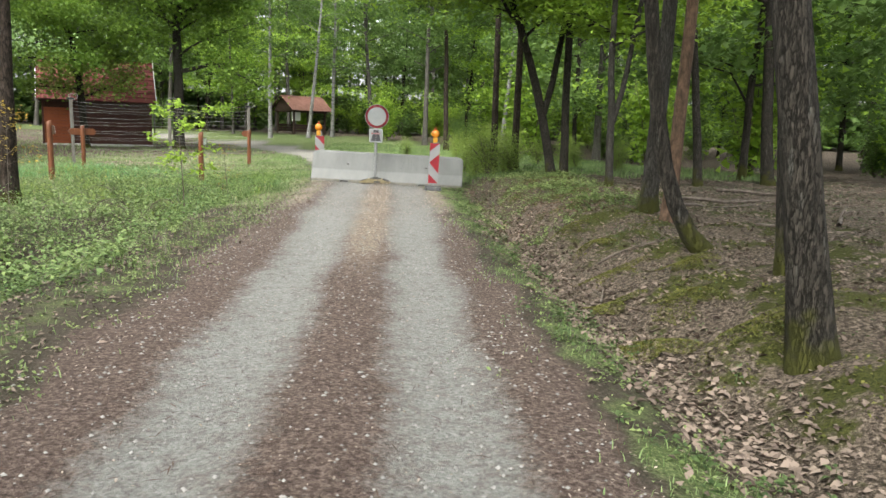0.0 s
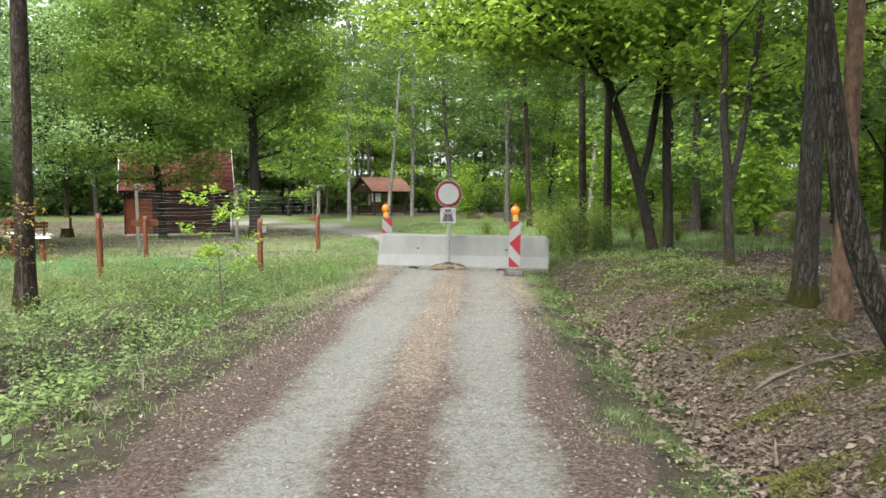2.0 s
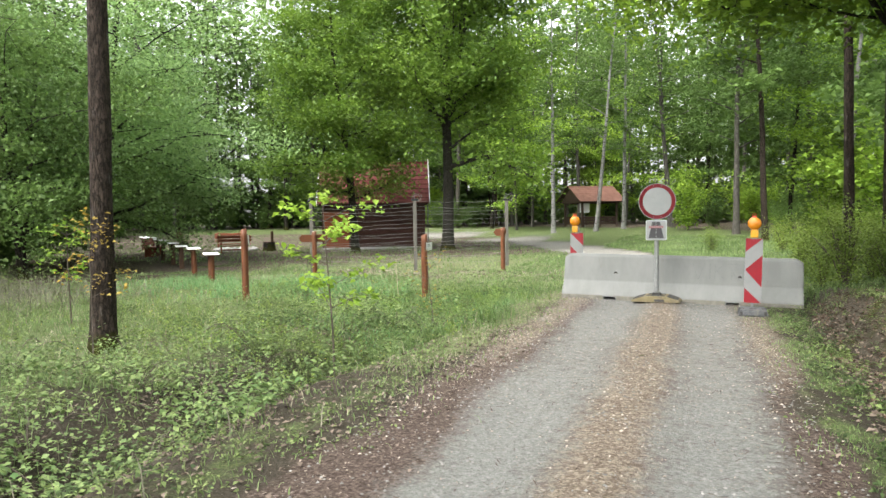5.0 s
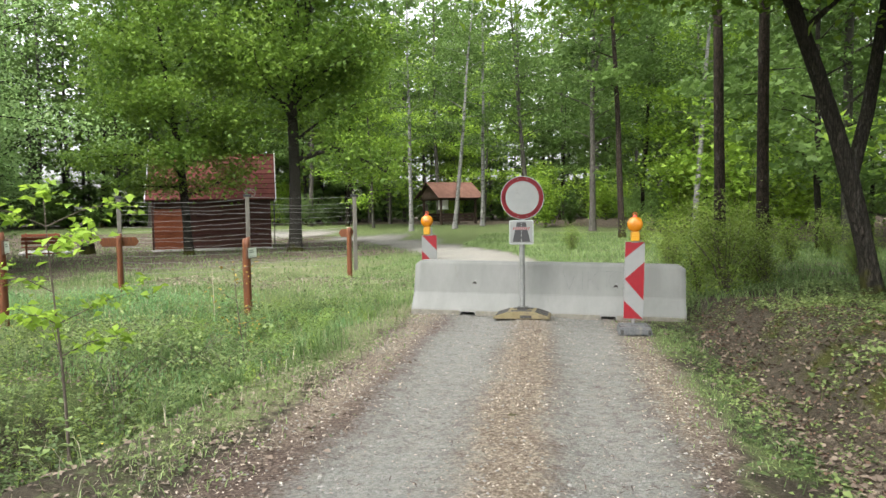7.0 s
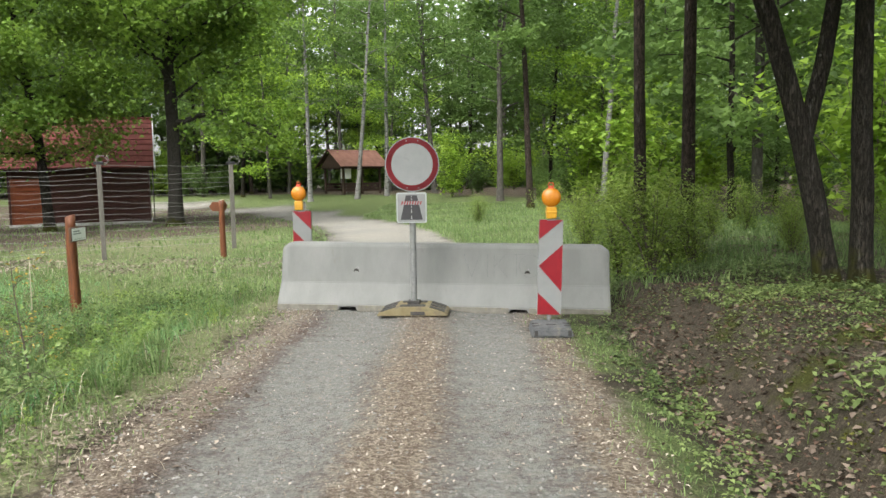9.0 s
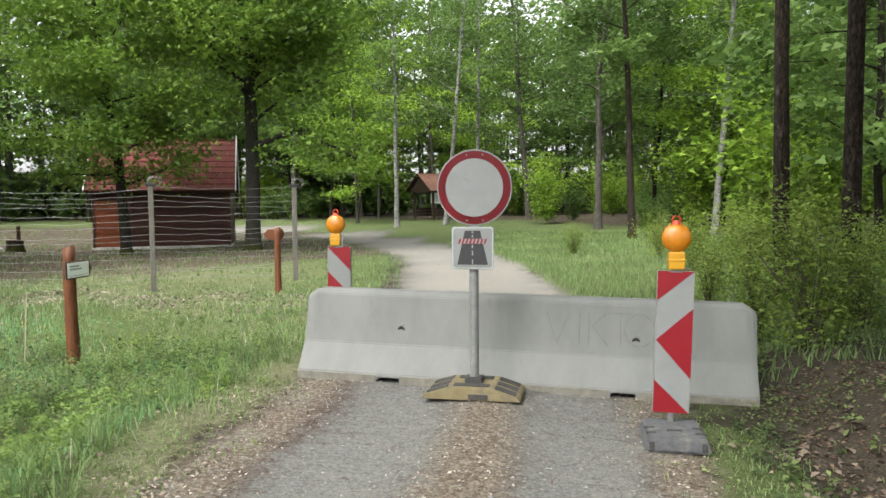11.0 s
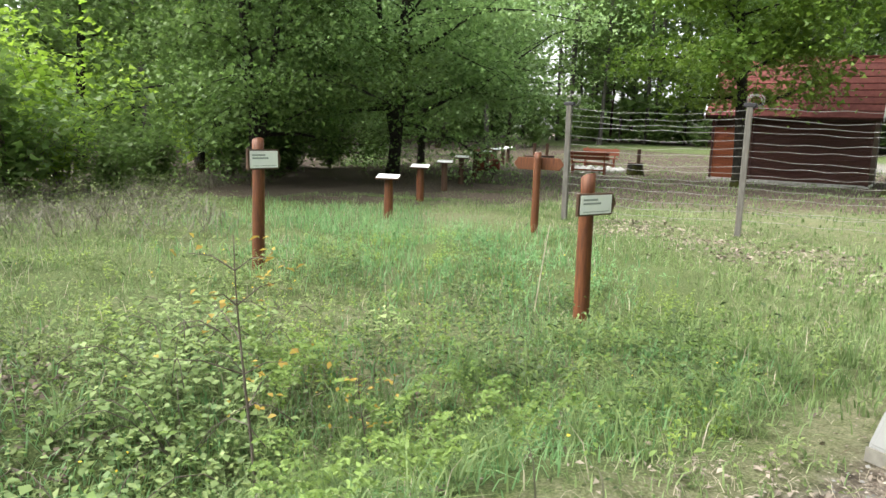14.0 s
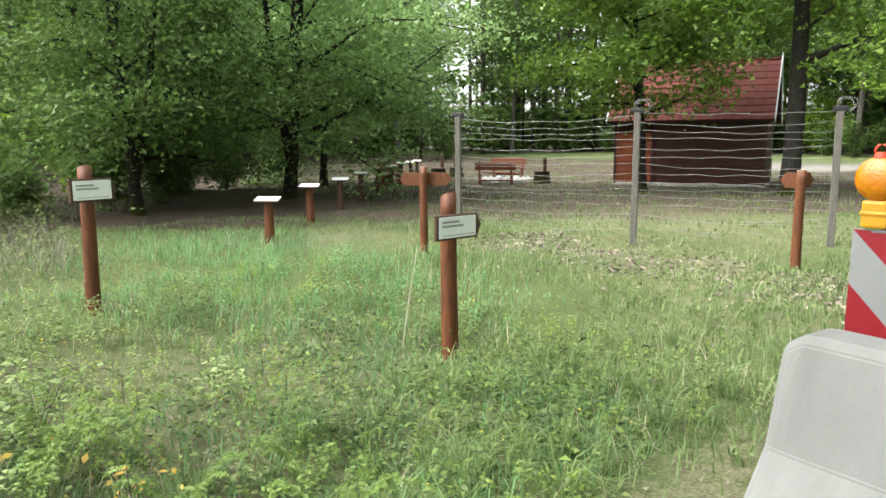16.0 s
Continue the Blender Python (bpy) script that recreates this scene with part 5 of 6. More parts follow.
stand(tree("oak_tree", 117, 13, 0.1, (-0.8, 0.3), 4.2, 3.0, 16, 6000, 0.14, M_BARK_OAK, M_LEAF_OAK, "dark crooked oak deeper in the wood", wander=0.12), 6.86, 14.9)
stand(tree("oak_tree", 118, 13, 0.16, (-0.6, 0.3), 4.0, 3.2, 16, 6000, 0.16, M_BARK_OAK, M_LEAF_OAK, "dark curved oak deeper in the wood", bend=0.5, wander=0.1), 9.6, 17.3)
stand(tree("oak_tree", 105, 12, 0.125, (-4.8, -0.3), 3.3, 3.4, 18, 27000, 0.15, M_BARK_OAK, M_LEAF_OAK, "leaning oak whose long limb hangs over the track",
           thin_top=(5.5, 9.5), bend=1.35, wander=0.03, forks=((0.15, 1.2, 0.3, 9.5),), big_limbs=((4.6, ((-0.9, -0.2, 0.35), (-2.0, -0.6, 0.3), (-3.6, -1.0, 0.3))), (6.2, ((-1.2, 0.2, 0.4), (-2.6, 0.4, 0.6), (-4.0, 0.2, 0.5))),
                                                             (3.9, ((-0.8, -0.9, 0.9), (-1.8, -2.0, 1.2))),
                                                             (5.6, ((-1.0, -1.2, 0.7), (-2.4, -2.4, 0.9))), (5.0, ((-0.8, 1.0, 0.5), (-2.2, 2.0, 0.3))))), 3.82, 17.2)
stand(tree("oak_tree", 106, 12.5, 0.115, (-0.5, 0.2), 3.4, 3.3, 20, 16000, 0.15, M_BARK_OAK, M_LEAF_OAK, "upright dark oak beside a leaning one", thin_top=(6, 10), forks=((0.45, 0.9, 0.2, 10),)), 4.12, 17.1)
stand(tree("oak_tree", 107, 10, 0.09, (-0.2, 0.4), 2.8, 2.6, 16, 8000, 0.145, M_BARK_GREY, M_LEAF_OAK, "forked young oak with grey-brown bark", forks=((0.14, 1.1, 0.2, 8.5),)), 4.64, 14.1)
stand(tree("pine_tree", 108, 17, 0.115, (-0.25, 0.0), 9.5, 2.0, 10, 2500, 0.2, M_BARK_PINE, M_NEEDLE, PINE_LABEL, wander=0.015), 2.65, 22.2)
stand(tree("pine_tree", 109, 17, 0.12, (0.1, 0.1), 9.5, 2.0, 10, 2500, 0.2, M_BARK_PINE, M_NEEDLE, PINE_LABEL, wander=0.015), 3.22, 21.2)
stand(tree("pine_tree", 110, 16, 0.15, (0.15, 0.1), 9.0, 2.4, 10, 3000, 0.2, M_BARK_PINE, M_NEEDLE, "straight brown pine standing in the meadow edge", wander=0.02), -6.62, 10.9)
# trees about the clearing
stand(tree("oak_tree", 111, 12, 0.2, (-0.6, 0.2), 2.4, 3.7, 26, 30000, 0.17, M_BARK_OAK, M_LEAF_FRESH, "dark oak with low leafy boughs in front of the hut", droop=0.4, rise=0.4, shape=0.4, wedge=True, flat=0.7), -16.4, 34.2, 20)
stand(tree("oak_tree", 112, 16, 0.29, (0.5, 0.0), 4.6, 5.6, 32, 50000, 0.2, M_BARK_GREY, M_LEAF_FRESH, "large spreading oak beside the hut",
           big_limbs=((6.0, ((1.6, -0.4, 1.2), (3.4, -0.8, 1.9))), (4.2, ((2.0, -0.6, 0.4), (4.5, -1.0, -0.6)))), forks=((0.42, 1.6, 0.2, 15),), droop=0.2, rise=0.6, shape=0.4, wedge=True, flat=0.7), -12.7, 36.5)
stand(tree("hornbeam_tree", 113, 13, 0.2, (0.8, 0.3), 1.7, 6.3, 36, 76000, 0.125, M_BARK_OAK, M_LEAF_PALE, "broad many-stemmed hornbeam with low dense foliage",
           forks=((0.1, -1.2, 0.4, 8), (0.12, -0.4, 1.4, 8.5)), droop=0.45, rise=0.3, shape=0.5, thin_top=(4.5, 9), wedge=True, flat=0.45), -21.3, 24.2, 40)
# darker leaf colour than the other hornbeams: shade of the woodland above, put into colour
stand(tree("hornbeam_tree", 114, 8.5, 0.15, (-0.4, 0.3), 1.2, 4.4, 28, 40000, 0.12, M_BARK_OAK, M_LEAF_MID, "dense hornbeam at the edge of the thicket",
           forks=((0.1, 1.0, 0.6, 7),), droop=0.45, rise=0.3, shape=0.5, thin_top=(4.5, 9), wedge=True, flat=0.45), -19.2, 19.4, 80)
stand(tree("hornbeam_tree", 115, 8.5, 0.15, (0.4, -0.3), 1.2, 4.4, 28, 40000, 0.12, M_BARK_GREY, M_LEAF_PALE, "dense hornbeam at the edge of the thicket",
           forks=((0.12, -1.0, 0.6, 7),), droop=0.45, rise=0.3, shape=0.5, thin_top=(4.5, 9), wedge=True, flat=0.45), -25.5, 27.5, 190)
for k, (bx, by, ll, hh) in enumerate(((-8.9, 52.5, (1.6, 0.0), 15), (-7.6, 55.5, (0.2, 0.2), 17), (-11.2, 50.5, (0.1, 0.3), 15), (4.6, 44.0, (0.9, 0.2), 15))):
    stand(tree("birch_tree", 120 + k, hh, 0.15, ll, 5.0, 2.4, 16, 4000, 0.17, M_BARK_BIRCH, M_LEAF_MID, "slender birch with white bark and dark marks", wander=0.05, droop=0.5), bx, by)

# kinds of woodland tree that stand about in numbers
KINDS = [
    tree("woodland_tree", 201, 15, 0.14, (0.4, 0.2), 2.6, 3.4, 26, 7800, 0.205, M_BARK_OAK, M_LEAF_MID, "woodland broadleaf tree with a dark trunk", droop=0.3, flat=0.3, sides=4, thin_top=(7, 12)),
    tree("woodland_tree", 202, 17, 0.17, (-0.5, 0.4), 4.0, 3.8, 26, 7800, 0.21, M_BARK_LIGHTENED, M_LEAF_MID, "woodland broadleaf tree with a grey trunk", forks=((0.4, 0.9, 0.4, 14),), flat=0.35, sides=4, thin_top=(8, 13)),
    tree("woodland_tree", 203, 12, 0.09, (0.5, -0.3), 1.5, 3.0, 26, 7800, 0.18, M_BARK_LIGHTENED, M_LEAF_OAK, "young woodland tree leafy to the ground", droop=0.4, flat=0.3, sides=4, thin_top=(6, 10)),
    tree("woodland_tree", 204, 18, 0.14, (0.2, 0.1), 6.0, 2.8, 20, 6200, 0.21, M_BARK_PINE, M_LEAF_MID, "tall woodland tree with a long bare trunk", wander=0.05, flat=0.35, sides=4, thin_top=(9, 14)),
    tree("woodland_tree", 205, 18, 0.16, (-0.3, 0.3), 5.0, 3.2, 20, 6200, 0.21, M_BARK_LIGHTENED, M_LEAF_DARK, "tall woodland tree with a bare grey trunk", flat=0.35, sides=4, thin_top=(8, 14)),
    tree("woodland_tree", 206, 10, 0.075, (-0.4, 0.2), 1.0, 2.8, 24, 7800, 0.17, M_BARK_OAK, M_LEAF_MID, "small shade tree with layered foliage", droop=0.5, flat=0.22, sides=4, thin_top=(5, 9)),
]


def bush(name, seed, h, w, leaves, leaf, green, label, stems=14):
    rng = np.random.default_rng(seed)
    top = thing(name, Matrix(), label, "shrub")
    t, clumps = Tubes(), []
    for k in range(stems):
        az, out = rng.uniform(0, 6.28), w * rng.uniform(0.15, 1.0)
        hh = h * rng.uniform(0.55, 1.0)
        s = np.linspace(0, 1, 6)
        pts = np.stack([np.cos(az) * out * s ** 1.4, np.sin(az) * out * s ** 1.4, -0.05 + hh * s ** 0.8], 1) + rng.normal(0, 0.03, (6, 3)) * s[:, None]
        t.add(pts[::2], 0.012 * np.array([1.2, 0.7, 0.35]), 3)
        for q in range(1, 6):
            clumps.append((pts[q], 0.14 + 0.08 * w))
            e = pts[q] + rng.normal(0, 0.22, 3) * w * 0.6
            e[2] = max(e[2], 0.1)
            if q == 3:
                t.add([pts[q], e], [0.006, 0.003], 3)
            clumps.append((e, 0.14 + 0.06 * w))
    tagged(part("branchwork", t.mesh("branchwork"), M_TWIG, top), kind="stuff")
    pl = leaf_places(clumps, leaves, rng, 0.8)
    pl[:, 2] = np.maximum(pl[:, 2], 0.05)
    part("foliage", leaf_mesh("foliage", pl, rng, leaf, slim=0.6 if leaf < 0.1 else 0.85, pointed=leaf > 0.1), green, top)
    return top


BUSHES = [
    bush("shrub", 301, 2.4, 1.4, 2200, 0.135, M_LEAF_MID, "leafy woodland shrub in the undergrowth"),
    bush("shrub", 302, 1.7, 1.1, 2100, 0.125, M_LEAF_MID, "low woodland shrub in the undergrowth"),
    bush("shrub", 303, 3.4, 1.7, 2400, 0.165, M_LEAF_OAK, "tall young undergrowth with fresh leaves"),
]
roadside = bush("shrub", 304, 1.6, 0.8, 3600, 0.055, M_SHRUB, "yellow-green roadside shrub beside the barrier", 22)
stand(roadside, 2.25, 19.0)
for k, (bx, by, bs) in enumerate(((3.0, 19.9, 0.7), (2.0, 20.3, 0.75), (2.9, 20.9, 0.8), (1.7, 22.4, 0.7), (4.6, 20.4, 0.5), (5.4, 22.6, 0.6), (2.6, 24.0, 0.85), (2.0, 27.4, 0.75), (3.6, 26.2, 0.9),
                                  (1.6, 31.5, 0.75), (3.4, 30.0, 0.85), (-0.8, 34.5, 0.6), (6.4, 21.2, 0.55), (7.2, 24.0, 0.7), (4.3, 23.8, 0.6), (5.8, 26.5, 0.75), (8.4, 22.0, 0.6))):
    c = copy_thing(roadside, pose(bx, by, ground_at(bx, by) - 0.02, 0, 0, 77 * k) @ Matrix.Scale(bs, 4))
    tagged(c, "yellow-green shrub on the verge behind the barrier")


def in_clearing(x, y):
    """The open ground: the track, the meadow and the green about the hut."""
    o = float(aside(x, y)[0])
    if -2.6 < o < 2.6:
        return True
    if y < 17 and 0 < o < 6.2 and y < 13:
        return True
    if o > 0:
        return o < (8.0 if 17 < y < 32 else 5.0)
    if y > 58 or x < -46:
        return False
    if y > 60 or (x > -16 and y > 56):
        return False
    edge = -12.5 - max(0.0, (y - 12) * 1.25) if y < 32 else -46
    if y < 12:
        edge = -12.5 + (12 - y) * 0.15
    return x > edge


def scatter_woods():
    rng = np.random.default_rng(77)
    placed = [(3.5, 2.5), (4.2, 6.7), (4.0, 8.5), (3.7, 17), (4.1, 17.2), (5.1, 15.6), (2.5, 20.2), (3.1, 20), (-6.7, 10.9), (-16.4, 34.2), (-12.7, 36.5), (-21.3, 24.2),
              (-19.2, 19.4), (-25.5, 27.5), (-13, 62), (-9, 63), (-11, 61.5)]
    fresh = list(KINDS)
    made = 0
    tries = 0
    while made < 132 and tries < 6000:
        tries += 1
        x, y = rng.uniform(-62, 40), rng.uniform(-14, 92)
        if in_clearing(x, y) or in_clearing(x + 1.2, y) or in_clearing(x - 1.2, y):
            continue
        if -16 < x < -6 and 58 < y < 68:
            continue
        if y < 0 and rng.uniform() < 0.75 or x < -30 and y < 0:
            continue
        if x > 8 and y < x * 1.1:
            continue
        gap = 2.3 if y < 45 else 2.9
        if min((x - a) ** 2 + (y - b) ** 2 for a, b in placed) < gap * gap:
            continue
        placed.append((x, y))
        if x > 4 and y < 34:
            kind = rng.choice([3, 4, 5, 2, 0, 5])
        elif x < -10 and y < 32:
            kind = rng.choice([5, 0, 5, 0, 4])
        elif x < -24:
            kind = rng.choice([3, 4, 3, 1, 0])
        else:
            kind = rng.choice([0, 1, 2, 3, 4, 5, 2])
        src = KINDS[kind]
        m = pose(x, y, ground_at(x, y) - 0.02, rng.uniform(-3, 3), rng.uniform(-3, 3), rng.uniform(0, 360)) @ Matrix.Scale(float(rng.uniform(0.95, 1.35)), 4)
        if src in fresh:
            src.matrix_world = m
            fresh.remove(src)
        else:
            copy_thing(src, m)
        made += 1
    free = list(BUSHES)
    made = tries = 0
    while made < 100 and tries < 6000:
        tries += 1
        x, y = rng.uniform(-50, 32), rng.uniform(6, 84)
        if in_clearing(x, y) or (20 < y < 48 and -1 < float(aside(x, y)[0]) < 8.5):
            continue
        if x > 3 and y < 21 and (x < 9 or y < 13) or x > 8 and y < x * 0.9:
            continue
        if -18 < x < -5 and 57 < y < 69:
            continue
        if x < -30 and 36 < y < 62 and rng.uniform() < 0.8:
            continue
        k = int(rng.choice([0, 1, 2, 2, 0]))
        src = BUSHES[k]
        m = pose(x, y, ground_at(x, y) - 0.02, 0, 0, rng.uniform(0, 360)) @ Matrix.Scale(float(rng.uniform(0.8, 1.3)), 4)
        if src in free:
            src.matrix_world = m
            free.remove(src)
        else:
            copy_thing(src, m)
        made += 1


scatter_woods()
# trees added out of view, only to shade the start of the track
for k, (bx, by, bk) in enumerate(((5.6, 0.2, 1), (6.6, -3.6, 1), (5.2, -7.0, 0), (-5.6, -9.5, 0))):
    stand(copy_thing(KINDS[bk], Matrix()), bx, by, 71 * k, 1.0)
for k, (bx, by) in enumerate(((-12.6, 9.0), (-13.2, 11.4), (-13.0, 13.2), (-14.4, 14.6), (-15.4, 16.4), (-17.2, 17.6), (-18.4, 19.6), (-20.6, 21.4), (-14.8, 11.9), (-16.6, 14.4), (-22.6, 22.6),
                              (-24.6, 24.8), (-12.4, 6.6), (-16.2, 12.2), (-19.4, 17.2), (-26.8, 27.6))):
    stand(copy_thing(BUSHES[(0, 1, 1)[k % 3]], Matrix()), bx - 1.9, by - 0.6, 53 * k, 0.85 + 0.14 * (k % 4))


def far_woods():
    """The depth of the forest beyond: trunks and foliage that nobody could count."""
    rng = np.random.default_rng(91)
    t = Tubes()
    centres = []
    for k in range(420):
        a = radians(rng.uniform(-52, 118))
        d = rng.uniform(66, 118)
        x, y = -4 - math.sin(a) * d, 12 + math.cos(a) * d
        if in_clearing(x, y):
            continue
        g = ground_at(x, y)
        h = rng.uniform(19, 30)
        t.add([(x, y, g - 0.2), (x + rng.normal(0, 0.3), y, g + h * 0.5), (x + rng.normal(0, 0.6), y, g + h)], [0.2, 0.15, 0.05], 6)
        n = 640
        zz = g + 0.3 + (h - 0.3) * rng.uniform(0, 1, n) ** 0.65
        zz = zz + 0.8 * np.sin(zz * 2.1)
        zz[:150] = g + 0.2 + 3.8 * rng.uniform(0, 1, 150)
        rr = 3.6 * np.sqrt(rng.uniform(0.02, 1, n))
        aa = rng.uniform(0, 6.28, n)
        centres.append(np.stack([x + rr * np.cos(aa), y + rr * np.sin(aa), zz], 1))
    top = thing("far_woods", Matrix(), "depth of green forest closing the view", "forest", kind="stuff")
    part("trunks", t.mesh("trunks"), M_BARK_LIGHTENED, top)
    part("foliage", leaf_mesh("foliage", np.concatenate(centres), rng, 0.85, slim=0.9, pointed=True), M_LEAF_MID, top)


far_woods()


# ---- plants and litter on the ground ----
def on_ground(x, y, lift=0.0):
    return np.stack([x, y, land(x, y) + lift], 1)


def scatter(rng, n, x0, x1, y0, y1, keep):
    x, y = rng.uniform(x0, x1, n), rng.uniform(y0, y1, n)
    o = aside(x, y)
    k = keep(x, y, o)
    pick = rng.uniform(0, 1, n) < k
    return x[pick], y[pick], o[pick]


def stuff(name, me, mat, label, category):
    return tagged(part(name, me, mat), label, category, kind="stuff")


def build_plants():
    rng = np.random.default_rng(500)

    def meadow(x, y, o):
        k = smooth(-1.6, -2.4, o + 0.25 * waves(x, y, 2.1)) * (1 - 0.45 * smooth(24, 27, y))
        bare = 0.98 * np.exp(-((o + 3.5) / 2.2) ** 2) * (1 - smooth(10, 14.5, y))
        return np.clip(k - bare, 0.02, 1) * (o < -1.5) * np.clip(0.5 + 0.5 * waves(x, y, 1.3) + 0.45 * waves(x, y, 3.7), 0.04, 1) * (1 - 0.9 * np.exp(-(((x + 5.3) / 0.9) ** 2 + ((y - 13.9) / 0.8) ** 2)))

    x, y, o = scatter(rng, 105000, -17, -1.4, 5, 26, meadow)
    fine = np.exp(-(((x + 10.5) / 4.0) ** 2 + ((y - 18.6) / 2.6) ** 2)) > rng.uniform(0.15, 0.8, len(x))
    hh = 0.10 + 0.05 * waves(x, y, 0.9)
    stuff("meadow_grass", blade_mesh("meadow_grass", on_ground(x[~fine], y[~fine]), rng, hh[~fine], 0.0045, 1.0), M_GRASS, "uneven green meadow grass", "grass")
    stuff("fine_meadow_grass", blade_mesh("fine_meadow_grass", on_ground(x[fine], y[fine]), rng, 0.2, 0.0055, 0.8), M_GRASS_BLUE, "patch of tall fine bluish-green grass", "grass")
    x, y, o = scatter(rng, 13000, -9, -1.9, 13.3, 18.5, lambda x, y, o: (o < -2.0) * smooth(-2.2, -3.0, o) * np.exp(-((o + 3.4) / 1.6) ** 2))
    stuff("ditch_grass", blade_mesh("ditch_grass", on_ground(x, y), rng, 0.15, 0.005, 1.2), M_GRASS_BLUE, "long arching grass in the ditch", "grass")
    x, y, o = scatter(rng, 40000, -46, -2, 26, 56, lambda x, y, o: (o < -1.6) * 0.75 * np.array([in_clearing(a, b) for a, b in zip(x, y)]))
    stuff("lawn_grass", blade_mesh("lawn_grass", on_ground(x, y), rng, 0.10, 0.012), M_GRASS, "short grass of the clearing round the hut", "grass")
    x, y, o = scatter(rng, 90000, -1.5, 3.2, -1, 20, lambda x, y, o: 0.8 * np.exp(-((o - 1.8 - 0.16 * waves(x, y, 2.2)) / 0.38) ** 2) * np.clip(0.35 + 0.6 * waves(x, y, 2.6), 0, 1))
    stuff("verge_grass", blade_mesh("verge_grass", on_ground(x, y), rng, 0.045, 0.003, 1.0), M_GRASS, "low grass verge between track and ditch", "grass")
    x, y, o = scatter(rng, 14000, -5, -0.6, -1, 17.4, lambda x, y, o: np.exp(-((o + 2.0 + 0.15 * waves(x, y, 2.2)) / 0.4) ** 2) * (0.4 + 0.6 * smooth(6, 11, y)))
    stuff("verge_grass", blade_mesh("verge_grass", on_ground(x, y), rng, 0.06, 0.0035, 1.0), M_GRASS, "low grass verge along the meadow side", "grass")
    x, y, o = scatter(rng, 62000, -6, 14, 18, 46, lambda x, y, o: (np.abs(o) > 1.35) * smooth(1.3, 2.0, np.abs(o)) * (o > -6.5) * (o < 12))
    stuff("roadside_grass", blade_mesh("roadside_grass", on_ground(x, y), rng, np.where(o > 0, 0.17, 0.1), 0.007, 0.9), M_GRASS, "tall grass along the track behind the barrier", "grass")
    x, y, o = scatter(rng, 9000, -14, -1.9, 5, 25, meadow)
    stuff("dry_stems", blade_mesh("dry_stems", on_ground(x, y), rng, 0.2, 0.0028, 1.2), M_STRAW, "dry straw stems among the grass", "grass")
    x, y, o = scatter(rng, 13000, -21, -10.5, 7, 22, lambda x, y, o: smooth(-10.5, -12.5, x) * 0.8 * (y < 17 + np.maximum(0, -x - 17) * 0.9))
    stuff("dry_brush", blade_mesh("dry_brush", on_ground(x, y), rng, 0.55, 0.0045, 2.2), M_BRUSH, "dry tangled brush before the thicket", "brush")

    # herbs: little rosettes of leaves
    def weedy(x, y, o):
        return (o < -1.9) * np.clip(0.4 + 0.55 * waves(x, y, 0.9) + 0.45 * waves(x - 2, y, 2.7), 0.05, 1) * (1 - 0.7 * smooth(18, 22, y))

    x, y, o = scatter(rng, 9500, -15, -1.5, 1, 24, weedy)
    stuff("meadow_herbs", herb_mesh("meadow_herbs", on_ground(x, y), rng, 0.14, 0.045, 9), M_HERB, "leafy meadow weeds", "weeds")
    x, y, o = scatter(rng, 4000, -9.5, -1.5, 0.5, 13.5, lambda x, y, o: (1 - smooth(8.5, 11.5, y)) * np.exp(-((o + 4.3) / 1.9) ** 2) * (o < -2.1) * np.clip(0.3 + 0.8 * waves(x, y, 1.4) + 0.7 * waves(x, y + 1, 3.3), 0.0, 1))
    stuff("ditch_weeds", herb_mesh("ditch_weeds", on_ground(x, y), rng, 0.3, 0.085, 11, 0.6), M_BRAMBLE, "knee-high leafy weeds over the ditch", "weeds")
    x, y, o = scatter(rng, 2600, -9.5, -2, 11.5, 19, lambda x, y, o: (o < -2.5) * np.clip(0.1 + 0.7 * waves(x + 1, y, 1.7) + 0.6 * waves(x, y, 3.9), 0, 1))
    stuff("tall_weeds", herb_mesh("tall_weeds", on_ground(x, y), rng, 0.26, 0.055, 15, 0.45), M_HERB, "taller weeds standing out of the grass", "weeds")
    x, y, o = scatter(rng, 2600, 1.2, 3.4, -1, 17, lambda x, y, o: np.exp(-((o - 1.95) / 0.4) ** 2) * np.clip(0.4 + 0.6 * waves(x, y, 2.1), 0.05, 1))
    stuff("verge_weeds", herb_mesh("verge_weeds", on_ground(x, y), rng, 0.09, 0.05, 9), M_IVY, "low green weeds between track and ditch", "weeds")
    for bx, by, bs in ((-5.0, 14.6, 1.0), (-4.85, 14.95, 1.1), (-5.5, 14.5, 0.9), (-5.25, 14.95, 1.0), (-4.65, 14.4, 0.8), (-5.75, 14.85, 0.8), (-5.3, 15.3, 0.7), (-4.5, 14.85, 0.8), (-6.5, 15.3, 1.0), (-5.9, 16.6, 1.0)):
        g = ground_at(bx, by)
        top = thing("broad_leaved_weed", pose(bx, by, g), "weed with broad pale green leaves in the ditch", "weed", "broad-leaved weeds in the ditch")
        roots = rng.normal(0, 0.13, (6, 3)) * np.array([1, 1, 0])
        roots[:, 2] = land(bx + roots[:, 0], by + roots[:, 1]) - g
        part("foliage", herb_mesh("foliage", roots, rng, 0.26 * bs, 0.075 * bs, 11, 0.62, 0.05), M_PALE_HERB, top)
    x, y, o = scatter(rng, 420, -7, -1.8, 12.5, 19, lambda x, y, o: (o < -2.0) * np.exp(-((o + 3.4) / 0.9) ** 2) * 0.75)
    tuft = np.repeat(on_ground(x, y), 40, axis=0)
    tuft[:, :2] += rng.normal(0, 0.045, (len(tuft), 2))
    stuff("grass_tufts", blade_mesh("grass_tufts", tuft, rng, 0.29, 0.004, 1.2), M_GRASS, "tufts of long arching grass on the ditch bank", "grass")
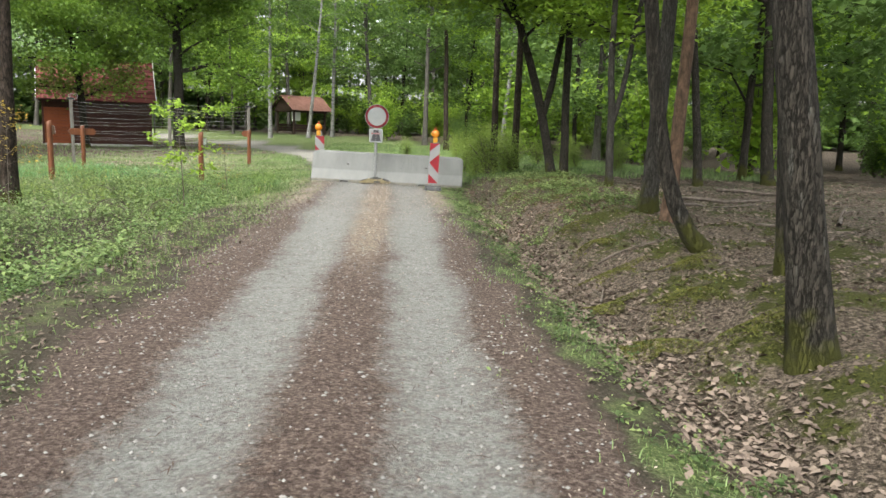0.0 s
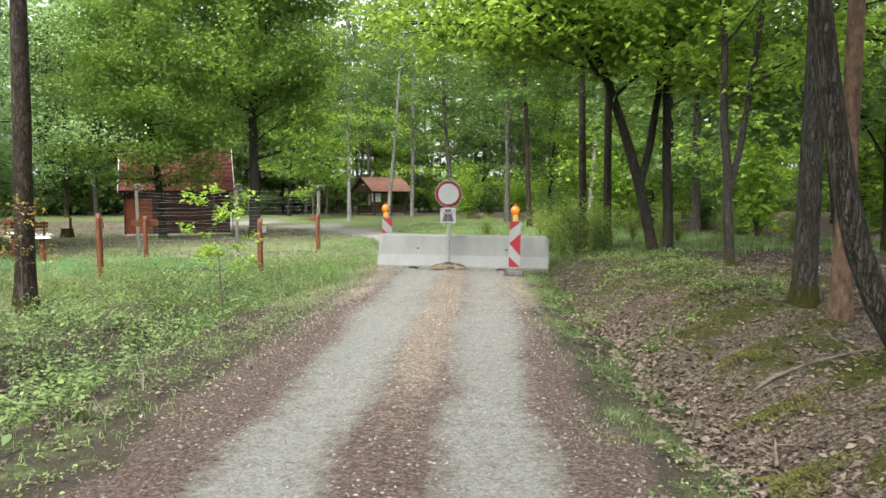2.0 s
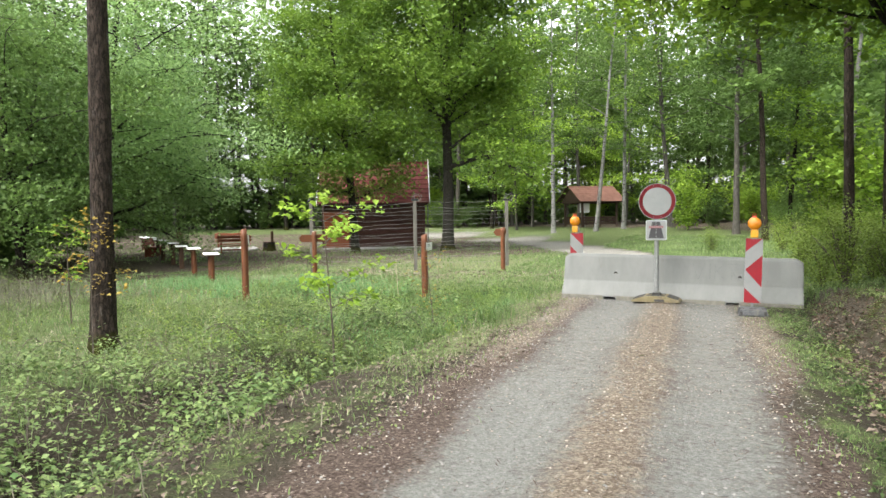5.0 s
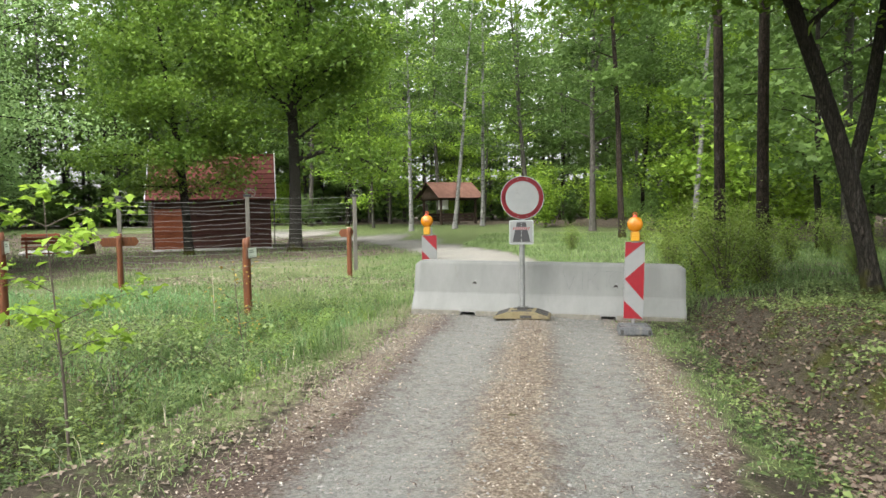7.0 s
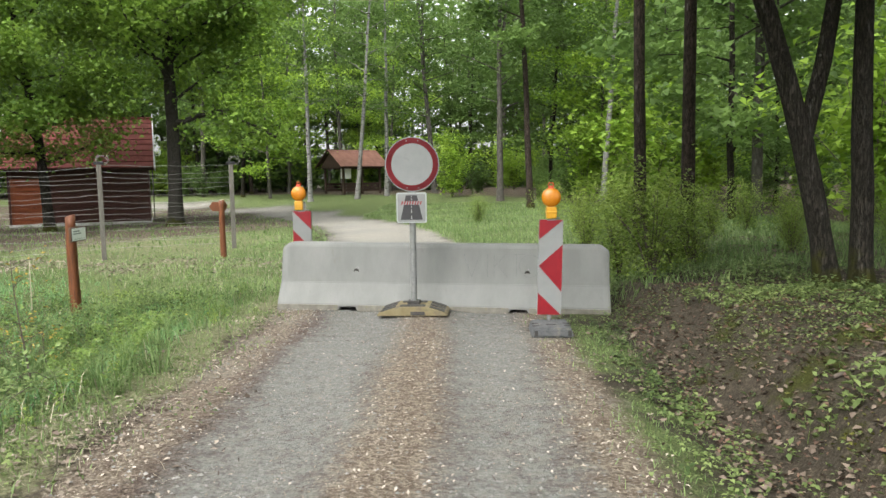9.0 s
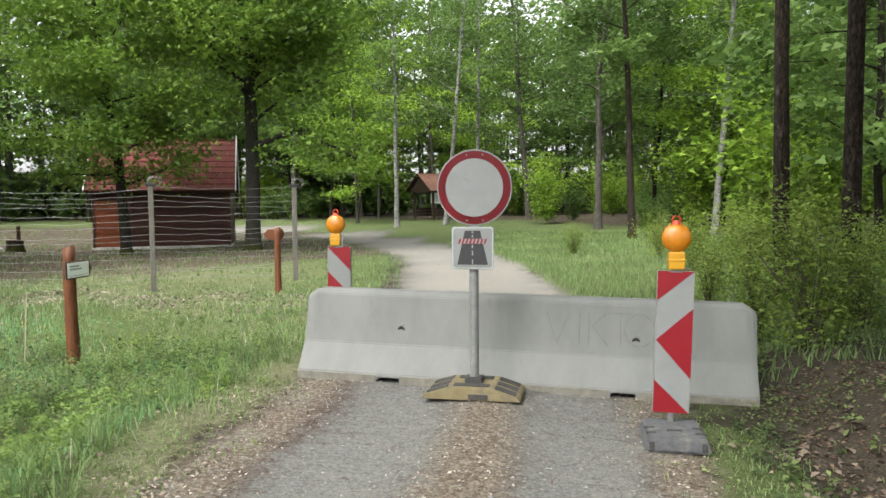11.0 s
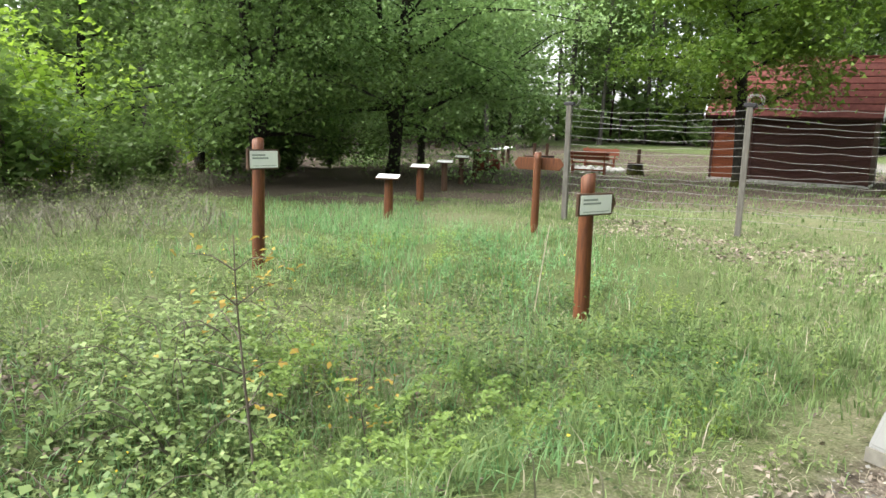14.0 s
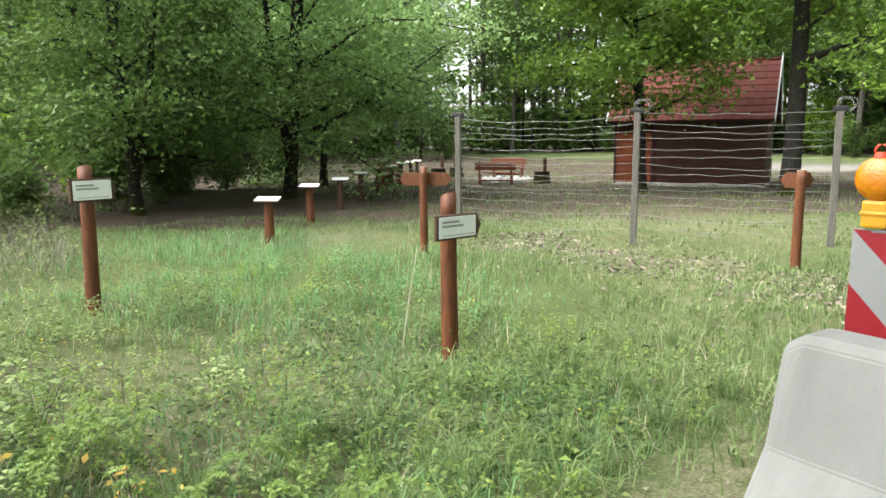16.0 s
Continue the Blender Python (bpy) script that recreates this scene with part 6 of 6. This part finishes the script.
    x, y, o = scatter(rng, 5500, -5, 4, -1, 17.3, lambda x, y, o: np.exp(-((np.abs(o + 0.1) - 1.9) / 0.35) ** 2))
    rep = np.repeat(on_ground(x, y, 0.015), 8, axis=0) + rng.normal(0, 1, (len(x) * 8, 3)) * np.array([0.05, 0.05, 0.012])
    stuff("verge_herbs", leaf_mesh("verge_herbs", rep, rng, 0.03, 0.9, 0.6), M_HERB, "low plantain and clover on the verge", "weeds")
    x, y, o = scatter(rng, 5000, -22, -10, 7, 22, lambda x, y, o: smooth(-10, -12.5, x) * (0.5 + 0.4 * waves(x, y, 1.1)) * (y < 17 + np.maximum(0, -x - 17) * 0.9))
    rep = np.repeat(on_ground(x, y, 0.05), 8, axis=0) + rng.normal(0, 1, (len(x) * 8, 3)) * np.array([0.14, 0.14, 0.0])
    rep[:, 2] += np.abs(rng.normal(0.25, 0.2, len(rep)))
    stuff("thicket_weeds", leaf_mesh("thicket_weeds", rep, rng, 0.06, 0.8, 0.5), M_HERB, "tall weeds before the thicket", "weeds")
    x, y, o = scatter(rng, 9000, 2.4, 12, 2, 24, lambda x, y, o: smooth(2.2, 3.2, o) * np.clip(0.15 + 0.7 * waves(x, y, 0.9), 0, 1))
    rep = np.repeat(on_ground(x, y, 0.01), 9, axis=0) + rng.normal(0, 1, (len(x) * 9, 3)) * np.array([0.1, 0.1, 0.015])
    stuff("woodland_herbs", leaf_mesh("woodland_herbs", rep, rng, 0.032, 1.0, 0.5), M_IVY, "sparse green herbs on the forest floor", "weeds")
    # brambles on the ditch bank
    spots = [(-4.2, 8.0), (-3.6, 6.6), (-4.6, 9.4), (-4.9, 7.0), (-3.9, 14.2), (-3.4, 13.6), (-4.5, 13.2), (-5.1, 14.75), (-4.5, 14.7), (-5.9, 15.0), (-4.3, 10.8), (-5.4, 10.2), (-5.6, 15.4), (-3.9, 12.4), (-3.6, 9.0), (-4.4, 6.0), (-5.6, 8.4), (-3.2, 5.2), (-4.9, 11.6), (-6.2, 9.3), (-3.4, 7.6), (-4.0, 9.8), (-5.2, 5.4), (-3.0, 6.2), (-4.6, 8.0)]
    for k, (bx, by) in enumerate(spots):
        n = 300
        c = rng.normal(0, 1, (n, 3)) * np.array([0.30, 0.30, 0.0]) + np.array([bx, by, 0])
        c[:, 2] = land(c[:, 0], c[:, 1]) + np.abs(rng.normal(0.24, 0.13, n))
        t = Tubes()
        g = ground_at(bx, by)
        for q in range(7):
            a = rng.uniform(0, 6.28)
            s = np.linspace(0, 1, 6)
            t.add(np.stack([0.6 * s * math.cos(a), 0.6 * s * math.sin(a), -0.03 + 0.4 * np.sin(s * 2.3)], 1), [0.003] * 6, 4)
        top = thing("bramble", pose(bx, by, g), "low bramble with pale green leaves on the ditch bank", "bramble", "brambles along the ditch")
        tagged(part("cane_tangle", t.mesh("cane_tangle"), M_TWIG, top), kind="stuff")
        part("foliage", leaf_mesh("foliage", c - np.array([bx, by, g]), rng, 0.045, 1.0, 0.7, 0.1), M_BRAMBLE, top)
    for name, mat, count, label in (("leafy_weeds", M_HERB, 120, "clumps of leafy weeds along the ditch"), ("dark_weeds", M_IVY, 170, "clumps of dark green weeds along the ditch"),
                                    ("yellow_weeds", M_FERN, 110, "clumps of yellow-green weeds along the ditch")):
        x, y, o = scatter(rng, count * 9, -12, -1.5, 3, 19, lambda x, y, o: np.exp(-((o + 4.6) / 1.9) ** 2) * (o < -2.3) * 0.35 * ((y > 10.5) if name == "yellow_weeds" else (0.4 + 0.6 * (y > 10.5)) if name == "leafy_weeds" else 1.0))
        m = 55
        c = np.repeat(on_ground(x, y), m, axis=0)
        wide = np.repeat(rng.uniform(0.08, 0.26, len(x)), m)
        c[:, :2] += rng.normal(0, 1, (len(c), 2)) * wide[:, None]
        c[:, 2] = land(c[:, 0], c[:, 1]) + np.abs(rng.normal(0.0, 0.75, len(c))) * wide * 1.1 + 0.02
        stuff(name, leaf_mesh(name, c, rng, 0.05, 0.9, 0.5), mat, label, "weeds")
    x, y, o = scatter(rng, 3600, -10, -2, 10.5, 20, lambda x, y, o: (o < -2.3) * np.clip(0.15 + 0.6 * waves(x - 3, y + 1, 1.3) + 0.5 * waves(x, y, 4.3), 0, 1))
    stuff("yellow_green_herbs", herb_mesh("yellow_green_herbs", on_ground(x, y), rng, 0.2, 0.04, 12, 0.5), M_SHRUB, "yellow-green herbs with small leaves in the meadow", "weeds")
    x, y, o = scatter(rng, 900, -13, -6, 15.5, 21, lambda x, y, o: np.exp(-(((x + 8.6) / 2.2) ** 2 + ((y - 19.4) / 1.0) ** 2)))
    stuff("lush_herbs", herb_mesh("lush_herbs", on_ground(x, y), rng, 0.24, 0.085, 11, 0.3), M_GRASS_BLUE, "lush narrow-leaved herbs by the signpost", "weeds")
    # dry grass and leaf bits along the edge of the track
    x, y, o = scatter(rng, 26000, -4.5, -0.8, 8, 18, lambda x, y, o: np.exp(-((o + 1.95 + 0.15 * waves(x, y, 2.2)) / 0.45) ** 2) * smooth(8, 12, y) * np.clip(0.5 + 0.6 * waves(x, y, 2.8), 0.1, 1))
    half = len(x) // 2
    stuff("dry_grass", blade_mesh("dry_grass", on_ground(x[:half], y[:half], 0.005), rng, 0.05, 0.0014, 3.0), M_STRAW, "dry flattened grass along the track edge", "grass")
    stuff("fallen_leaves", leaf_mesh("fallen_leaves", on_ground(x[half:], y[half:], 0.015), rng, 0.038, 1.2, 0.55, 0.15), M_CHIP, "pale leaf bits along the track edge", "leaf litter")
    # moss, red-brown leaves and weeds on the soil bank
    x, y, o = scatter(rng, 42000, 2.2, 7, 0.5, 17, lambda x, y, o: smooth(2.35, 2.8, o) * (1 - smooth(3.8, 5.2, o)) * np.clip(0.1 + 0.75 * waves(x, y, 3.9) + 0.4 * waves(x + 5, y - 1, 7.3), 0, 1))
    stuff("moss_tufts", leaf_mesh("moss_tufts", on_ground(x, y, 0.008), rng, 0.03, 0.35, 0.6), M_MOSS, "moss over the hummocks of the ditch bank", "moss")
    x, y, o = scatter(rng, 14000, 1.6, 6, 9.5, 18, lambda x, y, o: smooth(1.9, 2.4, o) * (1 - smooth(3.6, 5.5, o)) * (0.7 + 0.3 * waves(x, y, 4.4)))
    stuff("fallen_leaves", leaf_mesh("fallen_leaves", on_ground(x, y, 0.012), rng, 0.04, 0.8, 0.6, 0.16), M_RED_LEAF, "red-brown fallen leaves on the soil bank", "leaf litter")
    x, y, o = scatter(rng, 3800, 1.4, 6.5, 9, 19, lambda x, y, o: smooth(1.9, 2.3, o) * (1 - smooth(3.8, 5.5, o)) * np.clip(0.2 + 0.8 * waves(x, y, 2.2), 0, 1))
    stuff("bank_herbs", herb_mesh("bank_herbs", on_ground(x, y), rng, 0.12, 0.07, 10), M_HERB, "low green herbs on the soil bank", "weeds")
    # ferns
    for k, (bx, by) in enumerate(((-5.05, 15.45), (-5.25, 15.8), (-4.75, 15.25), (-4.5, 15.9), (-5.5, 15.5), (-3.7, 15.1), (-3.3, 15.5), (-4.1, 15.8), (-3.0, 14.9), (-4.5, 16.6), (-3.6, 16.3))):
        g = ground_at(bx, by)
        cs = []
        for q in range(9):
            a = rng.uniform(0, 6.28)
            ln = rng.uniform(0.28, 0.45)
            for s in np.linspace(0.15, 1, 16):
                px, pz = ln * s * 0.75, ln * (0.95 * math.sin(s * 1.9))
                half = 0.075 * (1 - s) + 0.012
                for w in (-1, -0.4, 0.4, 1):
                    cs.append((px * math.cos(a) - w * half * math.sin(a), px * math.sin(a) + w * half * math.cos(a), pz))
        top = thing("fern", pose(bx, by, g), "light green fern with arching fronds in the ditch", "fern", "ferns in the ditch")
        part("foliage", leaf_mesh("foliage", np.array(cs), rng, 0.034, 0.8, 0.45, 0.05), M_FERN, top)
    # leaf litter showing in patches between the weeds, and dark creeping weeds in the ditch
    def gaps(x, y, o):
        return np.exp(-((o + 3.9) / 1.7) ** 2) * np.clip(0.15 + 0.9 * waves(x + 1.7, y, 1.9) + 0.4 * waves(x, y, 5.2), 0, 1) * (o < -2.0)

    x, y, o = scatter(rng, 22000, -9, -1.6, 2, 17, gaps)
    stuff("fallen_leaves", leaf_mesh("fallen_leaves", on_ground(x, y, 0.02), rng, 0.052, 1.3, 0.6, 0.16), M_DEAD_LEAF, "dry brown leaves between the ditch weeds", "leaf litter")
    x, y, o = scatter(rng, 3000, -8, -1.6, 2, 15, lambda x, y, o: np.exp(-((o + 3.4) / 1.1) ** 2) * np.clip(0.3 + 0.8 * waves(x, y + 0.6, 2.6), 0, 1))
    rep = np.repeat(on_ground(x, y, 0.02), 8, axis=0) + rng.normal(0, 1, (len(x) * 8, 3)) * np.array([0.09, 0.09, 0.0])
    rep[:, 2] = land(rep[:, 0], rep[:, 1]) + np.abs(rng.normal(0.05, 0.05, len(rep))) + 0.01
    stuff("ivy_weeds", leaf_mesh("ivy_weeds", rep, rng, 0.04, 1.0, 0.6), M_IVY, "dark creeping weeds in the ditch", "weeds")
    x, y, o = scatter(rng, 5000, -9, -2, 3, 17, lambda x, y, o: np.exp(-((o + 4.2) / 1.8) ** 2) * np.clip(0.2 + 0.8 * waves(x, y, 2.9), 0, 1))
    stuff("dead_weed_stems", blade_mesh("dead_weed_stems", on_ground(x, y), rng, 0.26, 0.004, 1.1), M_BRUSH, "brown dead stems among the ditch weeds", "brush")
    x, y, o = scatter(rng, 5000, -7.5, -4.3, 12.6, 15, lambda x, y, o: np.exp(-(((x + 5.5) / 0.9) ** 2 + ((y - 13.7) / 0.55) ** 2)))
    stuff("fallen_leaves", leaf_mesh("fallen_leaves", on_ground(x, y, 0.02), rng, 0.05, 1.0, 0.6, 0.15), M_DEAD_LEAF, "pale dry leaves on a bare spot beside the ditch", "leaf litter")
    x, y, o = scatter(rng, 4000, 1.4, 4.5, 11.5, 20, lambda x, y, o: smooth(1.15, 1.5, o) * np.clip(0.3 + 0.7 * waves(x, y, 2.4), 0, 1))
    rep = np.repeat(on_ground(x, y, 0.02), 7, axis=0) + rng.normal(0, 1, (len(x) * 7, 3)) * np.array([0.07, 0.07, 0.0])
    rep[:, 2] = land(rep[:, 0], rep[:, 1]) + np.abs(rng.normal(0.03, 0.03, len(rep))) + 0.01
    stuff("bank_weeds", leaf_mesh("bank_weeds", rep, rng, 0.034, 1.0, 0.6), M_HERB, "small green weeds on the soil bank", "weeds")
    # yellow flowers
    x, y, o = scatter(rng, 900, -9, -2, 10, 20, lambda x, y, o: (o < -2.2) * 0.28 * (0.6 + waves(x, y, 1.4)))
    stuff("yellow_flowers", leaf_mesh("yellow_flowers", on_ground(x, y, 0.2), rng, 0.018, 0.9, 0.9), M_BLOSSOM, "small yellow meadow flowers", "flowers")

    # fallen leaves, chips and pebbles
    def floor_leaves(x, y, o):
        return smooth(2.0, 2.8, o) * (1 - 0.75 * smooth(9, 13.5, y) * (o < 5)) * (0.75 + 0.35 * waves(x, y, 1.7))

    x, y, o = scatter(rng, 46000, 1.2, 14, 0.5, 24, floor_leaves)
    stuff("fallen_leaves", leaf_mesh("fallen_leaves", on_ground(x, y, 0.012), rng, 0.055, 1.0, 0.6, 0.15), M_DEAD_LEAF, "dry brown and pale leaves on the forest floor", "leaf litter")
    x, y, o = scatter(rng, 20000, 1.0, 3.6, 0.5, 17, lambda x, y, o: np.exp(-((o - 2.35) / 0.4) ** 2) * (1 - 0.6 * smooth(9.5, 13, y)))
    stuff("fallen_leaves", leaf_mesh("fallen_leaves", on_ground(x, y, 0.015), rng, 0.062, 0.9, 0.6, 0.16), M_DEAD_LEAF, "dry leaves gathered in the ditch", "leaf litter")
    x, y, o = scatter(rng, 9000, -6, -1, 0.5, 14, lambda x, y, o: np.exp(-((o + 2.7) / 1.1) ** 2) * 0.7)
    stuff("fallen_leaves", leaf_mesh("fallen_leaves", on_ground(x, y, 0.012), rng, 0.05, 1.5, 0.6), M_DEAD_LEAF, "dry leaves on the meadow edge", "leaf litter")
    x, y, o = scatter(rng, 6000, -11, -3, 20.8, 25, lambda x, y, o: (o < -1.7) * np.exp(-((y - 22.9 + 0.12 * (x + 6)) / 0.9) ** 2) * (0.6 + 0.4 * waves(x, y, 2.2)))
    stuff("fallen_leaves", leaf_mesh("fallen_leaves", on_ground(x, y, 0.02), rng, 0.075, 1.3, 0.6), M_CHIP, "band of dry leaves before the fence", "leaf litter")
    x, y, o = scatter(rng, 52000, -3.2, 2.5, 0.5, 19, lambda x, y, o: (np.abs(o + 0.15) < 1.75) * (0.35 + 0.65 * smooth(7, 13, y)) * (0.2 + 0.6 * np.exp(-(o / 0.35) ** 2) * smooth(3, 10, y) + 0.55 * np.exp(-((np.abs(o + 0.15) - 1.4) / 0.25) ** 2)))
    stuff("road_chips", leaf_mesh("road_chips", on_ground(x, y, 0.008), rng, 0.02, 1.2, 0.5, 0.12), M_CHIP, "bark chips and leaf bits on the track", "litter")
    x, y, o = scatter(rng, 9000, -3.2, 2.5, 6, 18, lambda x, y, o: smooth(6, 13, y) * (np.exp(-((np.abs(o + 0.1) - 1.4) / 0.25) ** 2) + 0.8 * np.exp(-(o / 0.3) ** 2) + 0.06) * (np.abs(o) < 1.9))
    stuff("pale_chips", leaf_mesh("pale_chips", on_ground(x, y, 0.01), rng, 0.026, 1.3, 0.5, 0.15), M_PALE_CHIP, "pale wood chips strewn on the track", "litter")
    x, y, o = scatter(rng, 12000, -2.6, 2.4, 0.5, 18, lambda x, y, o: (np.abs(o + 0.15) < 1.6) * 0.75)
    n = len(x)
    c = on_ground(x, y, 0.004)
    s = (0.008 * rng.uniform(0.5, 1.9, n))[:, None]
    dirs = np.array([(1, 0, 0), (0, 1, 0), (-1, 0, 0), (0, -1, 0), (0, 0, 0.7)])
    jit = rng.uniform(0.7, 1.3, (n, 5, 1))
    v = (c[:, None, :] + dirs[None] * jit * s[:, None, :]).reshape(-1, 3)
    base = np.arange(n)[:, None] * 5
    stuff("road_pebbles", packed("road_pebbles", v, (base + np.array([0, 1, 4, 1, 2, 4, 2, 3, 4, 3, 0, 4])).ravel(), np.arange(0, 12 * n, 3)), M_PEBBLE,
          "small pale pebbles on the track", "gravel")
    x, y, o = scatter(rng, 3600, -3, 2.5, 0.5, 18, lambda x, y, o: (np.abs(o + 0.15) < 1.75) * 0.8)
    stuff("track_twigs", leaf_mesh("track_twigs", on_ground(x, y, 0.008), rng, 0.075, 3.0, 0.07, 0.03), M_NEEDLE_DRY, "dark twigs and pine needles on the track", "litter")
    # moss cushions beside the ditch
    for k, (bx, by, br) in enumerate(((2.95, 6.2, 0.32), (2.7, 5.1, 0.26), (3.2, 4.4, 0.3), (2.75, 3.7, 0.3), (3.0, 7.4, 0.25), (3.4, 3.3, 0.36), (2.9, 8.8, 0.24), (3.6, 5.6, 0.25), (-4.3, 6.3, 0.4), (-4.9, 7.2, 0.35))):
        n = 2600
        a, rr = rng.uniform(0, 6.28, n), br * np.sqrt(rng.uniform(0, 1, n))
        rr = rr * (1 + 0.3 * np.sin(a * 3 + k) + 0.2 * np.sin(a * 5 + 2 * k))
        px, py = bx + rr * np.cos(a), by + rr * np.sin(a) * 0.8
        c = on_ground(px, py)
        c[:, 2] += 0.06 * np.clip(1 - (rr / br / 1.4) ** 2, 0, 1) + rng.uniform(0, 0.012, n)
        g = ground_at(bx, by)
        top = thing("moss_cushion", pose(bx, by, g), "yellow-green moss cushion on the forest floor", "moss", "moss cushions by the ditch")
        part("cushion", leaf_mesh("cushion", c - np.array([bx, by, g]), rng, 0.016, 0.5, 0.5), M_MOSS, top)


build_plants()


def sapling(x, y, h, seed, green, n, leaf, label, r=0.012):
    rng = np.random.default_rng(seed)
    top = thing("sapling", pose(x, y, ground_at(x, y)), label, "sapling")
    t, clumps = Tubes(), []
    line = np.stack([0.04 * np.sin(np.linspace(0, 3, 10) + seed), 0.04 * np.cos(np.linspace(0, 3, 10)), np.linspace(-0.05, h, 10)], 1)
    t.add(line, r * np.linspace(1.3, 0.3, 10), 6)
    for k in range(9):
        z = int(4 + k * 0.6)
        a = k * 2.4
        ln = h * rng.uniform(0.14, 0.3)
        e = line[z] + np.array([math.cos(a) * ln, math.sin(a) * ln, ln * 0.35])
        t.add([line[z], (line[z] + e) / 2 + np.array([0, 0, 0.03]), e], [r * 0.5, r * 0.35, r * 0.15], 4)
        clumps += [(e, 0.10), ((line[z] + e) / 2, 0.08)]
    clumps.append((line[-1], 0.1))
    tagged(part("branchwork", t.mesh("branchwork"), M_TWIG, top), kind="stuff")
    part("foliage", leaf_mesh("foliage", leaf_places(clumps, n, rng, 0.6), rng, leaf, 0.7), green, top)


sapling(-3.9, 11.75, 2.3, 1, M_LEAF_OAK, 420, 0.1, "thin young oak sapling with fresh leaves in the meadow")
sapling(-3.96, 14.9, 1.45, 2, M_RUST_LEAF, 60, 0.045, "thin sapling with yellowish young leaves", 0.008)
sapling(-4.24, 15.65, 0.6, 3, M_RUST_LEAF, 40, 0.04, "small sapling with yellowish young leaves", 0.006)
sapling(-6.42, 10.55, 1.7, 5, M_RUST_LEAF, 170, 0.06, "thin yellow-leaved sapling against the pine", 0.007)
sapling(-9.2, 12.6, 1.6, 4, M_LEAF_OAK, 200, 0.085, "thin young oak sapling with fresh leaves in the meadow")


def fallen_stick(x, y, yaw, ln, r, seed):
    rng = np.random.default_rng(seed)
    top = thing("fallen_branch", Matrix(), "dry fallen branch lying on the leaf litter", "branch", "fallen branches on the forest floor")
    s = np.linspace(-0.5, 0.5, 9)
    px, py = x + ln * s * math.cos(radians(yaw)), y + ln * s * math.sin(radians(yaw))
    z = land(px, py)
    pts = np.stack([px, py, z + r + 0.006 + np.abs(rng.normal(0, 0.012, 9))], 1)
    t = Tubes()
    t.add(pts, r * np.linspace(1.2, 0.4, 9), 7, 0.1, rng)
    for q in (3, 5, 6):
        e = pts[q] + np.array([rng.uniform(-0.3, 0.3), rng.uniform(-0.3, 0.3), rng.uniform(0.03, 0.12)])
        t.add([pts[q], e], [r * 0.5, r * 0.2], 5)
    part("wood", t.mesh("wood"), M_TWIG, top)


for k, (sx, sy, syaw, sl, sr) in enumerate(((2.72, 5.6, 75, 0.4, 0.014), (3.5, 6.9, 12, 1.2, 0.012), (6.2, 10.6, -25, 2.2, 0.03), (5.4, 9.8, 20, 1.6, 0.02), (6.8, 8.6, 60, 1.8, 0.025),
                                            (5.6, 7.2, -10, 1.2, 0.014), (7.4, 12.5, -40, 2.0, 0.03), (2.9, 14.0, 15, 0.8, 0.012), (4.4, 5.0, 30, 0.7, 0.01))):
    fallen_stick(sx, sy, syaw, sl, sr, 60 + k)
straw = Tubes()
straw.add([(0, 0, -0.02), (-0.1, 0.15, 0.45), (-0.2, 0.3, 0.85)], [0.008, 0.007, 0.004], 6)
reed = thing("dry_reed", pose(-6.3, 18.4, ground_at(-6.3, 18.4)), "single pale dry reed stem leaning in the meadow", "reed")
part("stem", straw.mesh("stem"), M_STRAW, reed)
